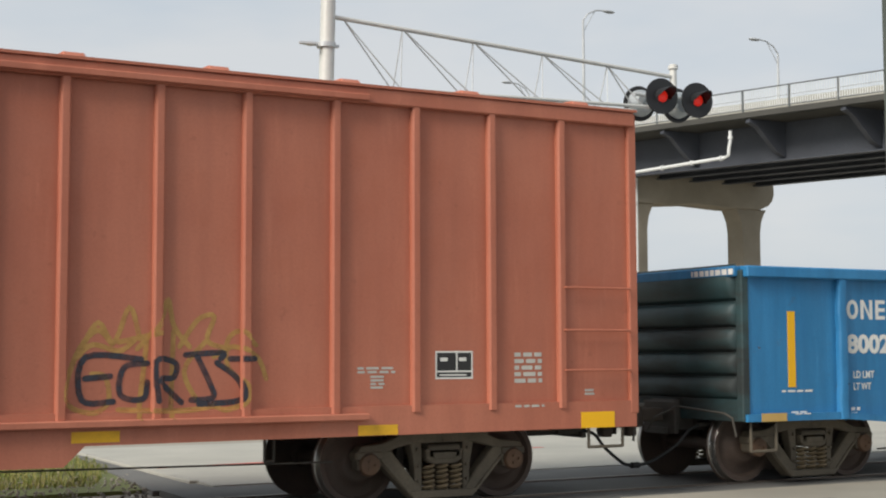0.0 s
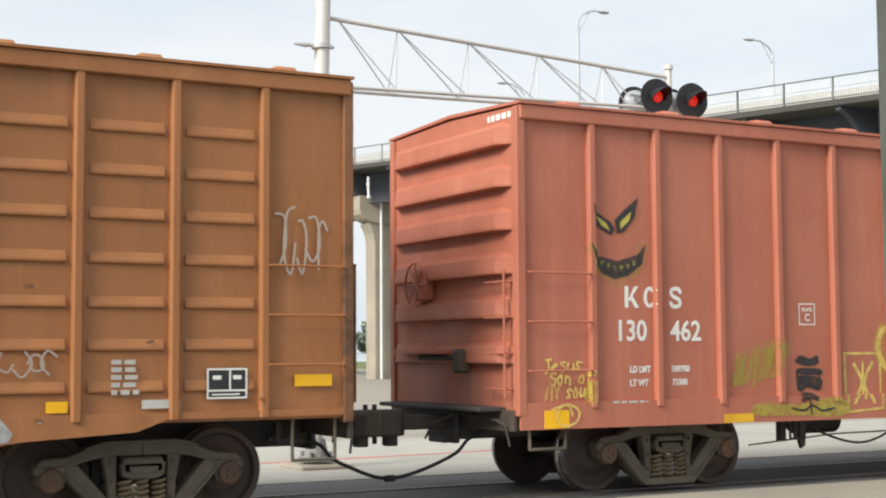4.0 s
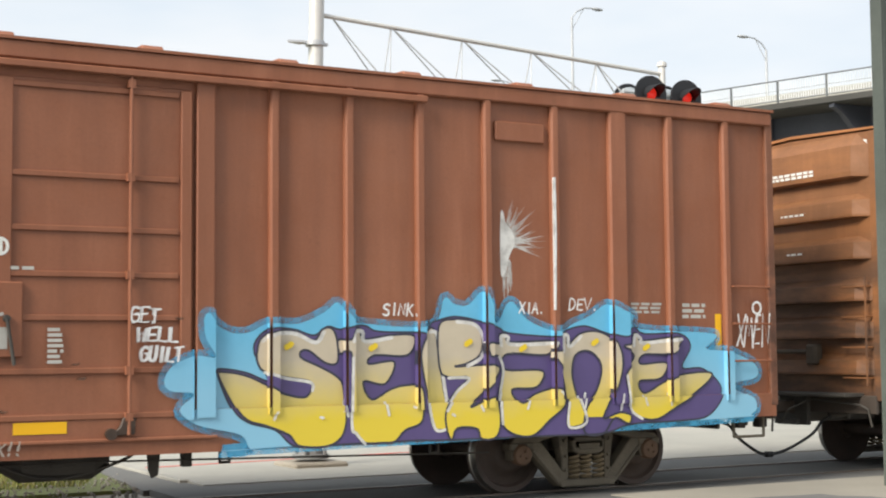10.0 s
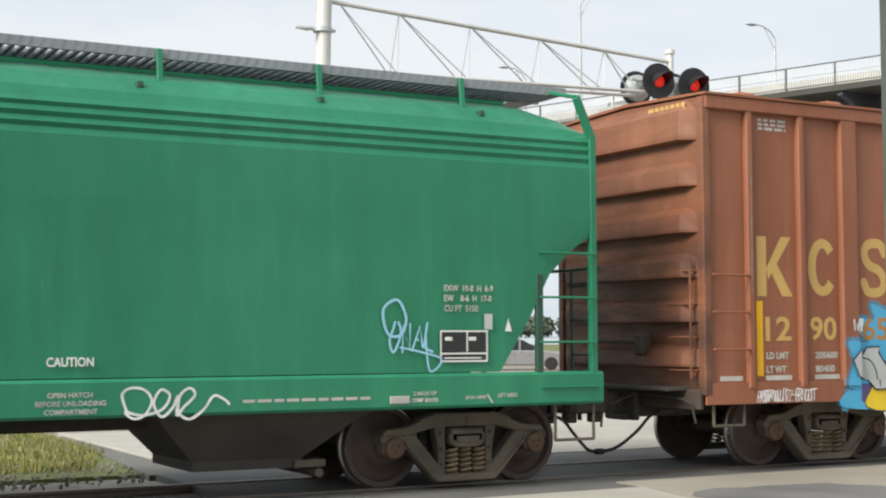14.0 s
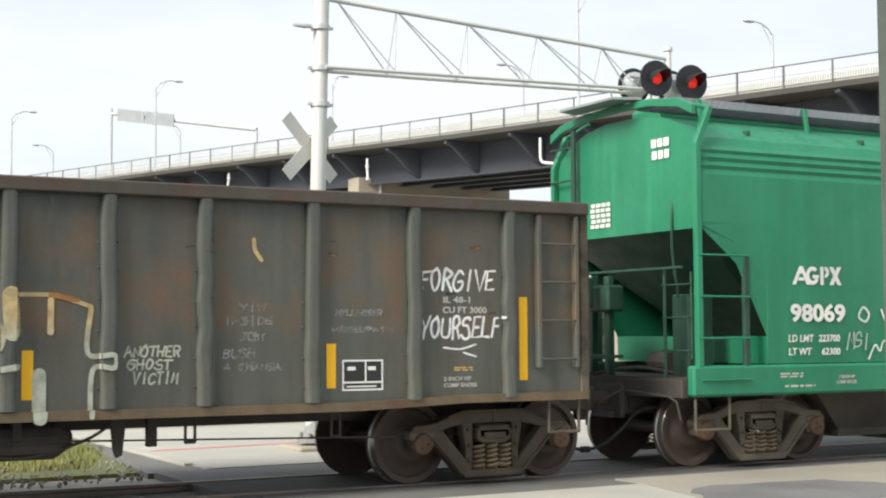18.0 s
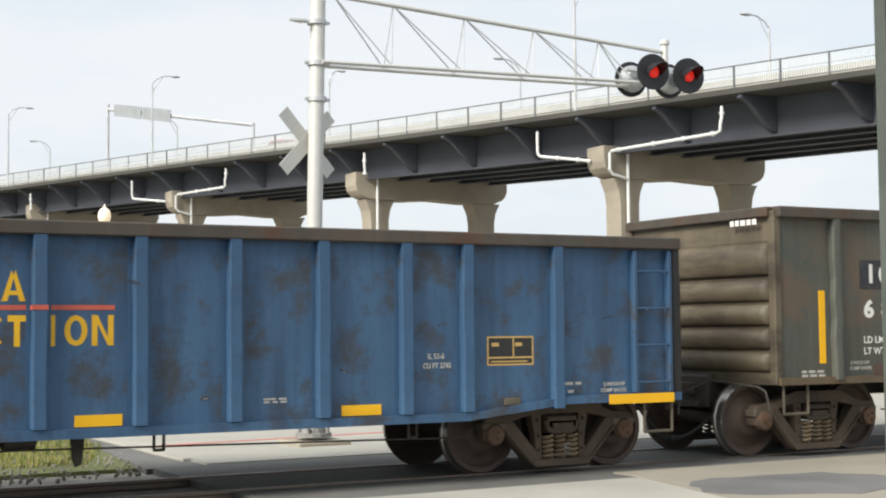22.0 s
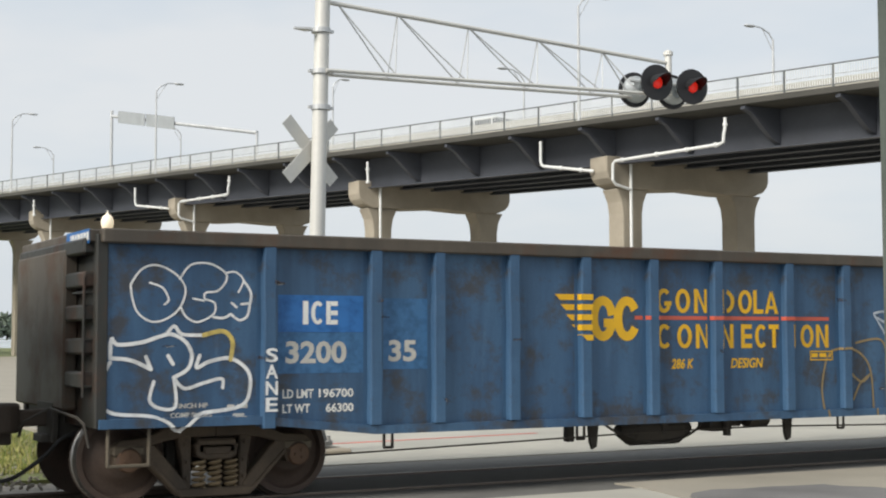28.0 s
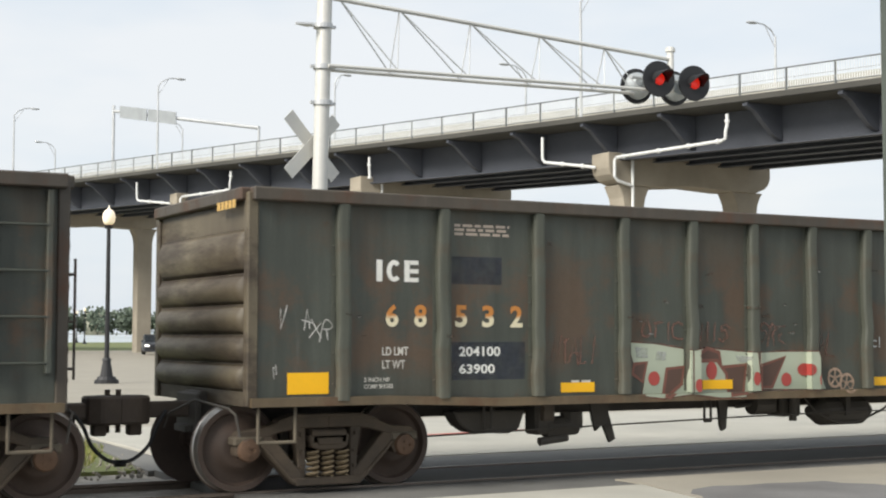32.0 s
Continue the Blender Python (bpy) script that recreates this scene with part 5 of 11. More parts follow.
def mark_wave(x, z, w, h, t):
    return stroke([(x + w - t * 0.4, z + h * 0.76), (x + w * 0.72, z + h - t * 0.45), (x + w * 0.3, z + h - t * 0.5), (x + t * 0.5, z + h * 0.76), (x + w * 0.3, z + h * 0.56), (x + w * 0.72, z + h * 0.44), (x + w - t * 0.5, z + h * 0.24), (x + w * 0.7, z + t * 0.5), (x + w * 0.28, z + t * 0.45), (x + t * 0.4, z + h * 0.24)], t)


def company_mark(side, places, mat, label="large painted company mark"):
    """Three plain shapes, wedge, ring and wave, at (x, z, w, h)."""
    for shape, (x, z, w, h) in zip((mark_wedge, mark_ring, mark_wave), places):
        t = w * 0.27 if shape is not mark_wave else w * 0.26
        paint(side, "company_mark", shape(x, z, w, h, t), mat, label, lift=1)


# ---- train: box cars ----
M_ROLLER = plain("greasy_roller_steel", (0.075, 0.045, 0.028), 0.6, vary=0.5, scale=12)
TRAIN = []


def car_thing(name, label, category, s_mid, group="train cars"):
    c = thing(name, label, category, (s_mid, 0, 0), group)
    TRAIN.append((c, s_mid))
    return c


def end_wall(car, x, way, z0, z1, paint_mat, ribs, width=1.5, depth=0.10, rounded=False, peak=0.0, boxy=False):
    """A corrugated end: sheet, corner posts and tapering horizontal ribs."""
    out = [(-width, z0), (width, z0), (width, z1), (0, z1 + peak), (-width, z1)] if peak else [(-width, z0), (width, z0), (width, z1), (-width, z1)]
    e = part("end_wall", prism(bmesh.new(), out, min(x, x - way * 0.04), max(x, x - way * 0.04), "x"), paint_mat, car, "corrugated steel end")
    for zc, hh in ribs:
        if boxy:
            part("end_rib", new_box(min(x - way * 0.002, x + way * 0.13), max(x - way * 0.002, x + way * 0.13), -width + 0.05, width - 0.05, zc - hh * 0.3, zc + hh * 0.3, bevel=0.02), paint_mat, e)
            continue
        bm = bmesh.new()
        sec = []
        for y, k in ((-width + 0.06, 0.3 if rounded else 0.05), (-width + (0.16 if rounded else 0.26), 1.0), (width - (0.16 if rounded else 0.26), 1.0), (width - 0.06, 0.3 if rounded else 0.05)):
            d = depth * k
            if rounded:
                pr = [(d * max(0.0, math.sin(math.pi * k / 8)) ** 0.8, zc - hh / 2 + hh * k / 8) for k in range(9)]
            else:
                pr = [(0, zc - hh * 0.5), (d, zc - hh * 0.46), (d * 1.04, zc - hh * 0.36), (d * 0.92, zc + hh * 0.22), (0, zc + hh * 0.5)]
            sec.append([(x + way * (a - 0.002), y, z) for a, z in pr])
        loop_strip(bm, sec)
        part("end_rib", bm, paint_mat, e, smooth=rounded)
    for y in (-width - 0.02, width + 0.02):
        part("corner_post", new_box(x - way * 0.08, x + way * 0.035, y - 0.06, y + 0.06, z0, z1, bevel=0.012), paint_mat, car)
    return e


def ladder(car, x0, x1, zs, y, mat, name="ladder_rung"):
    me = bmesh.new()
    pipe(me, [(0, 0.05, 0), (0, 0, 0), (x1 - x0, 0, 0), (x1 - x0, 0.05, 0)], 0.013, 6)
    me = mesh_of(name, me, mat)
    for z in zs:
        part(name, me, None, car, at=(x0, y, z))


def end_ladder(car, x, way, zs, mat, y0=-1.42, y1=-1.0):
    bm = bmesh.new()
    pipe(bm, [(0, 0, 0), (way * 0.12, 0, 0), (way * 0.12, y1 - y0, 0), (0, y1 - y0, 0)], 0.013, 6)
    me = mesh_of("end_rung", bm, mat)
    for z in zs:
        part("end_rung", me, None, car, at=(x, y0, z))
    bm = bmesh.new()
    tube(bm, (x + way * 0.12, y0, zs[0] - 0.1), (x + way * 0.12, y0, zs[-1] + 0.15), 0.014, 6)
    part("ladder_stile", bm, mat, car)


def hand_brake(car, x, way, z, mat):
    bm = bmesh.new()
    bmesh.ops.create_cone(bm, cap_ends=False, segments=20, radius1=0.27, radius2=0.27, depth=0.03, matrix=Matrix.Translation((x + way * 0.2, 0.55, z)) @ Matrix.Rotation(math.pi / 2, 4, "Y"))
    for k in range(4):
        a = k * math.pi / 4
        tube(bm, (x + way * 0.2, 0.55 + 0.27 * math.cos(a), z + 0.27 * math.sin(a)), (x + way * 0.2, 0.55 - 0.27 * math.cos(a), z - 0.27 * math.sin(a)), 0.012, 6)
    box(bm, x, x + way * 0.18, 0.42, 0.68, z - 0.2, z + 0.2, bevel=0.02)
    part("brake_wheel", bm, mat, car)
    part("brake_platform", new_box(min(x, x + way * 0.3), max(x, x + way * 0.3), -0.2, 1.0, z - 0.85, z - 0.81), mat, car)


def boxcar(label, sL, sR, eave, post_s, wide_posts, paint_mat, sill, bogies, gap_posts=(), ribs_z=(), end_ribs=(), rounded=False, roof_step=1.35, seed=0, truck=M_TRUCK, end_paint=None):
    o = (sL + sR) / 2
    car = car_thing("boxcar", label, "boxcar", o)
    half = (sR - sL) / 2
    sheet = -1.53
    posts = [(s - 0.055, s + 0.055) for s in post_s] + list(wide_posts)
    side = Side(car, o, sheet, [(a + 0.015, b - 0.015) for a, b in posts])
    side.layers.append((sL, sR, 0.3, 1.10, -1.575))
    part("body", new_box(-half + 0.05, half - 0.05, -1.53, 1.53, 1.0, eave - 0.02), paint_mat, car)
    for y0, y1 in ((-1.575, -1.531), (1.531, 1.575)):
        prof = [(s - o, z) for s, z in sill]
        part("side_sill", prism(bmesh.new(), [(-half, 1.10), *prof, (half, 1.10)], y0, y1, "y"), paint_mat, car)
    for y0, y1 in ((-1.61, -1.531), (1.531, 1.61)):
        part("eave_rail", new_box(-half, half, y0, y1, eave - 0.17, eave, bevel=0.015), paint_mat, car)
    part("underframe", new_box(-half + 0.3, half - 0.3, -0.35, 0.35, 0.72, 1.0), M_DARK_STEEL, car)
    me = {}
    for a, b in posts:
        w = round(b - a, 3)
        for sy in (-1, 1):
            if (w, sy) not in me:
                bm = bmesh.new()
                prism(bm, [(-w / 2, sy * 1.53), (-w / 2 + 0.004, sy * 1.575), (-w / 2 + 0.022, sy * 1.60), (w / 2 - 0.022, sy * 1.60), (w / 2 - 0.004, sy * 1.575), (w / 2, sy * 1.53)], 1.03, eave - 0.16, "z", 0.002)
                me[w, sy] = mesh_of("side_post", bm, paint_mat)
            part("side_post", me[w, sy], None, car, at=((a + b) / 2 - o, 0, 0))
    # beads pressed into the panels between posts
    if ribs_z:
        edges = sorted(posts)
        for (a0, a1), (b0, b1) in zip(edges, edges[1:]):
            w = b0 - a1
            if w < 0.3 or any(g0 < (a1 + b0) / 2 < g1 for g0, g1 in gap_posts):
                continue
            key = ("rib", round(w, 2))
            if key not in me:
                bm = bmesh.new()
                prism(bm, [(-1.531, -0.075), (-1.556, -0.055), (-1.556, -0.03), (-1.531, 0.055)], -w / 2 + 0.05, w / 2 - 0.05, "x", 0.004)
                me[key] = mesh_of("panel_rib", bm, paint_mat)
            for z in ribs_z:
                part("panel_rib", me[key], None, car, at=((a1 + b0) / 2 - o, 0, z))
    # roof with raised seams
    bm = bmesh.new()
    prism(bm, [(-1.63, eave), (0, eave + 0.06), (1.63, eave), (1.63, eave + 0.03), (0, eave + 0.10), (-1.63, eave + 0.03)], -half - 0.02, half + 0.02, "x")
    part("roof", bm, paint_mat, car, "shallow pitched steel roof")
    bm = bmesh.new()
    prism(bm, [(-1.60, eave + 0.03), (0, eave + 0.10), (1.60, eave + 0.03), (1.53, eave + 0.085), (0, eave + 0.16), (-1.53, eave + 0.085)], -0.11, 0.11, "x", 0.012)
    seam = mesh_of("roof_seam", bm, paint_mat)
    n = int(2 * half / roof_step)
    for i in range(n):
        part("roof_seam", seam, None, car, at=(-half + (i + 0.5) * 2 * half / n, 0, 0))
    for x, way in ((-half, -1), (half, 1)):
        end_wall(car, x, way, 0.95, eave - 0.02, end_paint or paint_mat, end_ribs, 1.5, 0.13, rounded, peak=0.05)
        coupler(car, x, way, 0.92)
        end_ladder(car, x, way, (1.25, 1.65, 2.05, 2.45), end_paint or paint_mat)
        part("end_platform", new_box(min(x, x + way * 0.36), max(x, x + way * 0.36), -1.25, 1.25, 1.0, 1.05, bevel=0.01), M_DARK_STEEL, car, "dark steel crossover step")
        bm = bmesh.new()
        box(bm, x + way * 0.04, x + way * 0.20, -0.56, -0.36, 1.42, 1.70, bevel=0.03)
        tube(bm, (x + way * 0.15, -0.36, 1.6), (x + way * 0.15, 0.55, 1.6), 0.03, 8)
        part("brake_housing", bm, M_TRUCK_RUST, car, "grimy hand brake housing")
        part("end_sill", new_box(min(x, x + way * 0.06), max(x, x + way * 0.06), -1.5, 1.5, 0.78, 1.02, bevel=0.01), M_COUPLER, car)
        bm = bmesh.new()
        pipe(bm, [(x - way * 0.15, -1.5, 1.0), (x - way * 0.15, -1.5, 0.58), (x - way * 0.62, -1.5, 0.58), (x - way * 0.62, -1.5, 1.0)], 0.018, 6)
        part("stirrup_step", bm, M_TRUCK, car)
    for s in bogies:
        bogie(car, s - o, truck)
    rods_and_tank(car, bogies[0] - o + 1.3, bogies[1] - o - 1.3, {1: -3.2, 3: 0.1}.get(seed, 0.6), 0.74 if seed == 2 else 0.60, seed, -1 if seed == 1 else 1)
    return car, side, o


def plug_door(side, paint_mat, d0, d1, z0, z1, bar_z, rod_s, mid_s):
    """A plug door with stiles, cross bars, two lock rods, a lever box and the upper and lower tracks."""
    car, o = side.car, side.o
    side.layers += [(d0, d1, z0, z1, -1.589), (d0 - 0.16, d0 - 0.03, 1.02, z1, -1.562), (d1 + 0.03, d1 + 0.22, 1.02, z1, -1.60)]
    door = part("door", new_box(d0 - o, d1 - o, -1.565, -1.531, z0, z1, bevel=0.01), paint_mat, car, "steel plug door")
    for a, b in ((d0 + 0.02, d0 + 0.13), (d1 - 0.13, d1 - 0.02)):
        part("door_stile", new_box(a - o, b - o, -1.60, -1.566, z0 + 0.02, z1 - 0.02, bevel=0.008), paint_mat, door)
    for z in (*bar_z, z1 - 0.07, z0 + 0.06):
        part("door_bar", new_box(d0 + 0.15 - o, d1 - 0.15 - o, -1.588, -1.566, z - 0.028, z + 0.028, bevel=0.007), paint_mat, door)
    part("centre_bar", new_box(mid_s - 0.09 - o, mid_s + 0.09 - o, -1.594, -1.566, 2.25, z1 - 0.02, bevel=0.006), paint_mat, door)
    for s in rod_s:
        bm = bmesh.new()
        tube(bm, (s - o, -1.625, z0 - 0.12), (s - o, -1.625, z1 + 0.12), 0.018, 8)
        for z in (z1, bar_z[0], bar_z[2], bar_z[4], z0 + 0.05):
            box(bm, s - o - 0.035, s - o + 0.035, -1.64, -1.58, z - 0.04, z + 0.04)
        part("lock_rod", bm, paint_mat, door)
    part("lever_box", new_box(mid_s - 0.2 - o, mid_s + 0.2 - o, -1.61, -1.566, 1.62, 2.32, bevel=0.012), paint_mat, door)
    bm = bmesh.new()
    tube(bm, (mid_s + 0.05 - o, -1.64, 1.98), (mid_s + 0.12 - o, -1.64, 1.55), 0.018, 8)
    tube(bm, (mid_s + 0.05 - o, -1.60, 1.98), (mid_s + 0.05 - o, -1.65, 1.98), 0.035, 8)
    part("lever", bm, M_DARK_STEEL, door)
    for s in rod_s:
        bm = bmesh.new()
        prism(bm, [(s - o - 0.20, z0 - 0.13), (s - o + 0.06, z0 - 0.12), (s - o + 0.07, z0 + 0.04), (s - o - 0.05, z0 + 0.05), (s - o - 0.09, z0 - 0.05)], -1.625, -1.58, "y", 0.01)
        tube(bm, (s - o - 0.17, -1.64, z0 - 0.11), (s - o - 0.17, -1.58, z0 - 0.11), 0.055, 12)
        tube(bm, (s - o + 0.02, -1.635, z0 - 0.02), (s - o + 0.02, -1.59, z0 - 0.02), 0.04, 10)
        part("roller_crank", bm, M_ROLLER, door, "greasy dark door roller")
    for z in (z1 - 0.25, bar_z[1] + 0.1, bar_z[2] - 0.1, bar_z[4]):
        bm = bmesh.new()
        box(bm, d0 - o - 0.10, d0 - o + 0.03, -1.605, -1.566, z - 0.03, z + 0.03, bevel=0.008)
        tube(bm, (d0 - o - 0.03, -1.60, z - 0.07), (d0 - o - 0.03, -1.60, z + 0.07), 0.018, 8)
        part("door_hinge", bm, paint_mat, door)
    part("upper_track", new_box(d0 - 0.35 - o, d1 + 2.6 - o, -1.66, -1.60, z1 + 0.07, z1 + 0.14, bevel=0.01), paint_mat, car)
    part("lower_track", new_box(d0 - 0.1 - o, d1 + 0.25 - o, -1.612, -1.576, z0 - 0.185, z0 - 0.15, bevel=0.008), paint_mat, car)
    part("door_post", new_box(d0 - 0.16 - o, d0 - 0.03 - o, -1.562, -1.532, 1.02, z1 + 0.1, bevel=0.01), paint_mat, car)
    part("door_post", new_box(d1 + 0.03 - o, d1 + 0.22 - o, -1.60, -1.532, 1.02, z1 + 0.1, bevel=0.01), paint_mat, car)
    return door


RIBS_END = [(1.42, 0.28), (1.92, 0.31), (2.41, 0.31), (2.97, 0.32), (3.53, 0.32), (4.20, 0.60)]
RIBS_OXIDE = [(1.42, 0.28), (1.98, 0.31), (2.52, 0.31), (3.07, 0.32), (3.64, 0.32), (4.30, 0.52)]

# first box car: salmon red with a corrugated sliding door
C1 = (-27.68, -8.86)
c1, s1, o1 = boxcar("salmon red boxcar with sliding door and chalky graffiti", *C1, 4.44,
                    [-26.70, -25.77, -24.83, -23.90, -22.97, -22.02, -21.05, -15.45, -14.53, -13.62, -12.65, -11.72, -10.78, -9.87], [(-20.42, -20.28), (-16.22, -16.10)], P_RED,
                    [(C1[0], 0.80), (-21.30, 0.79), (-21.15, 0.60), (-15.42, 0.60), (-15.22, 0.79), (C1[1], 0.80)], (-25.30, -11.15),
                    end_ribs=[(1.66, 0.26), (2.18, 0.27), (2.67, 0.27), (3.17, 0.28), (3.66, 0.28), (4.14, 0.28)], seed=1)
s1.layers.append((-20.12, -16.25, 1.03, 4.26, -1.646))
door = part("door", new_box(-20.12 - o1, -16.25 - o1, -1.60, -1.531, 1.02, 4.26, bevel=0.012), P_RED, c1, "corrugated sliding door")
bm = bmesh.new()
prism(bm, [(-1.602, -0.050), (-1.640, -0.045), (-1.645, -0.02), (-1.612, 0.06), (-1.602, 0.065)], -19.60 - o1, -16.75 - o1, "x", 0.006)
ridge = mesh_of("door_ridge", bm, P_RED)
for i, z in enumerate([1.22 + 0.155 * k for k in range(19)]):
    if i != 12:
        part("door_ridge", ridge, None, door, at=(0, 0, z))
for a, b in ((-20.10, -19.66), (-16.70, -16.27)):
    part("door_panel", new_box(a - o1, b - o1, -1.612, -1.601, 1.05, 4.24, bevel=0.004), P_RED, door)
bm = bmesh.new()
tube(bm, (-20.09 - o1, -1.63, 1.0), (-20.09 - o1, -1.63, 4.3), 0.018, 8)
part("door_rod", bm, P_RED, door)
for z in (2.95, 1.72):
    part("door_latch", new_box(-20.32 - o1, -19.95 - o1, -1.66, -1.603, z - 0.035, z + 0.035, bevel=0.01), P_RED, door)
    part("latch_keeper", new_box(-20.36 - o1, -20.26 - o1, -1.67, -1.603, z - 0.1, z + 0.1, bevel=0.01), P_RED, door)
part("door_handle", new_box(-18.30 - o1, -18.20 - o1, -1.66, -1.61, 3.75, 4.02, bevel=0.012), P_RED, door)
part("upper_track", new_box(-20.3 - o1, -12.3 - o1, -1.66, -1.60, 4.29, 4.36, bevel=0.01), P_RED, c1)
part("lower_track", new_box(-20.3 - o1, -12.3 - o1, -1.66, -1.576, 0.96, 1.03, bevel=0.01), P_RED, c1)
ladder(c1, -9.85 - o1, -8.97 - o1, (1.45, 1.9, 2.38), -1.62, P_RED)
ladder(c1, C1[0] + 0.1 - o1, -26.75 - o1, (1.45, 2.0, 2.55), -1.62, P_RED)
hand_brake(c1, C1[0] - o1, -1, 2.5, P_RED)

s1.layers.append((-20.3, -12.3, 0.96, 1.03, -1.661))

# second box car: orange brown with beaded panels and a plug door
C2 = (-48.22, -29.75)
c2, s2, o2 = boxcar("orange brown boxcar with ribbed panels and plug door", *C2, 4.52,
                    [-47.12, -46.15, -45.20, -44.24, -43.27, -42.30, -41.35, -36.42, -35.47, -34.50, -33.55, -32.58, -31.63, -30.70], [(-40.92, -40.80)], P_BROWN,
                    [(C2[0], 1.03), (-46.45, 1.03), (-46.15, 0.92), (-45.0, 0.86), (-43.7, 0.69), (-34.2, 0.69), (-33.1, 0.86), (-32.0, 0.92), (-31.7, 1.03), (C2[1], 1.03)], (-45.74, -31.80),
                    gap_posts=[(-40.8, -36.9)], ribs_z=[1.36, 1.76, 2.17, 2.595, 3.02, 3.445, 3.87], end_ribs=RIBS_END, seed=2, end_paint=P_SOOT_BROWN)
s2.sheet = -1.557
plug_door(s2, P_BROWN, -40.62, -37.05, 1.04, 4.22, (3.34, 2.87, 2.38, 2.05, 1.43), (-39.98, -37.66), -38.85)
ladder(c2, C2[0] + 0.1 - o2, -47.18 - o2, (1.55, 2.05, 2.55), -1.62, P_BROWN)
ladder(c2, -30.66 - o2, C2[1] - 0.1 - o2, (1.55, 2.05, 2.55), -1.62, P_BROWN)
part("placard_board", new_box(-42.05 - o2, -41.55 - o2, -1.59, -1.55, 1.30, 1.72, bevel=0.01), P_BROWN, c2)
bm = bmesh.new()
prism(bm, [(-47.50 - o2, 1.12), (-47.24 - o2, 1.12), (-47.26 - o2, 0.86), (-47.37 - o2, 0.82), (-47.48 - o2, 0.86)], -1.60, -1.577, "y", 0.01)
part("jacking_pad", bm, P_BROWN, c2)
hand_brake(c2, C2[1] - o2, 1, 2.6, P_BROWN)

# third box car: dark oxide red with two large painted pieces
C3 = (-68.73, -50.05)
c3, s3, o3 = boxcar("oxide brown boxcar covered in blue and yellow graffiti", *C3, 4.58,
                    [-68.04, -67.20, -65.57, -64.72, -63.87, -63.01, -62.16, -56.68, -55.84, -55.00, -54.16, -53.27, -51.64, -50.78], [(-66.54, -66.25), (-61.50, -61.38), (-52.52, -52.27)], P_OXIDE,
                    [(C3[0], 0.84), (-65.3, 0.83), (-64.6, 0.68), (-54.2, 0.68), (-53.5, 0.80), (C3[1], 0.82)], (-66.38, -52.56),
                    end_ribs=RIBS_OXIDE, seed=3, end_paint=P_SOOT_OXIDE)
plug_door(s3, P_OXIDE, -61.15, -57.54, 1.0, 4.25, (3.34, 2.83, 2.40, 1.99, 1.49), (-60.48, -58.18), -59.38)
ladder(c3, C3[0] + 0.1 - o3, -68.1 - o3, (1.5, 1.95, 2.4), -1.62, P_OXIDE)
ladder(c3, -50.72 - o3, C3[1] - 0.1 - o3, (1.5, 1.95, 2.4), -1.62, P_OXIDE)
part("placard_board", new_box(-62.10 - o3, -61.55 - o3, -1.62, -1.605, 1.52, 1.86, bevel=0.008), plain("bare_grey_board", (0.17, 0.15, 0.12), 0.7, vary=0.3), c3, "bare grey placard board")
part("panel_box", new_box(-54.05 - o3, -53.40 - o3, -1.575, -1.531, 3.98, 4.20, bevel=0.012), P_OXIDE, c3)
hand_brake(c3, C3[1] - o3, 1, 2.7, P_OXIDE)

# ---- train: gondolas ----


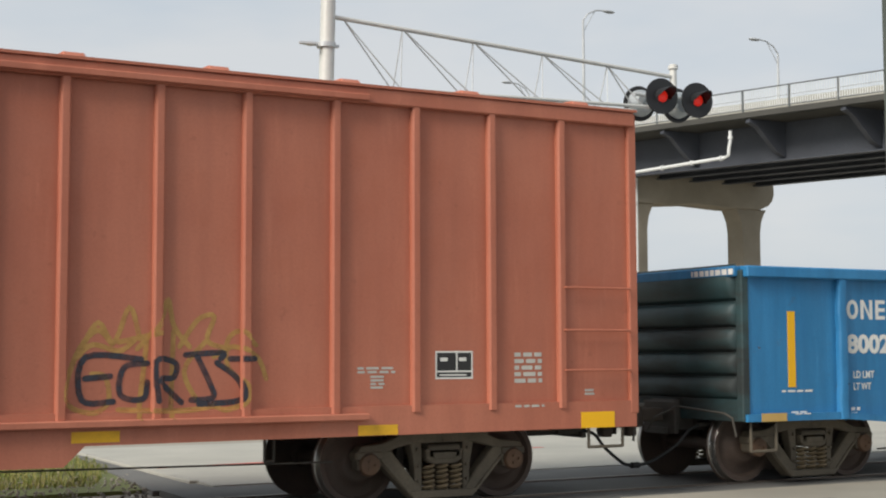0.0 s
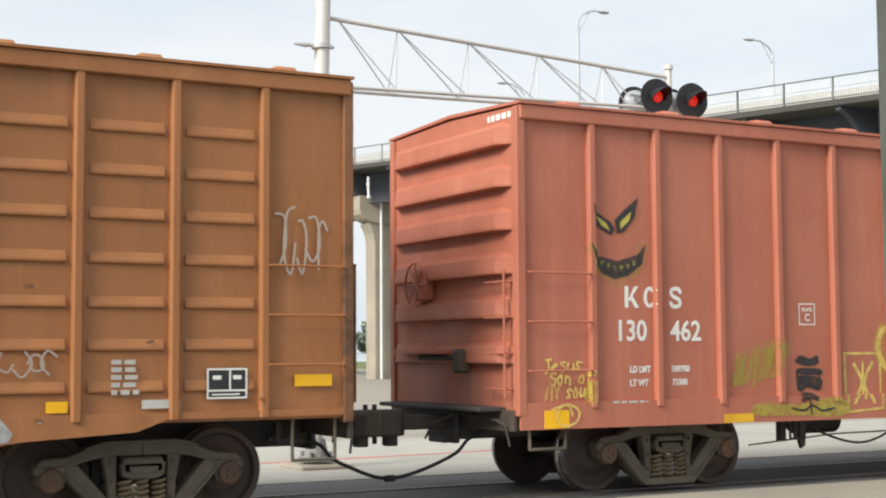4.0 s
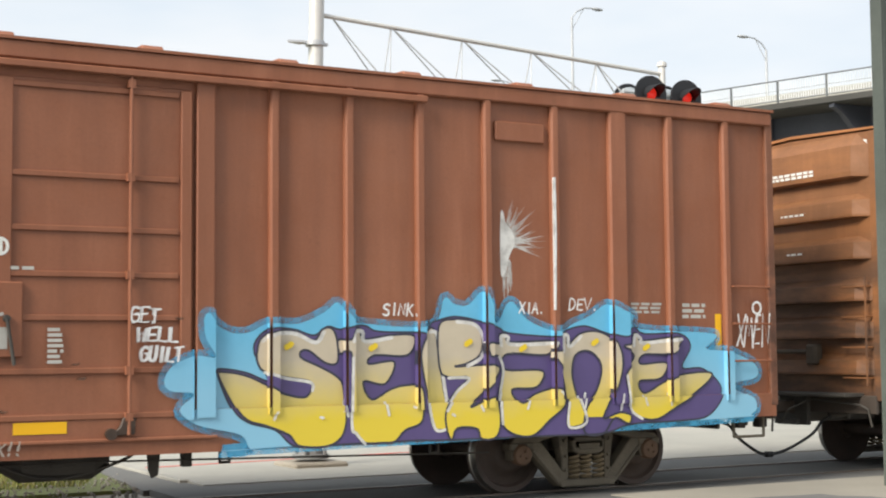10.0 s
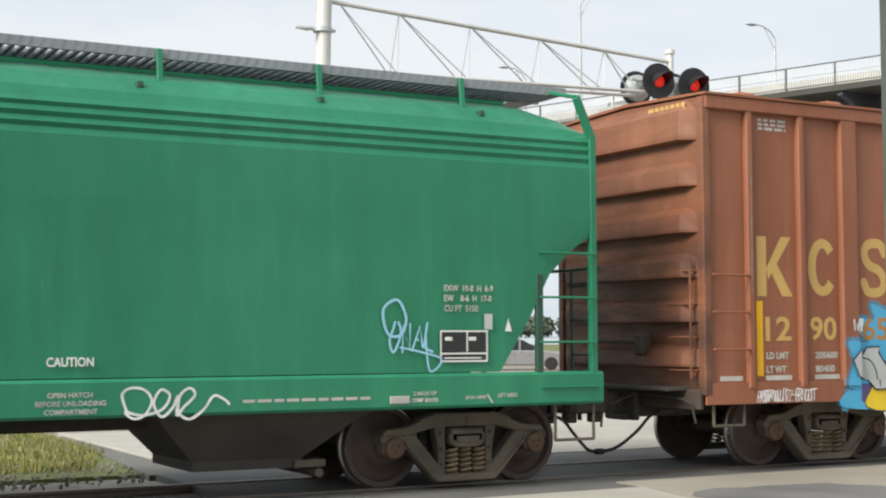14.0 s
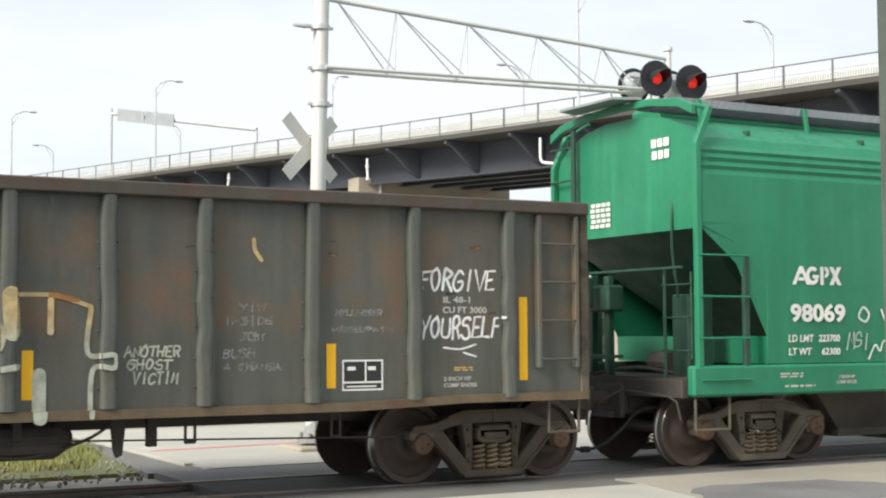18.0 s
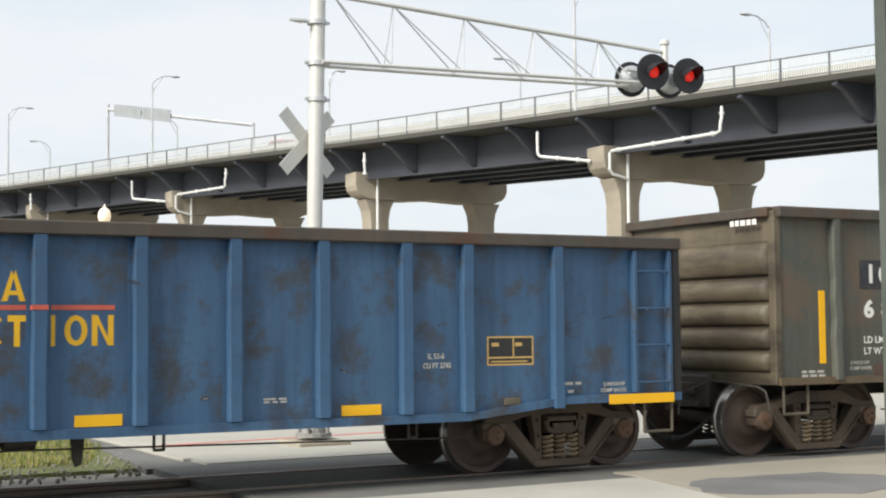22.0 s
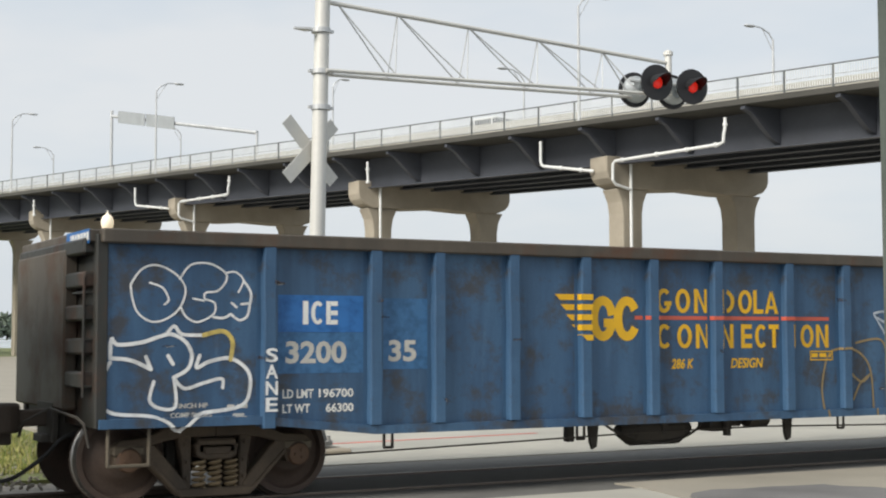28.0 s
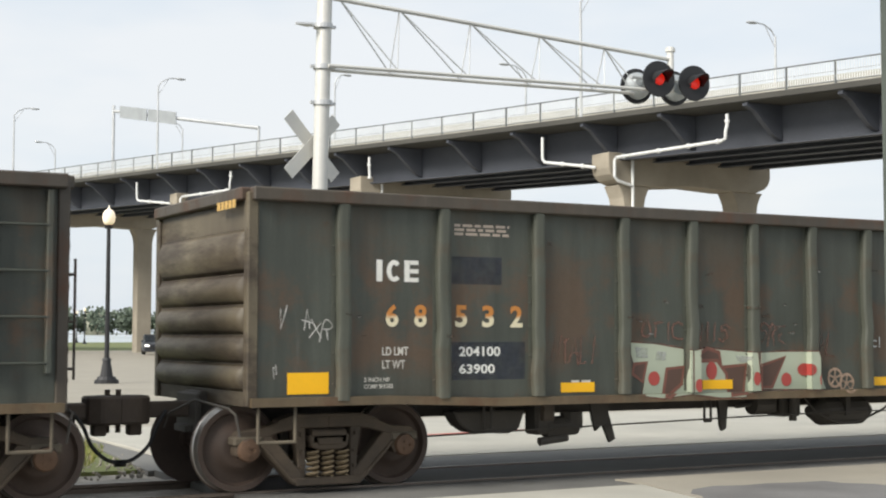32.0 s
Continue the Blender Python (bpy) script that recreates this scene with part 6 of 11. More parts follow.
def gondola(label, sL, sR, top, low, low_mid, post_s, paint_mat, bogies, rim=None, rounded=True, post_w=0.145, seed=0, truck=M_TRUCK_RUST, end_paint=None, post_paint=None):
    o = (sL + sR) / 2
    car = car_thing("gondola_car", label, "gondola car", o)
    half = (sR - sL) / 2
    posts = [(s - post_w / 2, s + post_w / 2) for s in post_s]
    side = Side(car, o, -1.505, posts, low=low_mid + 0.1)
    side.layers.append((sL, sR, 0.3, low_mid + 0.09, -1.575))
    for a in (sL, sR - 1.6):
        side.layers.append((a, a + 1.6, low, low + 0.09, -1.575))
    for sy in (-1, 1):
        y0, y1 = sorted((sy * 1.485, sy * 1.505))
        prof = [(-half, low), (-half + 1.6, low), (-half + 2.9, low_mid), (half - 2.9, low_mid), (half - 1.6, low), (half, low)]
        part("side_sheet", prism(bmesh.new(), [(-half, top - 0.05), *prof, (half, top - 0.05)], y0, y1, "y"), paint_mat, car)
        y0, y1 = sorted((sy * 1.46, sy * 1.61))
        part("top_rail", new_box(-half, half, y0, y1, top - 0.14, top, bevel=0.015), rim or paint_mat, car, "bent and rusty top rail")
        y0, y1 = sorted((sy * 1.506, sy * 1.575))
        part("bottom_rail", prism(bmesh.new(), [(-half, low + 0.09), (-half, low), (-half + 1.6, low), (-half + 2.9, low_mid), (half - 2.9, low_mid), (half - 1.6, low), (half, low), (half, low + 0.09), (half - 1.55, low + 0.09), (half - 2.85, low_mid + 0.09), (-half + 2.85, low_mid + 0.09), (-half + 1.55, low + 0.09)], y0, y1, "y"), P_RUSTRAIL if rounded and rim else paint_mat, car)
        post_form = ((-1.0, 0.0), (-0.96, 0.062), (-0.78, 0.086), (-0.40, 0.094), (0.40, 0.094), (0.78, 0.086), (0.96, 0.062), (1.0, 0.0)) if rounded else ((-1.0, 0.0), (-0.95, 0.070), (-0.86, 0.090), (-0.74, 0.094), (0.74, 0.094), (0.86, 0.090), (0.95, 0.070), (1.0, 0.0))
        made = []
        for v in range(3):
            rg = random.Random(seed * 10 + v)
            bm = bmesh.new()
            rows, n_ = [], 9
            for q in range(n_):
                z = low_mid + 0.10 + q * (top - 0.23 - low_mid) / (n_ - 1)
                dx, k = (rg.uniform(-0.014, 0.014) if rounded else rg.uniform(-0.005, 0.005)) if 0 < q < n_ - 1 else 0.0, 1.0 + (rg.uniform(-0.10, 0.05) if 0 < q < n_ - 1 else 0.0)
                h = post_w / 2
                rows.append([(dx + x * h, sy * (1.506 + y * k), z) for x, y in post_form])
            loop_strip(bm, rows)
            for e in (-1, 1):
                x = e * (post_w / 2 + 0.022)
                lo_, hi_ = sorted((sy * 1.506, sy * 1.509))
                box(bm, x - 0.022, x + 0.022, lo_, hi_, low_mid + 0.12, top - 0.15)
                if sy < 0 and rounded:
                    for q in range(7):
                        z = low_mid + 0.28 + q * (top - low_mid - 0.56) / 6 + rg.uniform(-0.03, 0.03)
                        tube(bm, (x, -1.508, z), (x, -1.520, z), 0.014, 6, 0.008)
            made.append(mesh_of("side_post", bm, post_paint or paint_mat))
        for v, (a, b) in enumerate(posts):
            part("side_post", made[v % 3], None, car, at=((a + b) / 2 - o, 0, 0))
    part("floor", new_box(-half + 0.05, half - 0.05, -1.48, 1.48, low + 0.08, low + 0.2), M_DARK_STEEL, car)
    part("underframe", new_box(-half + 0.2, half - 0.2, -0.35, 0.35, 0.70, low + 0.08), M_DARK_STEEL, car)
    n = 5
    step = (top - low - 0.3) / n
    for x, way in ((-half, -1), (half, 1)):
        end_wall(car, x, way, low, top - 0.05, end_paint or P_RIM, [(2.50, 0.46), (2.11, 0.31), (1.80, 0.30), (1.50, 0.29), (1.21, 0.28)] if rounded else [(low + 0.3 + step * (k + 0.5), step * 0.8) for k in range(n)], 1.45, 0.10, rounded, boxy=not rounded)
        if not rounded:
            part("end_plate", new_box(min(x, x + way * 0.145), max(x, x + way * 0.145), -0.72, 1.42, low + 0.15, top - 0.16, bevel=0.02), P_RIM, car, "smooth brown plate over the end ribs")
        part("end_rail", new_box(x - 0.09, x + 0.09, -1.46, 1.46, top - 0.13, top, bevel=0.015), rim or paint_mat, car)
        coupler(car, x, way, 0.78)
        rungs = [low + (0.46 if rounded else 0.22) + 0.43 * q for q in range(5) if low + (0.46 if rounded else 0.22) + 0.43 * q < top - 0.3]
        if way > 0:
            ladder(car, x - 0.66, x - 0.16, rungs, -1.58, paint_mat)
        if way > 0 or not rounded:
            end_ladder(car, x, way, (low + 0.4, low + 0.85, low + 1.3), end_paint or P_RIM, -1.4, -1.0)
        if way > 0:
            for g in (0.66, 0.16):
                part("ladder_stile", new_box(x - g - 0.028, x - g + 0.028, -1.59, -1.506, low + (0.36 if rounded else 0.10), top - 0.16, bevel=0.008), paint_mat, car)
        bm = bmesh.new()
        pipe(bm, [(x - way * 0.1, -1.5, low), (x - way * 0.1, -1.5, low - 0.36), (x - way * 0.5, -1.5, low - 0.36), (x - way * 0.5, -1.5, low)], 0.018, 6)
        part("stirrup_step", bm, M_TRUCK, car)
    for s in bogies:
        bogie(car, s - o, truck)
    rods_and_tank(car, bogies[0] - o + 1.2, bogies[1] - o - 1.2, 0.62 if rounded else -0.4, low_mid - (0.22 if rounded else 0.12), seed, 1 if rounded else -1, -3.6 if rounded else None)
    return car, side, o


GREY_POSTS = [-101.82, -100.63, -99.42, -98.24, -97.24, -96.30, -95.34, -94.40, -93.46, -92.50, -91.35, -90.17, -88.99]
BLUE_POSTS = [-118.74, -117.55, -116.79, -115.85, -114.89, -113.93, -112.97, -111.84, -110.88, -109.92, -108.96, -108.00, -107.25, -106.08]
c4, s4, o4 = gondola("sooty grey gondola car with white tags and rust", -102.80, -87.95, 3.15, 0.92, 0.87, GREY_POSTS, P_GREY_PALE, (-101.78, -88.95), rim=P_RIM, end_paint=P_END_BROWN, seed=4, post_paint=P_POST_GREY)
c5, s5, o5 = gondola("worn blue gondola car with yellow lettering and white diamond", -120.47, -104.35, 2.71, 0.80, 0.66, BLUE_POSTS, P_BLUE, (-118.95, -105.76), rim=P_RIM, rounded=False, end_paint=P_END_BLACKISH, seed=5, post_paint=P_POST_BLUE)
c6, s6, o6 = gondola("worn blue gondola car with white outlined tags", -137.98, -121.92, 2.71, 0.80, 0.66, [p - 17.53 for p in BLUE_POSTS], P_BLUE, (-136.66, -123.40), rim=P_RIM, rounded=False, end_paint=P_END_BLACKISH, seed=6, post_paint=P_POST_BLUE)
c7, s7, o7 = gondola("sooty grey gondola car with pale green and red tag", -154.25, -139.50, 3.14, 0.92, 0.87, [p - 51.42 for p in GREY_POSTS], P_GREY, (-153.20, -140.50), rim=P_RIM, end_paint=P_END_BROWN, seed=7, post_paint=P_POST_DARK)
c8, s8, o8 = gondola("dark grey gondola car at the tail", -170.9, -156.1, 3.16, 0.92, 0.87, [p - 68.1 for p in GREY_POSTS], P_GREY, (-169.9, -157.06), rim=P_RIM, seed=8)
c0, s0, o0 = gondola("bright blue gondola car with white lettering", -7.20, 8.9, 2.70, 0.80, 0.70, [-5.62 + 1.12 * k for k in range(13)], P_SKYBLUE, (-5.75, 7.4), rounded=True, truck=M_TRUCK, end_paint=P_END_SHADED, seed=9)

# ---- train: covered hopper ----
HL, HR = -86.47, -70.23
oh = (HL + HR) / 2
ch = car_thing("hopper_car", "green covered hopper car with white lettering", "hopper car", oh)
sh = Side(ch, oh, -1.588, [])
sh.layers.append((HL, HR, 0.8, 1.27, -1.60))


def hx(s):
    return s - oh


def hop_section(s, z_lo, k=1.0):
    """Half-round body section at a place along the car: bulged sides, curved shoulders, flat crown."""
    pts = [(1.56, z_lo), (1.578, z_lo + (3.0 - z_lo) * 0.5), (1.585, 3.0), (1.575, 3.58), (1.548, 3.645), (1.570, 3.69), (1.542, 3.745), (1.564, 3.79), (1.536, 3.845), (1.555, 3.885), (1.51, 3.94), (1.45, 4.05), (1.22, 4.22), (0.85, 4.36), (0.40, 4.43)]
    pts = [(y, min(z, 3.94) + max(0.0, z - 3.94) * k) for y, z in pts]
    full = [(-y, z) for y, z in pts] + [(y, z) for y, z in pts[::-1]]
    return [(hx(s), y, z) for y, z in full]


bm = bmesh.new()
loop_strip(bm, [hop_section(-86.29, 2.93), hop_section(-85.75, 2.50), hop_section(-85.29, 1.62), hop_section(-85.28, 1.28), hop_section(-82.0, 1.28), hop_section(-78.3, 1.28), hop_section(-74.5, 1.28), hop_section(-71.60, 1.28), hop_section(-71.2, 1.9), hop_section(-70.95, 2.36, 0.97), hop_section(-70.62, 2.66, 0.80), hop_section(-70.34, 2.83, 0.45)])
bm.normal_update()
bmesh.ops.delete(bm, geom=[f for f in bm.faces if abs(f.calc_center_median().y) < 0.3 and f.calc_center_median().z < 2.9 and abs(f.normal.y) < 0.5 and abs(f.normal.x) < 0.999], context="FACES")
skin = part("hopper_body", bm, P_GREEN, ch, "smooth bulged green hopper body")
skin.modifiers.new("thickness", "SOLIDIFY").thickness = 0.012
# far sill in the shade-darkened green, near sill in the plain one
for y0, y1 in ((-1.60, -1.46), (1.46, 1.60)):
    part("side_sill", new_box(-8.12, 8.12, y0, y1, 0.90, 1.27, bevel=0.03), P_GREEN if y0 < 0 else P_GREEN_SHADED, ch)
part("centre_sill", new_box(-8.1, 8.1, -0.3, 0.3, 0.70, 1.0), M_DARK_STEEL, ch)
for (a, b), (c, d), zb in (((-84.2, -81.6), (-83.45, -82.2), 0.28), ((-79.6, -76.96), (-79.25, -77.82), 0.24), ((-75.42, -72.9), (-74.87, -73.65), 0.28)):
    bm = bmesh.new()
    loop_strip(bm, [[(hx(a), -1.2, 0.95), (hx(b), -1.2, 0.95), (hx(b), 0.7, 0.95), (hx(a), 0.7, 0.95)], [(hx(c), -0.85, zb + 0.1), (hx(d), -0.85, zb + 0.1), (hx(d), 0.5, zb + 0.1), (hx(c), 0.5, zb + 0.1)], [(hx(c), -0.85, zb), (hx(d), -0.85, zb), (hx(d), 0.5, zb), (hx(c), 0.5, zb)]])
    part("discharge_hopper", bm, M_DARK_STEEL, ch, "grimy dark discharge bay")
    bm = bmesh.new()
    box(bm, hx(d) - 0.1, hx(d) + 0.25, -0.9, 0.55, zb + 0.0, zb + 0.08)
    tube(bm, (hx(d) + 0.16, -0.95, zb - 0.06), (hx(d) + 0.16, 0.55, zb - 0.06), 0.05, 8)
    part("gate", bm, M_TRUCK, ch)
# slope sheets, shear plates and end framing
for xe, way, xs in ((HL, -1, -85.3), (HR, 1, -71.6)):
    bm = bmesh.new()
    x_top, x_low = (-86.28, -83.9) if way < 0 else (-70.36, -72.85)
    mid_x, low_x = hx(x_top) * 0.45 + hx(x_low) * 0.55, hx(x_low)
    loop_strip(bm, [[(q, -w_, z), (q, w_, z), (q - way * 0.05, w_, z + 0.02), (q - way * 0.05, -w_, z + 0.02)] for q, w_, z in ((hx(x_top), 1.50, 2.95), (mid_x, 0.98, 1.98), (low_x, 0.50, 1.12))])
    for e in (-1, 1):
        loop_strip(bm, [[(hx(x_top), e * 1.50, 2.95), (hx(x_top) - way * 0.05, e * 1.50, 2.95), (hx(x_top) - way * 0.05, e * 1.48, 2.99)], [(mid_x, e * 0.98, 1.98), (low_x, e * 1.54, 2.30), (low_x, e * 1.54, 2.34)], [(low_x, e * 0.50, 1.12), (low_x - way * 0.3, e * 1.54, 1.35), (low_x - way * 0.3, e * 1.54, 1.39)]])
    part("slope_sheet", bm, P_GREEN_SHADED, ch, "slope sheet in grimy green darkened for its shade, narrowing to the bay")
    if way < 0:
        part("brake_stand", new_box(min(hx(xe) - way * 0.45, hx(xe) - way * 0.85), max(hx(xe) - way * 0.45, hx(xe) - way * 0.85), -0.95, -0.62, 1.1, 2.15, bevel=0.02), P_GREEN_SHADED, ch, "dark green bracket column")
    part("end_platform", new_box(min(hx(xe), hx(xs)), max(hx(xe), hx(xs)), -1.46, 1.46, 1.02, 1.12), M_DARK_STEEL, ch)
    part("end_sill", new_box(hx(xe) - 0.05, hx(xe) + 0.05, -1.44, 1.44, 0.88, 1.1, bevel=0.01), M_DARK_STEEL, ch)
    for y in (-1.55, 1.55):
        bm = bmesh.new()
        prism(bm, [(hx(xe) - way * 0.09, 1.25), (hx(xe) - way * 0.175, 1.25), (hx(xe) - way * 0.175, 3.92), (hx(xe) - way * 0.37, 4.38), (hx(xe) - way * 0.31, 4.43), (hx(xe) - way * 0.09, 3.95)], y - 0.04, y + 0.04, "y", 0.008)
        e = 1 if y > 0 else -1
        tube(bm, (hx(xe) - way * 0.34, y, 4.40), (hx(xe) - way * 0.34, e * 1.0, 4.53), 0.025, 6)
        part("corner_post", bm, P_GREEN, ch)
        if way < 0:
            bm = bmesh.new()
            prism(bm, [(y, 4.42), (y, 4.30), (e * 1.28, 4.42), (e * 0.7, 4.51), (0, 4.53), (0, 4.62), (e * 0.7, 4.605), (e * 1.30, 4.53)], hx(xe) - way * 0.10 - 0.035, hx(xe) - way * 0.10 + 0.035, "x", 0.008)
            part("roof_arch", bm, P_GREEN, ch)
        bm = bmesh.new()
        box(bm, hx(xe) - way * 0.86 - 0.045, hx(xe) - way * 0.86 + 0.045, y - 0.03, y + 0.03, 1.25, 2.62 if way < 0 else 2.36, bevel=0.01)
        part("inner_post", bm, P_GREEN_SHADED, ch)
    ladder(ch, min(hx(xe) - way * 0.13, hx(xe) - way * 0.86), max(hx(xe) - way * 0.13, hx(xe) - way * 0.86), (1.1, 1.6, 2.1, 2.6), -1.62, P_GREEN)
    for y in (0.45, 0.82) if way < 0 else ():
        part("end_brace", new_box(min(hx(xe) - way * 0.2, hx(xe) - way * 0.3), max(hx(xe) - way * 0.2, hx(xe) - way * 0.3), y - 0.055, y + 0.055, 1.1, 2.42, bevel=0.01), P_GREEN_SHADED, ch)
    part("ladder_stile", new_box(hx(xe) - way * 0.08 - 0.02, hx(xe) - way * 0.08 + 0.02, 0.96, 1.04, 1.1, 4.42, bevel=0.006), P_GREEN_SHADED, ch)
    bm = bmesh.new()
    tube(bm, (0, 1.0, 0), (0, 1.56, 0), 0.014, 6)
    rung = mesh_of("ladder_rung", bm, P_GREEN_SHADED)
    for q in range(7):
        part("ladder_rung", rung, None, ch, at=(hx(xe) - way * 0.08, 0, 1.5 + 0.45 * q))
    end_ladder(ch, hx(xe), -way * 0.5, (1.45, 1.85, 2.25), P_GREEN_SHADED, -1.5, -1.0)
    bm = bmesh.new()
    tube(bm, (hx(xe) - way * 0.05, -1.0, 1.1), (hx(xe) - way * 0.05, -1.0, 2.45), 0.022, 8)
    part("end_post", bm, P_GREEN_SHADED, ch)
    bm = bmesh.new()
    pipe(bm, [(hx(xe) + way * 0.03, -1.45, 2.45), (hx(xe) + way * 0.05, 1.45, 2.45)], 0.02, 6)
    part("end_rail", bm, P_GREEN_SHADED, ch)
    coupler(ch, hx(xe), way, 0.76)
    bm = bmesh.new()
    pipe(bm, [(hx(xe) - way * 0.1, -1.5, 0.92), (hx(xe) - way * 0.1, -1.5, 0.5), (hx(xe) - way * 0.62, -1.5, 0.5), (hx(xe) - way * 0.62, -1.5, 0.92)], 0.018, 6)
    part("stirrup_step", bm, M_TRUCK, ch)
# brake gear at the rear end
bm = bmesh.new()
box(bm, hx(HL) + 0.12, hx(HL) + 0.4, 0.3, 0.75, 1.95, 2.3, bevel=0.03)
part("brake_gear_box", bm, P_GREEN_SHADED, ch)
bm = bmesh.new()
tube(bm, (hx(HL) + 0.3, 0.95, 1.12), (hx(HL) + 0.3, 0.95, 2.0), 0.03, 8)
part("brake_staff", bm, P_GREEN_SHADED, ch)
bm = bmesh.new()
sweep(bm, smooth_curve([(hx(HL) + 0.2, -1.0, 3.3), (hx(HL) + 0.16, -1.02, 3.0), (hx(HL) + 0.2, -0.98, 2.6), (hx(HL) + 0.3, -0.95, 2.1)]), 0.02, 6)
part("brake_chain", bm, P_GREEN_SHADED, ch)
bm = bmesh.new()
sweep(bm, smooth_curve([(hx(HL) + 0.1, 0.6, 1.13), (hx(HL) + 0.5, 0.2, 1.22), (hx(HL) + 0.9, -0.3, 1.14), (hx(HL) + 1.2, -0.7, 1.25), (hx(HL) + 1.5, -1.2, 1.13)]), 0.025, 6)
tube(bm, (hx(HL) + 1.1, 0.2, 1.28), (hx(HL) + 1.1, 0.6, 1.28), 0.14, 12)
part("brake_pipe", bm, M_DARK_STEEL, ch)
hand_brake(ch, hx(HL), -1, 2.2, P_GREEN_SHADED)
# roof walk of grating and its brackets, hatch trough
M_GRATE = plain("grey_grating", (0.30, 0.32, 0.33), 0.6, 0.4, vary=0.2)
walkway = part("roof_walk", new_box(-8.0, 8.0, -1.02, -0.98, 4.50, 4.60), M_GRATE, ch, "grey steel grating walkway")
bm = bmesh.new()
prism(bm, [(0, 4.50), (0.035, 4.50), (0.085, 4.60), (0.05, 4.60)], -1.024, -0.42, "y")
slat = mesh_of("grating_slat", bm, M_GRATE)
for i in range(150):
    part("grating_slat", slat, None, walkway, at=(-8.0 + i * 0.1065, 0, 0.0))
part("walk_edge", new_box(-8.0, 8.0, -0.42, -0.38, 4.50, 4.60), M_GRATE, walkway)
for x, way in ((-8.0, -1), (8.0, 1)):
    bm = bmesh.new()
    prism(bm, [(x, -0.5), (x + way * 0.36, -0.35), (x + way * 0.36, 0.85), (x, 1.0)], 4.63, 4.66, "z")
    part("end_walk", bm, M_GRATE, ch, "blue grey grating landing over the end")
brk = bmesh.new()
prism(brk, [(-1.03, 4.60), (-1.07, 4.59), (-1.12, 4.22), (-1.08, 4.22)], -0.03, 0.03, "x", 0.004)
box(brk, -0.05, 0.05, -1.15, -1.08, 4.20, 4.25)
brk = mesh_of("walk_bracket", brk, P_GREEN)
for i in range(9):
    part("walk_bracket", brk, None, ch, at=(6.55 - i * 1.76, 0, 0))
lug = mesh_of("roof_lug", new_box(-0.035, 0.035, -1.36, -1.28, 4.12, 4.19, bevel=0.01), P_GREEN_SHADED)
for i in range(8):
    part("roof_lug", lug, None, ch, at=(-7.0 + i * 1.95, 0, 0))
part("hatch_trough", new_box(-7.6, 7.6, -0.3, 0.3, 4.42, 4.62, bevel=0.05), P_GREEN, ch)
for s in (-85.0, -71.78):
    bogie(ch, hx(s), M_TRUCK)

# ---- lettering and graffiti ----
SP_WHITE = spray("white_spray", (0.76, 0.76, 0.74), cover=0.94)
SP_WHITE_HAZE = spray("white_overspray", (0.64, 0.64, 0.62), cover=0.26)
SP_BLUEWHITE = spray("bluish_white_spray", (0.64, 0.69, 0.71), cover=0.82)
SP_CHALK = spray("chalky_white_spray", (0.70, 0.68, 0.64), cover=0.88)
SP_GREY = spray("silver_grey_spray", (0.46, 0.48, 0.47))
SP_FAINT = spray("faint_grey_spray", (0.40, 0.33, 0.27))
SP_YELLOW = spray("yellow_spray", (0.72, 0.55, 0.14), cover=0.74)
SP_YELLOW_THIN = spray("thin_yellow_spray", (0.62, 0.50, 0.10), cover=0.35)
SP_OLIVE_FAINT = spray("faint_olive_spray", (0.45, 0.38, 0.06), cover=0.42)
SP_OLIVE_HAZE = spray("olive_overspray", (0.45, 0.36, 0.07), cover=0.24)
SP_OLIVE_THIN = spray("thin_olive_spray", (0.45, 0.38, 0.06), cover=0.55)
SP_WHITE_THIN = spray("thin_white_spray", (0.68, 0.66, 0.62), cover=0.60)
SP_PALEWHITE = spray("pale_bluish_spray", (0.50, 0.56, 0.62), cover=0.85)
SP_TANLINE = spray("faded_tan_spray", (0.26, 0.19, 0.09))
SP_OLIVEPALE = spray("pale_yellow_spray", (0.42, 0.42, 0.26))
SP_GREYTHIN = spray("thin_grey_spray", (0.40, 0.41, 0.40), cover=0.45)
SP_OLIVE = spray("olive_yellow_spray", (0.45, 0.38, 0.06))
SP_TAN = spray("tan_spray", (0.42, 0.21, 0.05))
SP_DARK_THIN = spray("thin_navy_spray", (0.030, 0.032, 0.045), cover=0.8)
SP_TAN_THIN = spray("thin_tan_spray", (0.50, 0.29, 0.08), cover=0.70)
SP_DARK = spray("dark_navy_spray", (0.035, 0.035, 0.055))
SP_BLACK = spray("black_spray", (0.02, 0.02, 0.02), cover=0.85)
SP_RED = spray("red_spray", (0.50, 0.06, 0.045))
SP_CYAN = spray("sky_blue_spray", (0.07, 0.38, 0.62))
SP_PALEBLUE = spray("pale_blue_spray", (0.30, 0.55, 0.70))
SP_PURPLE = spray("deep_purple_spray", (0.092, 0.064, 0.185))
SP_FILL = spray("beige_to_yellow_spray", (0.54, 0.46, 0.34), (0.70, 0.53, 0.04), 0.95, 1.60)
SP_FILL2 = spray("beige_to_gold_spray", (0.55, 0.45, 0.31), (0.74, 0.53, 0.03), 1.10, 1.55)
SP_GOLD = spray("golden_yellow_spray", (0.80, 0.56, 0.02))
SP_CROWN = spray("beige_spray", (0.58, 0.47, 0.34))
SP_MINT = spray("pale_green_spray", (0.40, 0.44, 0.34), (0.30, 0.34, 0.26), 1.0, 1.3)
SP_BRIGHT = spray("bright_blue_patch", (0.018, 0.13, 0.38), cover=0.9)
SP_MID = spray("mid_blue_patch", (0.035, 0.125, 0.27), cover=0.9)
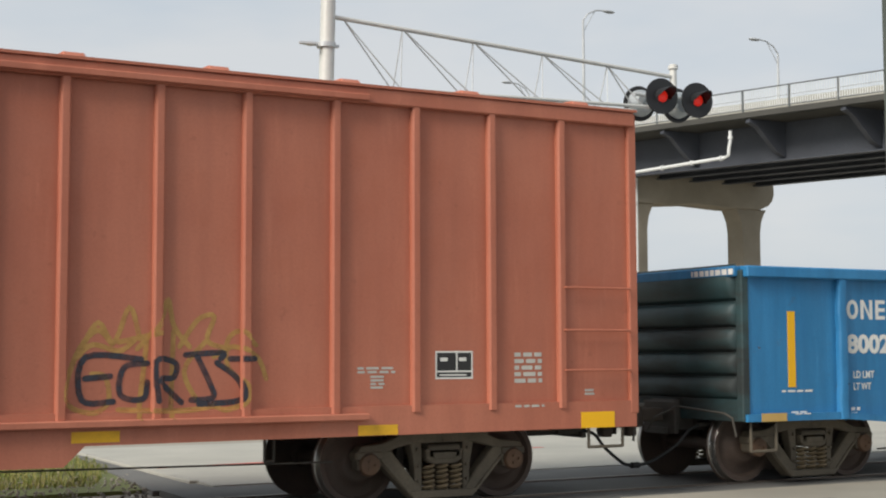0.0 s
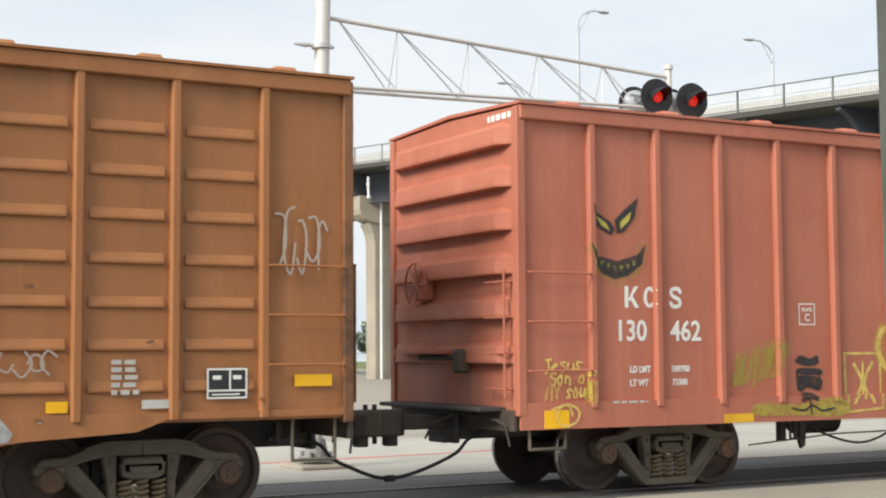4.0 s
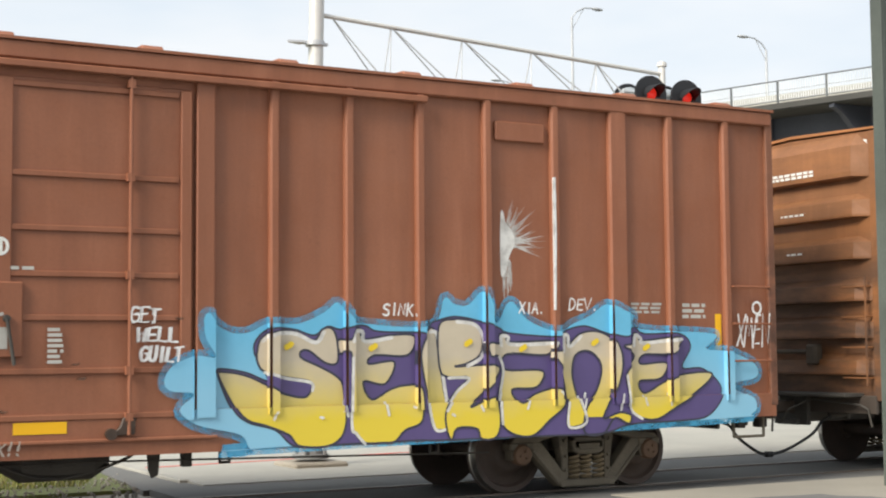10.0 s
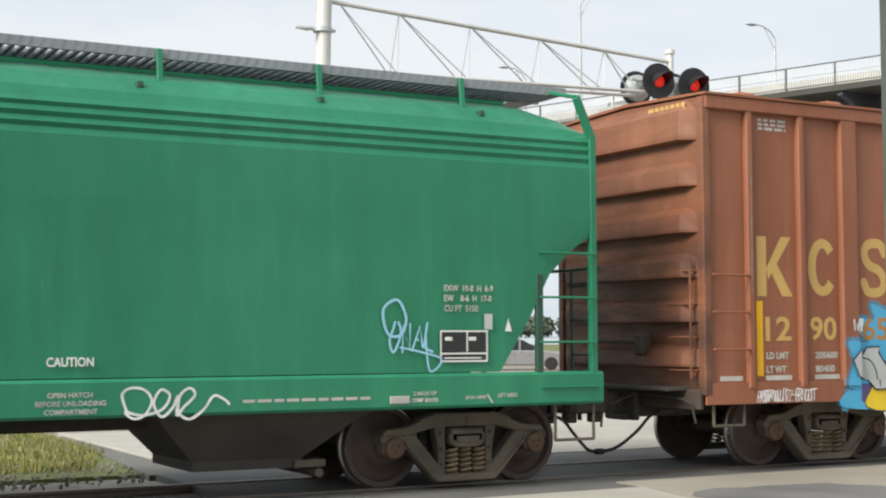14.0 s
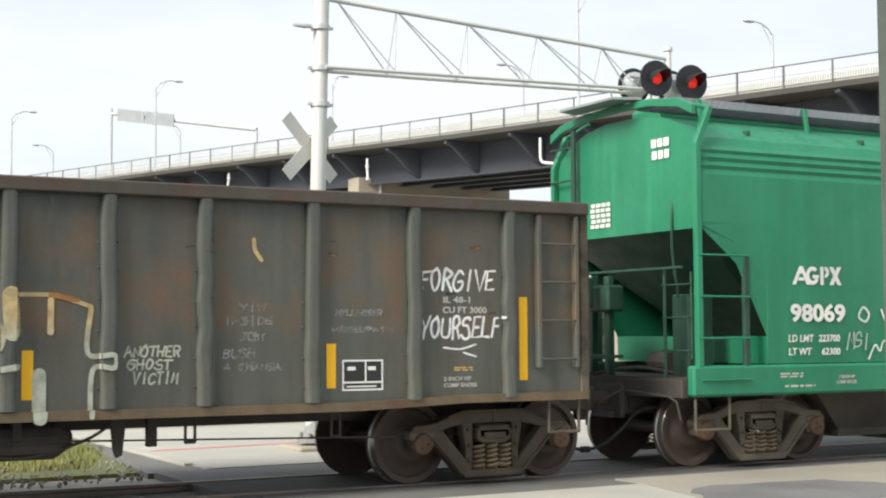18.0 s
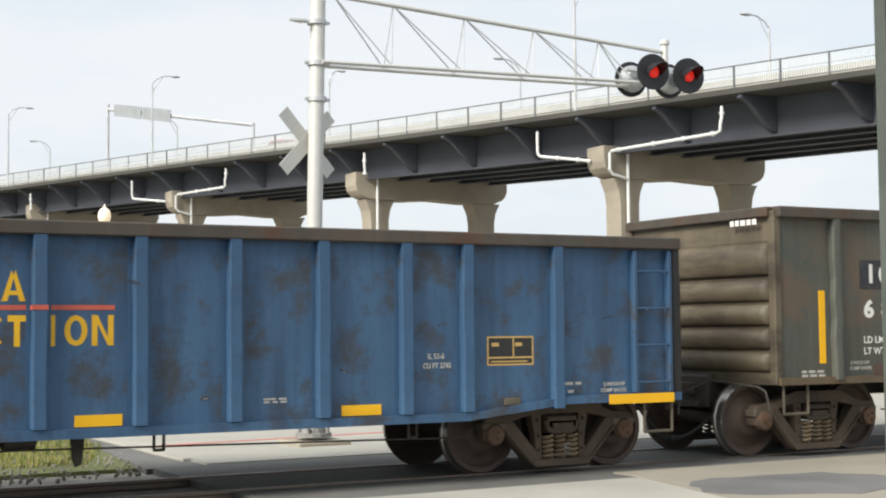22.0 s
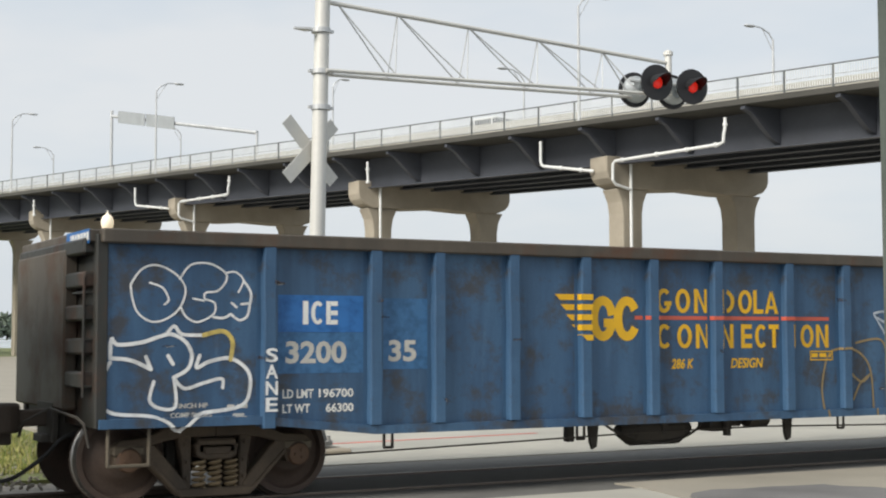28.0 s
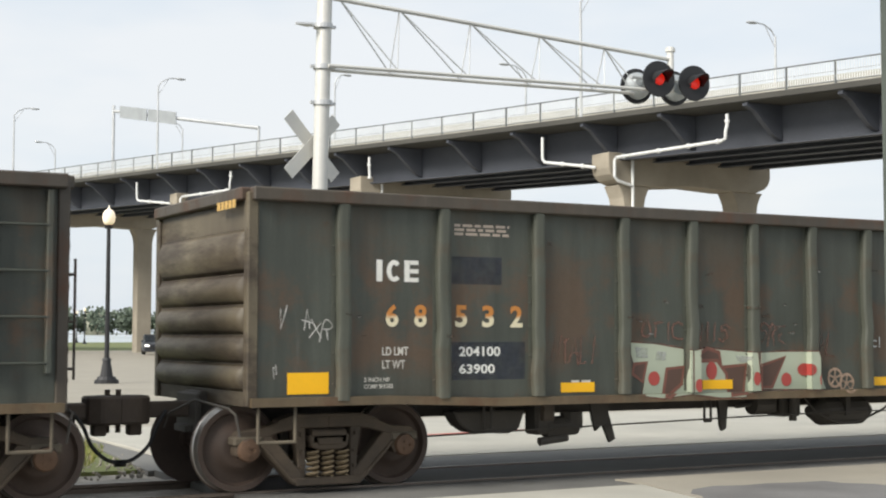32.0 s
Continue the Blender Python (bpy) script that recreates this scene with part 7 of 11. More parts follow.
SP_NAVY = spray("dark_patch", (0.025, 0.031, 0.045), cover=0.58)
SP_RUSTWHITE = spray("rust_stained_white", (0.56, 0.42, 0.20), (0.44, 0.46, 0.36), 1.55, 1.85, cover=0.86)
SP_RUSTORANGE = spray("rust_orange_stain", (0.34, 0.15, 0.035), (0.50, 0.31, 0.09), 1.6, 1.95, cover=0.76)
SP_DULLRED = spray("dull_red_spray", (0.36, 0.055, 0.045))
SP_PINK = spray("faded_pink_spray", (0.40, 0.28, 0.20), cover=0.7)
SP_STENCIL = spray("orange_over_white_stencil", (0.50, 0.20, 0.04), (0.66, 0.60, 0.42), 0.07, 0.14)
SP_BRICK = spray("faded_red_tag", (0.17, 0.065, 0.045))
SP_BROWNGAP = spray("rust_brown_patch", (0.085, 0.045, 0.032))
SP_RUSTDARK = spray("brown_rust_spot", (0.080, 0.050, 0.032), cover=0.5)
SP_GRIME = spray("greasy_brown_stain", (0.085, 0.045, 0.026), cover=0.45)
SP_SKY = spray("uneven_sky_blue_spray", (0.13, 0.45, 0.66), (0.24, 0.50, 0.66), 1.2, 1.9)
SP_CYAN_HAZE = spray("sky_blue_overspray", (0.07, 0.38, 0.62), cover=0.45)
SP_BRICKTHIN = spray("thin_red_tag", (0.20, 0.085, 0.06), cover=0.5)
M_YELLOW_MARK = plain("yellow_marking", (0.72, 0.41, 0.010), 0.55, vary=0.2, scale=10, bump=0.0)
M_RED_MARK = plain("red_marking", (0.52, 0.10, 0.06), 0.55, vary=0.2, scale=10, bump=0.0)

GLYPH = {
    "A": [[(0.0, 0.0), (0.5, 1.0), (1.0, 0.0)], [(0.2, 0.38), (0.8, 0.38)]],
    "B": [[(0.1, 0.0), (0.1, 1.0)], [(0.1, 0.97), (0.75, 0.85), (0.7, 0.6), (0.15, 0.52), (0.9, 0.4), (0.85, 0.08), (0.1, 0.02)]],
    "C": [[(0.95, 0.85), (0.5, 1.0), (0.08, 0.7), (0.1, 0.2), (0.5, 0.0), (0.95, 0.15)]],
    "D": [[(0.1, 0.0), (0.1, 1.0), (0.7, 0.9), (0.92, 0.5), (0.7, 0.1), (0.1, 0.0)]],
    "E": [[(0.95, 0.98), (0.1, 0.95), (0.08, 0.03), (0.95, 0.05)], [(0.1, 0.5), (0.75, 0.52)]],
    "F": [[(0.95, 1.0), (0.1, 0.95), (0.08, 0.0)], [(0.1, 0.52), (0.75, 0.55)]],
    "G": [[(0.95, 0.85), (0.5, 1.0), (0.08, 0.7), (0.1, 0.2), (0.5, 0.0), (0.92, 0.2), (0.9, 0.5), (0.55, 0.5)]],
    "H": [[(0.1, 0.0), (0.12, 1.0)], [(0.9, 0.0), (0.92, 1.0)], [(0.1, 0.5), (0.9, 0.52)]],
    "I": [[(0.5, 0.0), (0.5, 1.0)]],
    "J": [[(0.2, 0.95), (0.95, 1.0)], [(0.7, 0.95), (0.68, 0.2), (0.35, 0.0), (0.05, 0.2)]],
    "K": [[(0.1, 0.0), (0.12, 1.0)], [(0.9, 0.95), (0.25, 0.48), (0.98, 0.0)]],
    "L": [[(0.12, 1.0), (0.1, 0.05), (0.95, 0.02)]],
    "M": [[(0.0, 0.0), (0.15, 1.0), (0.5, 0.35), (0.85, 1.0), (1.0, 0.0)]],
    "N": [[(0.08, 0.0), (0.1, 1.0), (0.88, 0.02), (0.92, 1.0)]],
    "O": [[(0.5, 1.0), (0.1, 0.8), (0.05, 0.3), (0.45, 0.0), (0.9, 0.25), (0.9, 0.75), (0.5, 1.0)]],
    "P": [[(0.1, 0.0), (0.08, 0.95), (0.6, 1.0), (0.9, 0.75), (0.6, 0.48), (0.15, 0.45)]],
    "Q": [[(0.5, 1.0), (0.1, 0.8), (0.05, 0.3), (0.45, 0.0), (0.9, 0.25), (0.9, 0.75), (0.5, 1.0)], [(0.6, 0.3), (1.0, -0.05)]],
    "R": [[(0.1, 0.0), (0.08, 0.95), (0.6, 1.0), (0.9, 0.78), (0.6, 0.52), (0.2, 0.48)], [(0.5, 0.5), (0.98, 0.0)]],
    "S": [[(0.95, 0.85), (0.6, 1.0), (0.15, 0.88), (0.12, 0.65), (0.5, 0.52), (0.9, 0.38), (0.85, 0.1), (0.4, 0.0), (0.0, 0.12)]],
    "T": [[(0.0, 0.95), (1.0, 0.98)], [(0.5, 0.95), (0.48, 0.0)]],
    "U": [[(0.08, 1.0), (0.1, 0.25), (0.45, 0.0), (0.85, 0.2), (0.92, 1.0)]],
    "V": [[(0.0, 1.0), (0.48, 0.0), (1.0, 1.0)]],
    "W": [[(0.0, 1.0), (0.22, 0.0), (0.5, 0.7), (0.78, 0.0), (1.0, 1.0)]],
    "X": [[(0.0, 1.0), (1.0, 0.0)], [(0.0, 0.0), (1.0, 1.0)]],
    "Y": [[(0.0, 1.0), (0.5, 0.5), (1.0, 1.0)], [(0.5, 0.5), (0.45, 0.0)]],
    "Z": [[(0.0, 0.95), (1.0, 1.0), (0.0, 0.0), (1.0, 0.05)]],
    "!": [[(0.5, 1.0), (0.45, 0.35)], [(0.42, 0.1), (0.42, 0.0)]],
    "-": [[(0.2, 0.5), (0.8, 0.5)]],
    ".": [[(0.45, 0.06), (0.5, 0.0)]],
    "e": [[(0.1, 0.35), (0.8, 0.42), (0.6, 0.68), (0.2, 0.6), (0.08, 0.25), (0.45, 0.0), (0.9, 0.15)]],
    "s": [[(0.85, 0.6), (0.4, 0.68), (0.2, 0.5), (0.75, 0.25), (0.6, 0.02), (0.1, 0.06)]],
    "u": [[(0.1, 0.65), (0.15, 0.1), (0.55, 0.02), (0.85, 0.3), (0.88, 0.65), (0.95, 0.0)]],
    "o": [[(0.5, 0.68), (0.12, 0.5), (0.15, 0.1), (0.55, 0.0), (0.88, 0.3), (0.75, 0.6), (0.5, 0.68)]],
    "n": [[(0.1, 0.0), (0.12, 0.65)], [(0.12, 0.45), (0.5, 0.66), (0.82, 0.45), (0.88, 0.0)]],
    "f": [[(0.95, 0.9), (0.6, 1.0), (0.4, 0.7), (0.4, -0.15)], [(0.1, 0.5), (0.8, 0.52)]],
    "l": [[(0.5, 1.0), (0.48, 0.05), (0.7, 0.0)]],
    "v": [[(0.05, 0.65), (0.45, 0.0), (0.95, 0.65)]],
    "y": [[(0.05, 0.65), (0.45, 0.15)], [(0.95, 0.65), (0.4, -0.05), (0.15, -0.3)]],
}


def tag(side, name, word, s, z, w, h, width, mat, label="", slant=0.0, smooth=True, wob=0.0, seed=0):
    """A word in hand-drawn strokes."""
    rg = random.Random(seed)
    polys = []
    step = w / len(word)
    for i, ch_ in enumerate(word):
        for line in GLYPH.get(ch_, []):
            polys += stroke([(s + step * (i + 0.08 + 0.80 * x) + slant * y * h + rg.uniform(-wob, wob), z + y * h + rg.uniform(-wob, wob)) for x, y in line], width, smooth)
    return paint(side, name, polys, mat, label)


def hand(side, word, s, z, w, h, width, mat, label="hand-sprayed words", slant=0.12, wob=0.012, seed=0, rise=0.0):
    """A word in quick hand-sprayed strokes, as tag() but with spaces and a rising line."""
    rg = random.Random(seed)
    polys = []
    step = w / len(word)
    for i, g in enumerate(word):
        k = rg.uniform(0.9, 1.08)
        for line in GLYPH.get(g, []):
            polys += stroke([(s + step * (i + 0.06 + 0.82 * x) + slant * y * h + rg.uniform(-wob, wob), z + rise * i / len(word) + y * h * k + rg.uniform(-wob, wob)) for x, y in line], width * rg.uniform(0.85, 1.15), g in "SOCGQUJDPRBesuonflvy")
    return paint(side, "graffiti_tag", polys, mat, label)


def scribble(side, s, z, w, h, n, width, mat, seed, label="hand-sprayed tag"):
    """A looping illegible tag."""
    rg = random.Random(seed)
    polys = []
    for k in range(n):
        cx = s + w * (k + 0.5) / n
        a0 = rg.uniform(0, 6.28)
        line = [(cx + w / n * rg.uniform(0.35, 0.75) * math.cos(a0 + j * 1.25), z + h / 2 + h * rg.uniform(0.25, 0.5) * math.sin(a0 + j * 1.25)) for j in range(rg.randrange(4, 7))]
        polys += stroke(line, width)
    return paint(side, "graffiti_tag", polys, mat, label)


def outline_blob(side, pts, width, mat, label="white outlined bubble tag"):
    return paint(side, "graffiti_tag", stroke(pts, width, True, True), mat, label)


def scuffs(side, s0, s1, z0, z1, n, seed, dark, pale):
    """Torn and scraped spots: a ragged dark gouge, some with a bright bare edge."""
    rg = random.Random(seed)
    gouges, edges = [], []
    for _ in range(n):
        x, z, w, h = rg.uniform(s0, s1), rg.uniform(z0, z1), rg.uniform(0.04, 0.15), rg.uniform(0.015, 0.045)
        tilt = rg.uniform(-0.25, 0.25)
        top_ = [(x + w * k / 6, z + tilt * w * k / 6 + h * rg.uniform(0.2, 1.0)) for k in range(7)]
        low_ = [(x + w * k / 6, z + tilt * w * k / 6 - h * rg.uniform(0.0, 0.5)) for k in range(6, -1, -1)]
        gouges += fill(top_ + low_)
        if rg.random() < 0.45:
            edges += stroke(low_[1:5], rg.uniform(0.006, 0.014), False)
    paint(side, "scrape", gouges, dark, "dark scrapes and dents")
    if edges:
        paint(side, "scrape_edge", edges, pale, "bare bright scraped edges")


def end_bars(car, x, way, y0, y1, z0, z1, rows=1, seed=0, mat=None):
    """Small stencilled lines on an end sheet, as plain bars."""
    rg = random.Random(seed)
    verts, faces = [], []
    dz = (z1 - z0) / rows
    for r in range(rows):
        y = y0
        while y < y1 - 0.02:
            e = min(y1, y + rg.uniform(0.07, 0.11))
            k = len(verts)
            za, zb = z0 + r * dz + dz * 0.15, z0 + (r + 1) * dz - dz * 0.15
            verts += [(x, y, za), (x, e, za), (x, e, zb), (x, y, zb)]
            faces.append((k, k + 1, k + 2, k + 3))
            y = e + 0.025
    me = bpy.data.meshes.new("stencil_line")
    me.from_pydata([(vx + way * 0.006, vy, vz) for vx, vy, vz in verts], [], faces)
    tagged(part("stencil_line", me, mat or M_WHITE, car), kind="stuff")


def weights(side, s, z, w, numbers, s_num, w_num, gap=0.15, h=0.085, mat=None):
    letters(side, "LD LMT", s, z, h, w, mat, 0.035)
    letters(side, "LT WT", s, z - gap, h, w * 0.88, mat, 0.035)
    for i, n in enumerate(numbers):
        letters(side, n, s_num, z - gap * i, h, w_num if i == 0 else w_num * 0.86, mat, 0.035)


# salmon red boxcar
company_mark(s1, [(-26.23, 2.17, 0.20, 0.25), (-25.96, 2.17, 0.18, 0.25), (-25.58, 2.17, 0.18, 0.25)], M_WHITE, "small white company mark")
letters(s1, "130", -26.32, 1.78, 0.25, 0.40)
letters(s1, "462", -25.58, 1.78, 0.25, 0.46)
weights(s1, -26.17, 1.415, 0.30, ("189700", "73300"), -25.56, 0.26, 0.155, 0.08)
plate_mark(s1, -23.56, 1.98, 0.27, "C")
data_box(s1, -11.47, -11.01, 1.37, 1.67)
bars(s1, -12.39, -11.95, 1.43, 1.51, 2, seed=1)
bars(s1, -12.24, -12.06, 1.27, 1.42, 4, seed=2)
bars(s1, -10.48, -10.12, 1.30, 1.66, 5, seed=3)
bars(s1, -10.50, -10.12, 1.04, 1.08, 1, seed=4)
bars(s1, -9.55, -9.42, 1.16, 1.24, 2, seed=5)
bars(s1, -18.55, -18.05, 2.38, 2.43, 1, seed=6)
bars(s1, -26.45, -25.95, 1.06, 1.10, 1, seed=7)
for a, z0, w, h in ((-15.35, 0.82, 0.457, 0.105), (-12.40, 0.80, 0.457, 0.105), (-9.63, 0.80, 0.457, 0.18), (-21.56, 0.82, 0.457, 0.105), (-18.49, 0.67, 0.457, 0.105), (-24.82, 0.80, 0.457, 0.105), (-27.38, 0.81, 0.33, 0.20)):
    sticker(s1, a, z0, w, h, M_ORANGE_MARK if h < 0.15 else None)
tag(s1, "graffiti_tag", "GTKS", -15.45, 1.08, 1.95, 0.75, 0.05, SP_TAN_THIN, "tan and navy sprayed tag", 0.1, wob=0.05, seed=5)
swirls = [[(-15.25, 1.72), (-15.1, 1.95), (-14.95, 1.76), (-14.8, 2.1), (-14.7, 1.8)], [(-14.72, 1.70), (-14.5, 1.95), (-14.42, 2.18), (-14.36, 1.92), (-14.2, 1.72)], [(-14.3, 1.72), (-14.12, 1.98), (-13.95, 2.02), (-14.02, 1.78), (-13.8, 1.70)], [(-15.3, 1.62), (-15.15, 1.74), (-14.9, 1.68), (-14.75, 1.78)], [(-13.95, 1.62), (-13.75, 1.72), (-13.5, 1.62), (-13.4, 1.40)], [(-14.9, 1.12), (-14.3, 1.10), (-13.9, 1.14)]]
paint(s1, "graffiti_tag", sum([stroke(p, 0.05) for p in swirls], []), SP_TAN_THIN, "faded tan sprayed swirls")
word = [[(-14.68, 1.60), (-15.22, 1.62), (-15.25, 1.22), (-14.95, 1.20)], [(-15.22, 1.42), (-14.98, 1.44)], [(-14.62, 1.56), (-14.85, 1.52), (-14.88, 1.26), (-14.66, 1.22), (-14.62, 1.38)], [(-14.52, 1.20), (-14.55, 1.58), (-14.34, 1.56), (-14.36, 1.42), (-14.5, 1.40), (-14.28, 1.18)], [(-14.24, 1.64), (-13.86, 1.66), (-13.88, 1.60)], [(-14.12, 1.62), (-13.98, 1.34), (-13.96, 1.22), (-14.18, 1.20)], [(-13.92, 1.56), (-13.72, 1.42), (-13.64, 1.26), (-13.72, 1.18), (-14.1, 1.16)], [(-13.78, 1.60), (-13.52, 1.60)]]
paint(s1, "graffiti_tag", sum([stroke(p, 0.058) for p in word], []), SP_DARK_THIN, "dark navy sprayed word")
heart = [(-21.38, 0.84), (-21.85, 1.22), (-22.20, 1.60), (-22.14, 1.90), (-21.88, 1.94), (-21.62, 1.66), (-21.40, 1.97), (-21.10, 2.06), (-20.96, 1.80), (-21.08, 1.38)]
paint(s1, "overspray", stroke(heart, 0.17, True, True), SP_YELLOW_THIN, "thin yellow overspray")
paint(s1, "heart_tag", stroke(heart, 0.085, True, True), SP_YELLOW, "yellow sprayed heart outline")
paint(s1, "graffiti_tag", stroke([(-21.75, 1.5), (-21.7, 1.15)], 0.05) + stroke([(-21.45, 1.5), (-21.72, 1.3), (-21.45, 1.1), (-21.2, 1.32), (-21.1, 1.2)], 0.05), SP_YELLOW)
paint(s1, "graffiti_tag", stroke([(-22.80, 0.88), (-22.81, 1.62), (-22.19, 1.62), (-22.20, 0.92)], 0.05, False, True) + stroke([(-22.68, 1.0), (-22.52, 1.25), (-22.65, 1.48)], 0.05) + stroke([(-22.35, 1.0), (-22.48, 1.25), (-22.33, 1.5)], 0.05) + stroke([(-22.5, 1.05), (-22.5, 1.5)], 0.04), SP_YELLOW, "yellow sprayed box with a sign")
paint(s1, "cross_tag", stroke([(-20.66, 1.10), (-20.66, 1.72)], 0.10, False) + stroke([(-20.86, 1.50), (-20.46, 1.50)], 0.09, False) + sum([stroke([(-20.66 + 0.22 * math.cos(a), 1.62 + 0.26 * math.sin(a)), (-20.66 + 0.42 * math.cos(a), 1.62 + 0.46 * math.sin(a))], 0.035, False) for a in (0.1, 0.7, 1.5, 2.3, 3.0)], []), SP_YELLOW, "yellow sprayed cross with rays")
hand(s1, "Jesus", -20.95, 1.03, 0.50, 0.10, 0.022, SP_YELLOW, seed=1)
hand(s1, "loves", -20.95, 0.82, 0.58, 0.17, 0.030, SP_YELLOW, seed=2)
hand(s1, "you!", -20.85, 0.64, 0.58, 0.15, 0.034, SP_YELLOW, seed=3)
hand(s1, "KK.", -22.13, 0.82, 0.48, 0.17, 0.034, SP_YELLOW, seed=4)
paint(s1, "graffiti_blob", fill([(-24.35, 0.88), (-24.3, 1.02), (-23.6, 1.0), (-23.0, 1.08), (-22.75, 0.92), (-23.0, 0.83), (-23.6, 0.86)], True), SP_OLIVE_THIN, "olive yellow sprayed cloud")
# small black figure with gaps, and a faint slanting yellow word
for pts in ([(-23.64, 1.52), (-23.56, 1.60), (-23.40, 1.56), (-23.28, 1.60), (-23.26, 1.50), (-23.44, 1.47)], [(-23.60, 1.44), (-23.24, 1.43), (-23.22, 1.36), (-23.58, 1.37)], [(-23.62, 1.33), (-23.42, 1.35), (-23.21, 1.30), (-23.25, 1.16), (-23.44, 1.20), (-23.58, 1.15)], [(-23.54, 1.13), (-23.34, 1.12), (-23.31, 1.03), (-23.44, 1.06), (-23.58, 1.02)]):
    paint(s1, "graffiti_shape", fill(pts, True), SP_BLACK, "black stencilled blot")
paint(s1, "graffiti_shape", stroke([(-23.75, 0.95), (-23.55, 0.92), (-23.42, 0.98), (-23.25, 0.91), (-23.05, 0.94)], 0.028) + stroke([(-23.45, 1.04), (-23.43, 0.88)], 0.03) + stroke([(-23.62, 1.40), (-23.60, 1.18)], 0.035) + stroke([(-23.24, 1.40), (-23.26, 1.20)], 0.03), SP_BLACK)
hand(s1, "UNIZEN", -24.68, 1.22, 0.84, 0.42, 0.055, SP_OLIVE_FAINT, "faded yellow tag", slant=0.25, wob=0.03, seed=9, rise=0.16)
paint(s1, "graffiti_blob", fill([(-24.66, 1.26), (-24.2, 1.36), (-23.82, 1.5), (-23.84, 1.82), (-24.3, 1.72), (-24.6, 1.56)], True), SP_OLIVE_HAZE, "thin yellow overspray")
# sprayed face: eyes, a toothed mouth and olive overspray
paint(s1, "overspray", stroke([(-26.70, 2.84), (-26.55, 2.60), (-26.33, 2.48), (-26.10, 2.60), (-25.98, 2.86)], 0.16), SP_OLIVE_HAZE)
for pts in ([(-26.70, 3.38), (-26.60, 3.26), (-26.42, 3.16), (-26.36, 3.08), (-26.41, 3.00), (-26.62, 3.10), (-26.68, 3.24)], [(-26.33, 3.02), (-26.36, 3.18), (-26.22, 3.31), (-26.02, 3.46), (-26.08, 3.22), (-26.22, 3.06)]):
    paint(s1, "graffiti_shape", fill(pts), SP_BLACK, "black sprayed slanting shape")
paint(s1, "graffiti_shape", fill([(-26.74, 2.92), (-26.62, 2.76), (-26.33, 2.71), (-26.04, 2.79), (-25.92, 2.92), (-25.98, 2.68), (-26.18, 2.54), (-26.37, 2.50), (-26.55, 2.56), (-26.67, 2.71)]), SP_BLACK, "black sprayed crescent with pale notches")
for k in range(6):
    x_ = -26.58 + 0.09 * k
    z_ = 2.615 + 0.02 * (k - 2.5) ** 2 / 2
    paint(s1, "notch", fill([(x_, z_ + 0.045), (x_ + 0.035, z_ - 0.03), (x_ + 0.06, z_ + 0.04)]), SP_OLIVE_FAINT)
for pts in ([(-26.62, 3.22), (-26.48, 3.14), (-26.43, 3.05), (-26.56, 3.12)], [(-26.28, 3.08), (-26.29, 3.16), (-26.12, 3.30), (-26.16, 3.18)]):
    paint(s1, "graffiti_shape", fill(pts), SP_OLIVE)
hand(s1, "Jesus", -27.38, 1.43, 0.54, 0.14, 0.022, SP_YELLOW, seed=5, rise=0.03)
hand(s1, "Son of", -27.30, 1.29, 0.60, 0.14, 0.024, SP_YELLOW, seed=6, rise=0.03)
hand(s1, "MY soul", -27.34, 1.13, 0.62, 0.15, 0.026, SP_YELLOW, seed=7, rise=0.03)
paint(s1, "overspray", fill([(-26.82, 1.1), (-26.7, 1.08), (-26.68, 1.32), (-26.78, 1.3)], True), SP_YELLOW_THIN, "thin yellow overspray")
paint(s1, "graffiti_tag", sum([stroke([(-27.1 + 0.16 * math.cos(a * 1.1) * (0.5 + a / 9), 0.95 + 0.12 * math.sin(a * 1.1)) for a in range(9)], 0.03)], []), SP_YELLOW)
# white flower and spirals on the door
fl = []
for pts in ([(-18.68, 1.56), (-18.85, 1.65), (-18.93, 1.85), (-18.74, 1.75)],
            [(-18.66, 1.56), (-18.62, 1.75), (-18.42, 1.87), (-18.45, 1.68)],
            [(-18.63, 1.52), (-18.44, 1.59), (-18.20, 1.49), (-18.39, 1.42)],
            [(-18.72, 1.50), (-18.92, 1.45), (-19.13, 1.27), (-18.88, 1.29)],
            [(-18.68, 1.48), (-18.72, 1.34), (-18.53, 1.18), (-18.50, 1.36)]):
    fl += stroke(pts, 0.042, True, True)
for pts in ([(-18.90, 1.52), (-19.05, 1.61), (-19.22, 1.64), (-19.30, 1.58)],
            [(-18.15, 1.75), (-18.09, 1.93), (-17.91, 1.99), (-17.71, 1.96), (-17.63, 1.83)],
            [(-18.48, 1.42), (-18.39, 1.30), (-18.24, 1.31), (-18.13, 1.45), (-17.98, 1.58)],
            [(-17.56, 1.64), (-17.53, 1.93), (-17.39, 2.01), (-17.25, 1.96), (-17.22, 1.78), (-17.13, 1.63)],
            [(-17.49, 1.34), (-17.45, 1.16), (-17.30, 1.14), (-17.12, 1.25), (-16.92, 1.24)],
            [(-18.37, 1.10), (-18.26, 1.17), (-18.15, 1.09), (-18.00, 1.12)],
            [(-18.44, 1.53), (-18.31, 1.58), (-18.22, 1.64)]):
    fl += stroke(pts, 0.040)
fl += stroke([(-17.63, 1.68), (-17.53, 1.61), (-17.39, 1.78), (-17.39, 1.58), (-17.23, 1.56), (-17.36, 1.48), (-17.38, 1.31), (-17.47, 1.40), (-17.56, 1.33), (-17.60, 1.42), (-17.74, 1.38), (-17.83, 1.52), (-17.63, 1.50)], 0.036, False, True)
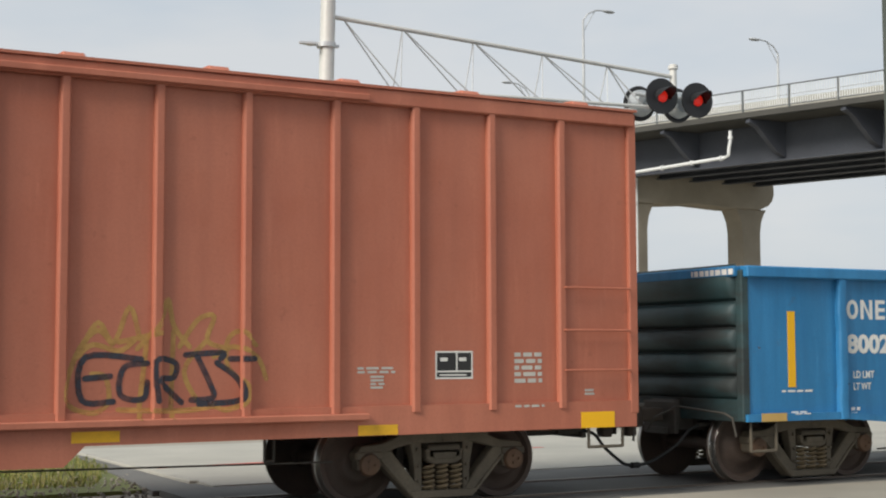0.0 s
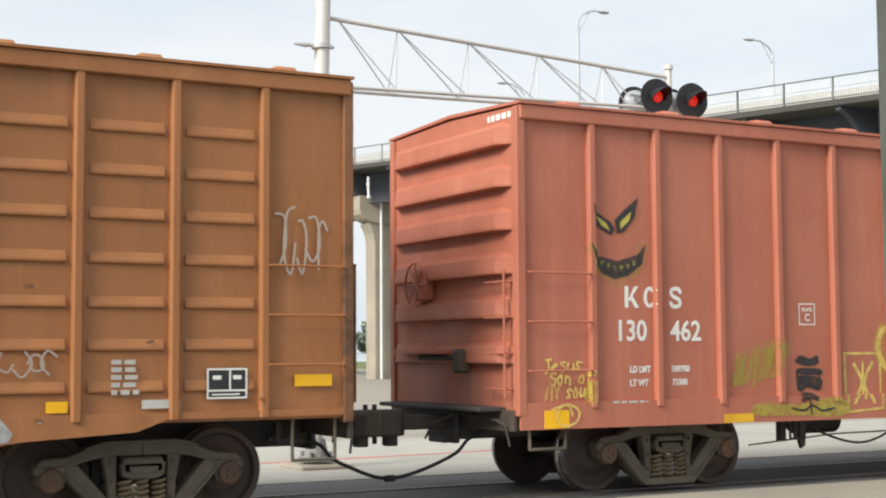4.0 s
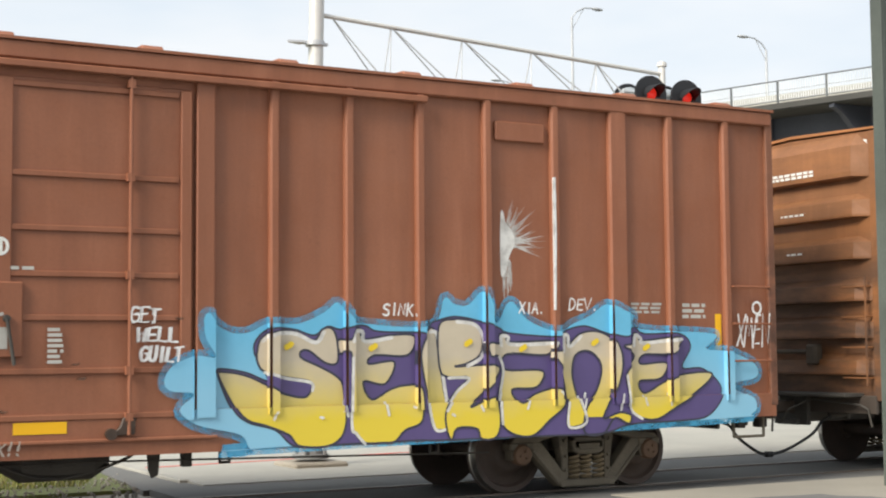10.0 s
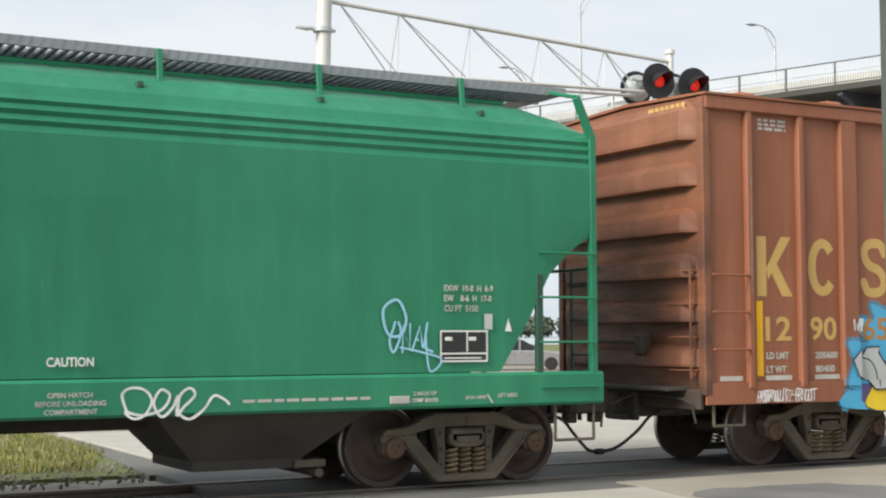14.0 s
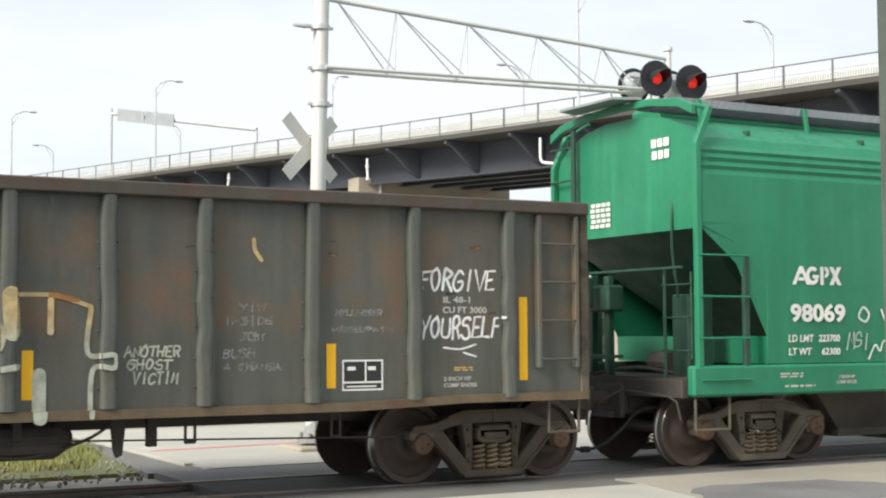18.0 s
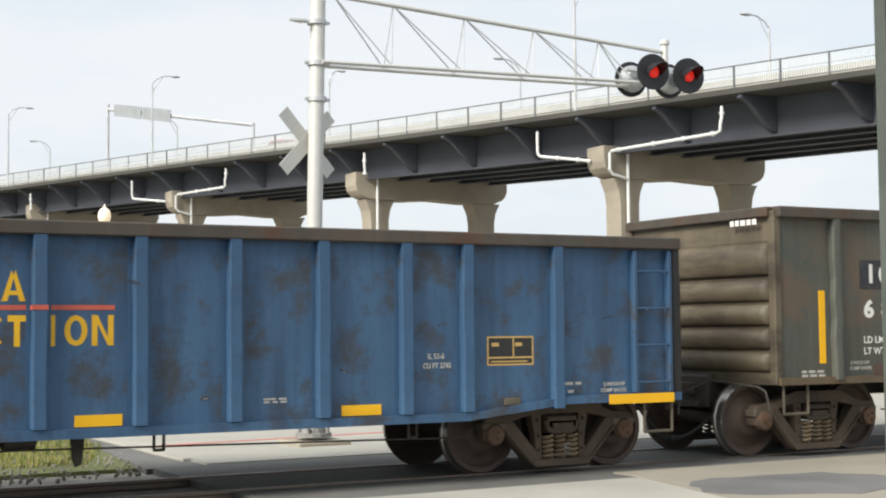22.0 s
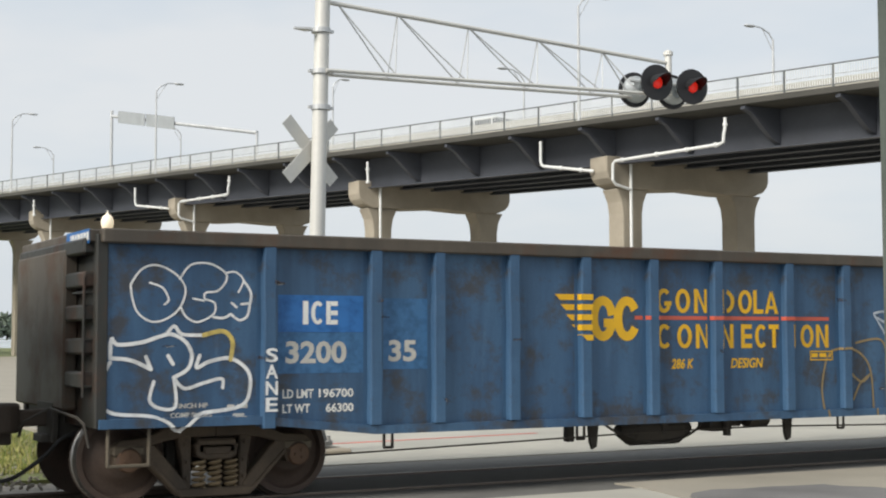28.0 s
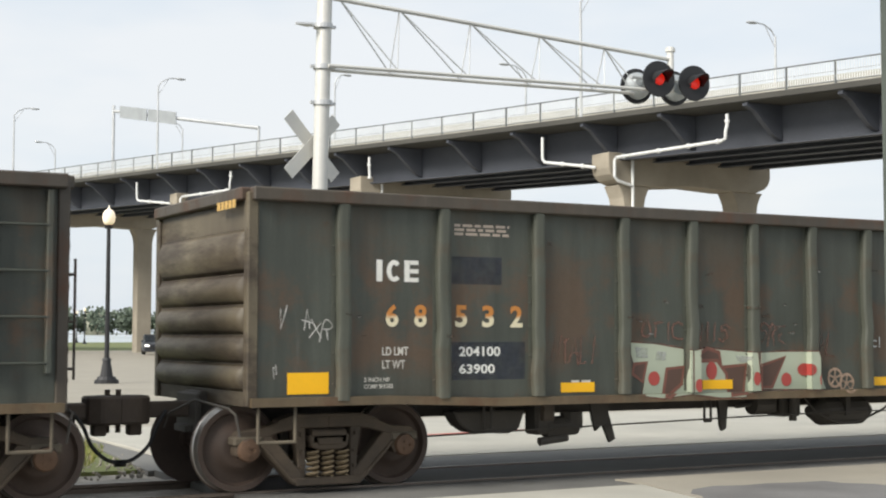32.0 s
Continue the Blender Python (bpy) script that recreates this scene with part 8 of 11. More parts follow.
for x, z, r in ((-18.27, 1.73, 0.12), (-17.85, 1.73, 0.12), (-17.91, 1.45, 0.11), (-17.11, 1.78, 0.11), (-16.86, 1.20, 0.07), (-17.94, 1.15, 0.06)):
    fl += stroke([(x + r * (1 - 0.085 * k) * math.cos(0.85 * k), z + r * (1 - 0.085 * k) * math.sin(0.85 * k)) for k in range(12)], 0.032)
fl += stroke([(-18.80, 1.52), (-18.55, 1.50), (-18.40, 1.50)], 0.07)
paint(s1, "flower_tag", fl, SP_CHALK, "white sprayed flower with spirals")
outline_blob(s1, [(-19.95, 1.25), (-19.9, 1.48), (-19.74, 1.52), (-19.6, 1.38), (-19.62, 1.12), (-19.78, 1.02), (-19.92, 1.08)], 0.026, SP_CHALK, "white sprayed loop")
scribble(s1, -19.9, 1.14, 0.26, 0.26, 4, 0.034, SP_CHALK, 71)
scribble(s1, -19.56, 1.40, 0.34, 0.14, 4, 0.032, SP_CHALK, 72)
paint(s1, "graffiti_tag", sum([stroke([(-19.94, 1.58), (-19.94 + 0.09 * math.cos(a), 1.58 + 0.11 * math.sin(a))], 0.03, False) for a in (0.4, 1.3, 2.3, 3.4, 4.6, 5.5)], []), SP_YELLOW, "yellow sprayed star")
for q in range(9):
    paint(s1, "graffiti_tag", stroke([(-19.4 + 0.13 * q, 1.17 + 0.04 * math.sin(q * 2.1)), (-19.36 + 0.13 * q, 1.14 + 0.04 * math.cos(q * 1.7))], 0.03), SP_CHALK)
end_bars(c1, C1[0] - o1, -1, -1.42, -0.9, 4.30, 4.40, 1, 1)

# orange brown boxcar
blot = [(-45.02, 2.27), (-44.69, 2.29), (-44.33, 2.21), (-44.12, 2.12), (-43.95, 1.89), (-43.99, 1.60), (-44.21, 1.40), (-44.33, 1.23), (-44.80, 1.10), (-44.92, 1.30), (-45.08, 1.61), (-45.10, 1.84), (-45.06, 2.20)]
paint(s2, "overspray", stroke(blot, 0.14, True, True), SP_WHITE_HAZE, "thin white overspray")
paint(s2, "white_patch", fill(blot, True), SP_BLUEWHITE, "thin white painted-over patch")
for pts in [[(-45.08, 1.84), (-44.31, 1.85), (-44.27, 1.69), (-44.39, 1.56), (-45.03, 1.59)], [(-44.96, 1.55), (-44.33, 1.55), (-44.39, 1.41), (-44.34, 1.26), (-44.90, 1.27)], [(-45.01, 2.25), (-44.69, 2.26), (-44.34, 2.22), (-44.33, 2.20), (-45.04, 2.20)], [(-44.26, 2.14), (-44.18, 2.10), (-44.18, 1.46), (-44.24, 1.45)]]:
    paint(s2, "white_stroke", fill(pts, True), SP_WHITE, "white painted-over stroke")
paint(s2, "red_patch", [[(-45.08, 2.19), (-44.32, 2.20), (-44.32, 1.86), (-45.08, 1.85)]], SP_RED, "red painted block behind the number")
company_mark(s2, [(-46.88, 2.46, 0.42, 0.74), (-45.90, 2.46, 0.42, 0.75), (-44.90, 2.45, 0.41, 0.75)], M_WHITE)
letters(s2, "12", -46.86, 1.89, 0.30, 0.40, bold=0.03)
letters(s2, "55", -45.87, 1.90, 0.30, 0.42, bold=0.03)
ob = letters(s2, "39", -44.96, 1.89, 0.28, 0.50, bold=0.03)
ob.location.y -= 0.006
weights(s2, -46.83, 1.44, 0.38, ("185600", "77400"), -45.83, 0.34, 0.175, 0.088)
plate_mark(s2, -43.83, 2.17, 0.26, "E")
for i, (txt, a, w) in enumerate((("CLOSE AND LOCK", -40.35, 0.94), ("DOORS BEFORE", -40.29, 0.85), ("MOVING CAR", -40.20, 0.68))):
    letters(s2, txt, a, 3.885 - 0.132 * i, 0.095, w, bold=0.03)
for i, (txt, w) in enumerate((("SECURITY", 0.26), ("DEVICE", 0.20), ("ONLY", 0.15))):
    letters(s2, txt, -40.38, 3.145 - 0.075 * i, 0.05, w, M_OFFWHITE)
paint(s2, "small_arrow", stroke([(-40.4, 2.92), (-40.3, 3.0)], 0.03, False), M_WHITE, lift=1)
letters(s2, "50 K", -41.18, 1.27, 0.10, 0.23)
for a, z0, w, h in ((-47.81, 1.11, 0.47, 0.19), (-44.77, 1.10, 0.44, 0.105), (-42.06, 1.11, 0.46, 0.105), (-39.35, 1.25, 0.46, 0.105), (-36.17, 1.11, 0.44, 0.105), (-32.86, 1.12, 0.20, 0.105), (-30.37, 1.33, 0.41, 0.12)):
    sticker(s2, a, z0, w, h)
for a, z0, w in ((-45.88, 1.11, 0.42), (-43.93, 1.11, 0.42), (-31.95, 1.14, 0.38)):
    sticker(s2, a, z0, w, 0.085, M_OFFWHITE)["label"] = "faded tan label strip"
for a, z0, w in ((-39.55, 2.90, 0.33), (-41.83, 3.23, 0.33), (-41.24, 2.58, 0.36)):
    sticker(s2, a, z0, w, 0.10, M_WHITE)["label"] = "white paper label"
    bars(s2, a + 0.05, a + w - 0.08, z0 + 0.02, z0 + 0.08, 1, SP_GREY, 3)
letters(s2, "LIFT OR", -46.06, 1.0, 0.045, 0.24, M_OFFWHITE)
letters(s2, "JACK HERE", -46.10, 0.93, 0.045, 0.32, M_OFFWHITE)
letters(s2, "2 INCH HF COMP SHOES", -44.62, 0.99, 0.05, 0.62, M_OFFWHITE)
bars(s2, -41.35, -40.95, 0.80, 0.84, 1, M_OFFWHITE, 13)
bars(s2, -40.75, -40.5, 0.82, 0.86, 1, M_OFFWHITE, 14)
bars(s2, -39.15, -38.55, 2.42, 2.47, 1, M_WHITE, 15)
bars(s2, -32.25, -31.98, 1.26, 1.62, 5, M_OFFWHITE, 16)
data_box(s2, -31.30, -30.88, 1.22, 1.52)
bars(s2, -38.15, -37.75, 1.30, 1.36, 2, M_OFFWHITE, 17)
bars(s2, -37.62, -37.38, 1.62, 1.74, 2, M_OFFWHITE, 18)
lv = Side(c2, o2, -1.612, [])
paint(lv, "emblem", mark_ring(-38.96, 1.98, 0.22, 0.20, 0.045, 20, 340) + mark_bar(-38.96, 2.22, 0.24, 0.05) + mark_bar(-38.90, 2.16, 0.14, 0.035) + mark_bar(-38.95, 1.86, 0.20, 0.035), M_WHITE, "small white round emblem", lift=1)
paint(s2, "placard", fill([(-39.36, 1.65), (-39.16, 1.65), (-39.16, 1.86), (-39.36, 1.86)]), M_WHITE, "white paper placard", lift=1)
paint(s2, "placard", fill([(-38.5, 1.64), (-38.36, 1.64), (-38.36, 1.80), (-38.43, 1.86), (-38.5, 1.80)]), M_WHITE, "small white decal", lift=1)
paint(s2, "dull_pyramid", fill([(-35.62, 0.83), (-35.50, 0.98), (-35.30, 1.08), (-34.72, 1.48), (-33.62, 1.48), (-33.34, 1.16), (-33.16, 0.94), (-33.2, 0.86), (-34.4, 0.80)]), spray("thin_silver_spray", (0.42, 0.43, 0.42), cover=0.8), "silver grey sprayed pyramid")
paint(s2, "pyramid_outline", stroke([(-34.72, 1.48), (-34.16, 2.0), (-33.60, 1.52)], 0.03, False) + stroke([(-34.86, 1.12), (-34.0, 1.18), (-33.45, 1.1)], 0.02), SP_GREY)
hand(s2, "PIBC", -43.92, 1.58, 0.52, 0.16, 0.024, SP_GREYTHIN, seed=64)
hand(s2, "ROME", -43.94, 1.27, 0.60, 0.17, 0.026, SP_GREYTHIN, seed=65)
paint(s2, "graffiti_tag", stroke([(-43.11, 1.70), (-42.96, 1.59), (-42.80, 1.68), (-42.60, 1.74), (-42.41, 1.72)], 0.035) + stroke([(-42.80, 1.65), (-42.58, 1.63), (-42.49, 1.52), (-42.58, 1.43), (-42.80, 1.46), (-42.94, 1.40), (-43.03, 1.32)], 0.035) + stroke([(-42.76, 1.43), (-42.60, 1.35), (-42.43, 1.41), (-42.37, 1.50)], 0.035), SP_GREYTHIN, "thin grey looping tag")
hand(s2, "ALOE", -36.26, 1.60, 0.55, 0.14, 0.022, SP_GREY, seed=40)
hand(s2, "ONE", -36.30, 1.32, 0.42, 0.16, 0.022, SP_GREY, seed=41)
scribble(s2, -35.32, 1.45, 0.45, 0.25, 4, 0.02, SP_FAINT, 24)
scribble(s2, -33.3, 1.45, 0.55, 0.28, 4, 0.02, SP_FAINT, 25)
scribble(s2, -30.6, 2.45, 0.6, 0.75, 5, 0.025, SP_FAINT, 26)
hand(s2, "RECI", -47.88, 1.34, 0.55, 0.22, 0.026, SP_GREY, seed=42)
end_bars(c2, C2[0] - o2, -1, -1.42, -0.85, 4.28, 4.42, 1, 2)
end_bars(c2, C2[0] - o2 - 0.133, -1, -0.55, 0.3, 3.98, 4.08, 2, 3)
end_bars(c2, C2[0] - o2 - 0.133, -1, -0.35, 0.1, 3.46, 3.50, 1, 4)
end_bars(c2, C2[0] - o2 - 0.133, -1, -0.30, 0.0, 2.92, 2.96, 1, 5)

# oxide boxcar
company_mark(s3, [(-67.90, 2.15, 0.56, 0.74), (-67.07, 2.16, 0.50, 0.73), (-66.16, 2.17, 0.47, 0.73)], M_TANMARK, "large tan company mark")
letters(s3, "12", -67.78, 1.60, 0.30, 0.42, M_TANMARK)
letters(s3, "90", -67.05, 1.60, 0.30, 0.45, M_TANMARK)
weights(s3, -67.77, 1.375, 0.36, ("205600", "80400"), -66.97, 0.38, 0.17, 0.088, M_OFFWHITE)
for a, z0, w, h in ((-67.92, 1.17, 0.10, 0.92), (-50.95, 1.62, 0.09, 0.45), (-59.25, 0.91, 0.49, 0.11)):
    sticker(s3, a, z0, w, h)
for a, w in ((-68.5, 0.35), (-67.78, 0.42), (-66.98, 0.42)):
    sticker(s3, a, 1.115, w, 0.06, M_OFFWHITE)["label"] = "pale tan label strip"
plate_mark(s3, -64.39, 2.41, 0.26, "F", M_OFFWHITE)
for i, (txt, a, w) in enumerate((("CLOSE AND LOCK", -60.75, 0.68), ("DOORS BEFORE", -60.70, 0.58), ("MOVING CAR", -60.65, 0.49))):
    letters(s3, txt, a, 3.18 - 0.14 * i, 0.075, w, M_OFFWHITE, bold=0.02)
bars(s3, -67.85, -67.4, 4.20, 4.36, 3, M_OFFWHITE, 31)
bars(s3, -59.7, -59.05, 2.42, 2.47, 1, M_OFFWHITE, 32)
bars(s3, -52.2, -51.75, 2.06, 2.2, 3, M_OFFWHITE, 33)
bars(s3, -51.45, -51.1, 2.0, 2.2, 3, M_OFFWHITE, 34)
bars(s3, -58.95, -58.8, 1.55, 1.9, 7, M_OFFWHITE, 35)
lv = Side(c3, o3, -1.612, [])
paint(lv, "emblem", mark_ring(-59.5, 2.0, 0.20, 0.26, 0.03, 90, 300) + mark_bar(-59.5, 1.7, 0.18, 0.2), M_OFFWHITE, "small white emblem", lift=1)
paint(Side(c3, o3, -1.595, []), "emblem", mark_ring(-59.46, 2.56, 0.15, 0.17, 0.03, 0, 360) + mark_bar(-59.40, 2.56, 0.03, 0.17), M_WHITE, "small white round emblem", lift=1)
rg = random.Random(8)
spl, core = [], fill([(-53.975, 2.50), (-53.975, 3.10), (-53.945, 3.20), (-53.90, 3.06), (-53.82, 2.97), (-53.79, 2.84), (-53.86, 2.70), (-53.91, 2.52)], True)
for k in range(54):
    a, r, w = rg.uniform(-0.45, 1.45), rg.uniform(0.20, 0.56), rg.uniform(0.014, 0.038)
    ca, sa = math.cos(a), math.sin(a) * 0.85
    x, z = -53.95 + rg.uniform(0, 0.05), 2.88 + rg.uniform(-0.08, 0.06)
    spl.append([(x - sa * w / 2, z + ca * w / 2), (x + sa * w / 2, z - ca * w / 2), (x + r * ca, z + r * sa)])
for k in range(16):
    x, z0 = rg.uniform(-53.97, -53.84), rg.uniform(2.5, 2.8)
    spl += stroke([(x, z0), (x + rg.uniform(-0.015, 0.015), rg.uniform(2.18, 2.5))], rg.uniform(0.008, 0.018), False)
paint(s3, "paint_splash", spl, SP_WHITE_THIN, "splash of spilt white paint")
paint(s3, "paint_core", core, SP_CHALK, "thick blot of white paint")
paint(s3, "paint_streak", [[(-53.315, 2.1), (-53.29, 2.1), (-53.272, 3.0), (-53.28, 3.6), (-53.325, 3.6)]], SP_WHITE, "white streak down a post", lift=2)
# first piece, with blue flames
flame = [(-66.51, 0.75), (-66.48, 0.96), (-66.25, 0.96), (-66.48, 1.04), (-66.38, 1.35), (-66.47, 1.59), (-66.05, 1.57), (-66.21, 1.7), (-66.23, 1.88), (-65.95, 1.88), (-65.99, 2.07), (-65.68, 1.98), (-65.49, 1.95)]
for x_, lo_, hi_ in ((-65.40, 2.1, 2.28), (-65.28, 2.1, 2.23), (-65.03, 2.15, 2.45), (-64.83, 2.18, 2.36), (-64.55, 2.2, 2.50), (-64.0, 1.98, 2.46), (-63.70, 2.0, 2.26), (-63.46, 2.05, 2.47), (-63.18, 2.1, 2.3), (-62.98, 2.12, 2.4), (-62.78, 2.14, 2.26), (-62.60, 2.1, 2.38)):
    flame += [(x_ - 0.10, lo_), (x_ - 0.03, hi_), (x_ + 0.03, hi_ - 0.02), (x_ + 0.09, lo_)]
flame += [(-62.4, 2.0), (-62.01, 1.96), (-61.79, 2.11), (-61.8, 1.97), (-61.98, 1.86), (-61.32, 1.77), (-61.38, 1.53), (-60.66, 1.35), (-60.79, 1.06), (-60.5, 0.96), (-60.75, 0.81), (-60.76, 0.70), (-62.5, 0.70), (-65.0, 0.70)]
paint(s3, "flame_halo", stroke(flame[:61], 0.10), SP_CYAN_HAZE, "thin sky blue overspray")
paint(s3, "flame_cloud", fill(flame, True), SP_CYAN, "sky blue sprayed flames")
paint(s3, "purple_cloud", fill([(-66.24, 0.83), (-66.23, 1.05), (-66.02, 1.05), (-65.71, 1.39), (-65.68, 1.82), (-65.46, 2.05), (-65.33, 2.1), (-65.1, 2.08), (-65.05, 1.92), (-64.77, 2.01), (-64.64, 1.92), (-64.62, 2.16), (-64.53, 2.22), (-64.12, 2.18), (-64.10, 1.77), (-63.9, 1.84), (-63.58, 1.78), (-63.44, 1.74), (-63.22, 1.89), (-62.95, 1.97), (-62.75, 1.92), (-62.78, 2.04), (-62.22, 2.07), (-62.16, 1.42), (-61.66, 1.49), (-61.33, 1.47), (-61.07, 1.39), (-61.0, 0.94), (-61.08, 0.70), (-65.97, 0.70)]), SP_PURPLE, "deep purple sprayed shadow")
for pts in ([(-66.05, 1.02), (-65.98, 1.15), (-65.79, 1.3), (-65.49, 1.3), (-65.38, 1.16), (-65.24, 1.0), (-65.09, 0.91), (-64.83, 0.96), (-64.68, 1.17), (-64.6, 1.32), (-64.42, 1.24), (-64.48, 0.93), (-64.16, 0.92), (-64.07, 1.15), (-63.77, 1.14), (-63.77, 0.79), (-63.69, 0.70), (-65.99, 0.70)],
            [(-63.66, 0.71), (-63.54, 0.9), (-63.41, 0.91), (-63.16, 1.03), (-63.06, 0.94), (-62.86, 1.05), (-62.72, 1.08), (-62.52, 0.99), (-62.36, 0.98), (-62.21, 0.70)],
            [(-62.21, 0.70), (-62.24, 0.93), (-61.85, 0.94), (-61.32, 0.89), (-61.31, 1.41), (-61.09, 1.4), (-61.09, 0.95), (-61.04, 0.91), (-61.04, 0.70)]):
    paint(s3, "yellow_base", fill(pts, True), SP_GOLD, "golden yellow sprayed base")
    paint(s3, "base_outline", stroke(pts, 0.018, True, True), SP_DARK)
shape_aa = [(-65.46, 1.61), (-65.3, 1.79), (-65.05, 1.92), (-64.79, 1.96), (-64.67, 1.9), (-64.63, 1.69), (-64.7, 1.48), (-64.82, 1.35), (-64.94, 1.17), (-65.02, 0.96), (-65.22, 1.03), (-65.13, 1.25), (-65.3, 1.38), (-65.46, 1.51)]
shape_ab = [(-64.62, 1.88), (-64.49, 1.91), (-64.36, 1.88), (-64.34, 1.55), (-64.35, 1.29), (-64.45, 1.0), (-64.54, 0.85), (-64.68, 0.91), (-64.71, 1.17), (-64.61, 1.37)]
shape_ac = [(-64.33, 1.8), (-64.19, 1.8), (-64.11, 1.6), (-64.03, 1.42), (-63.89, 1.33), (-63.77, 1.23), (-63.8, 0.91), (-64.13, 0.92), (-64.22, 1.16), (-64.3, 1.37)]
shape_ad = [(-64.12, 1.50), (-64.09, 1.67), (-63.97, 1.76), (-63.81, 1.78), (-63.58, 1.7), (-63.47, 1.55), (-63.44, 1.35), (-63.47, 1.1), (-63.56, 0.9), (-63.69, 0.72), (-63.77, 0.79), (-63.72, 1.27), (-63.78, 1.46), (-63.87, 1.51), (-64.0, 1.51)]
shape_ae = [(-63.27, 1.58), (-63.19, 1.81), (-62.99, 1.91), (-62.78, 1.88), (-62.72, 1.66), (-62.82, 1.38), (-63.03, 1.42), (-63.08, 1.31), (-62.89, 1.14), (-62.9, 0.94), (-63.06, 0.94), (-63.23, 1.12), (-63.41, 1.29), (-63.39, 1.44), (-63.22, 1.49)]
shape_af = [(-62.72, 1.81), (-62.59, 1.85), (-62.54, 2.03), (-62.22, 2.06), (-62.23, 1.39), (-62.21, 0.95), (-62.52, 1.04), (-62.7, 1.32), (-62.53, 1.31), (-62.55, 1.63), (-62.7, 1.66)]
shape_ag = [(-62.29, 1.38), (-62.09, 1.33), (-61.81, 1.23), (-61.48, 1.03), (-61.59, 0.96), (-61.81, 0.91), (-61.95, 1.06), (-62.13, 1.24)]
for pts in (shape_aa, shape_ab, shape_ac, shape_ad, shape_ae, shape_af, shape_ag):
    paint(s3, "letter_fill", fill(pts, True), SP_GOLD if pts is shape_ae else SP_FILL2, "beige and gold sprayed letter")
    paint(s3, "letter_outline", stroke(pts, 0.024, True, True), SP_DARK)
    paint(s3, "letter_shine", stroke([(x + 0.02, z - 0.03) for x, z in pts[1:6]], 0.036), SP_WHITE)
    paint(s3, "letter_shine", stroke([(x + 0.012, z - 0.012) for x, z in pts[-5:-2]], 0.028), SP_CHALK)
for x, z, r in ((-65.30, 1.60, 0.045), (-64.98, 1.24, 0.035), (-63.98, 1.42, 0.035), (-63.58, 1.30, 0.035), (-63.25, 1.22, 0.035), (-62.45, 1.72, 0.05), (-64.68, 1.10, 0.03)):
    paint(s3, "paint_spot", fill([(x + r * math.cos(a), z + r * math.sin(a)) for a in [k * math.tau / 12 for k in range(12)]]), SP_GREY, "grey sprayed dot")
for pts in ([(-65.5, 1.22), (-65.30, 1.02), (-65.22, 1.10)], [(-64.78, 0.80), (-64.70, 0.84)], [(-62.05, 1.02), (-61.97, 0.97)], [(-62.36, 0.90), (-62.30, 0.84)], [(-63.30, 0.94), (-63.24, 1.0)], [(-65.62, 0.84), (-65.52, 0.82)]):
    paint(s3, "paint_glint", stroke(pts, 0.035), SP_CHALK)
for pts in ([(-65.14, 1.55), (-65.09, 1.65), (-64.99, 1.69), (-64.92, 1.64), (-64.94, 1.51), (-65.02, 1.43), (-65.11, 1.46)], [(-63.04, 1.56), (-63.01, 1.7), (-62.89, 1.74), (-62.91, 1.53)]):
    paint(s3, "letter_hole", fill(pts), SP_PURPLE)
    paint(s3, "letter_shine", stroke(pts, 0.026, False, True), SP_WHITE)
for pts in ([(-64.45, 1.93), (-64.43, 2.08), (-64.36, 2.03), (-64.3, 2.17), (-64.24, 2.04), (-64.16, 2.14), (-64.18, 1.93)], [(-65.4, 1.86), (-65.34, 1.98), (-65.22, 2.06), (-65.17, 2.01), (-65.3, 1.91)], [(-65.41, 1.75), (-65.3, 1.86), (-65.13, 1.92), (-65.16, 1.86), (-65.33, 1.75)]):
    paint(s3, "crown", fill(pts), SP_CROWN, "beige sprayed crown and glints")
for pts in ([(-66.41, 1.35), (-66.23, 1.52), (-66.2, 1.39), (-66.11, 1.51), (-65.88, 1.52), (-65.9, 1.44), (-65.76, 1.27), (-65.67, 1.09), (-65.7, 0.98), (-66.0, 0.97), (-66.15, 1.1), (-66.31, 1.14)], [(-61.79, 0.94), (-61.65, 1.08), (-61.56, 1.0), (-61.33, 1.03), (-61.45, 0.77), (-61.56, 0.82), (-61.63, 0.74)]):
    paint(s3, "arrow", fill(pts), SP_GREY, "grey shaded arrow")
    paint(s3, "arrow_outline", stroke(pts, 0.024, False, True), SP_BLACK)
paint(s3, "arrow_shade", stroke([(-66.2, 1.38), (-66.05, 1.34), (-65.95, 1.2), (-65.93, 1.02)], 0.02), SP_BLACK)
for pts in ([(-64.56, 1.63), (-64.55, 1.6)], [(-64.44, 1.64), (-64.42, 1.6)], [(-64.58, 1.52), (-64.55, 1.3), (-64.45, 1.33)], [(-64.52, 1.5), (-64.44, 1.5)], [(-65.3, 1.56), (-65.27, 1.6)], [(-65.22, 1.06), (-65.12, 1.1)], [(-65.28, 1.05), (-65.2, 0.9), (-65.12, 0.98)]):
    paint(s3, "letter_detail", stroke(pts, 0.02), SP_BLACK)
paint(s3, "star", stroke([(-64.02 + 0.085 * (1 if k % 2 == 0 else 0.42) * math.cos(math.pi / 2 + k * math.pi / 5), 0.88 + 0.10 * (1 if k % 2 == 0 else 0.42) * math.sin(math.pi / 2 + k * math.pi / 5)) for k in range(10)], 0.014, False, True), SP_BLACK)
letters(s3, "65", -66.16, 1.60, 0.30, 0.47, SP_TAN)
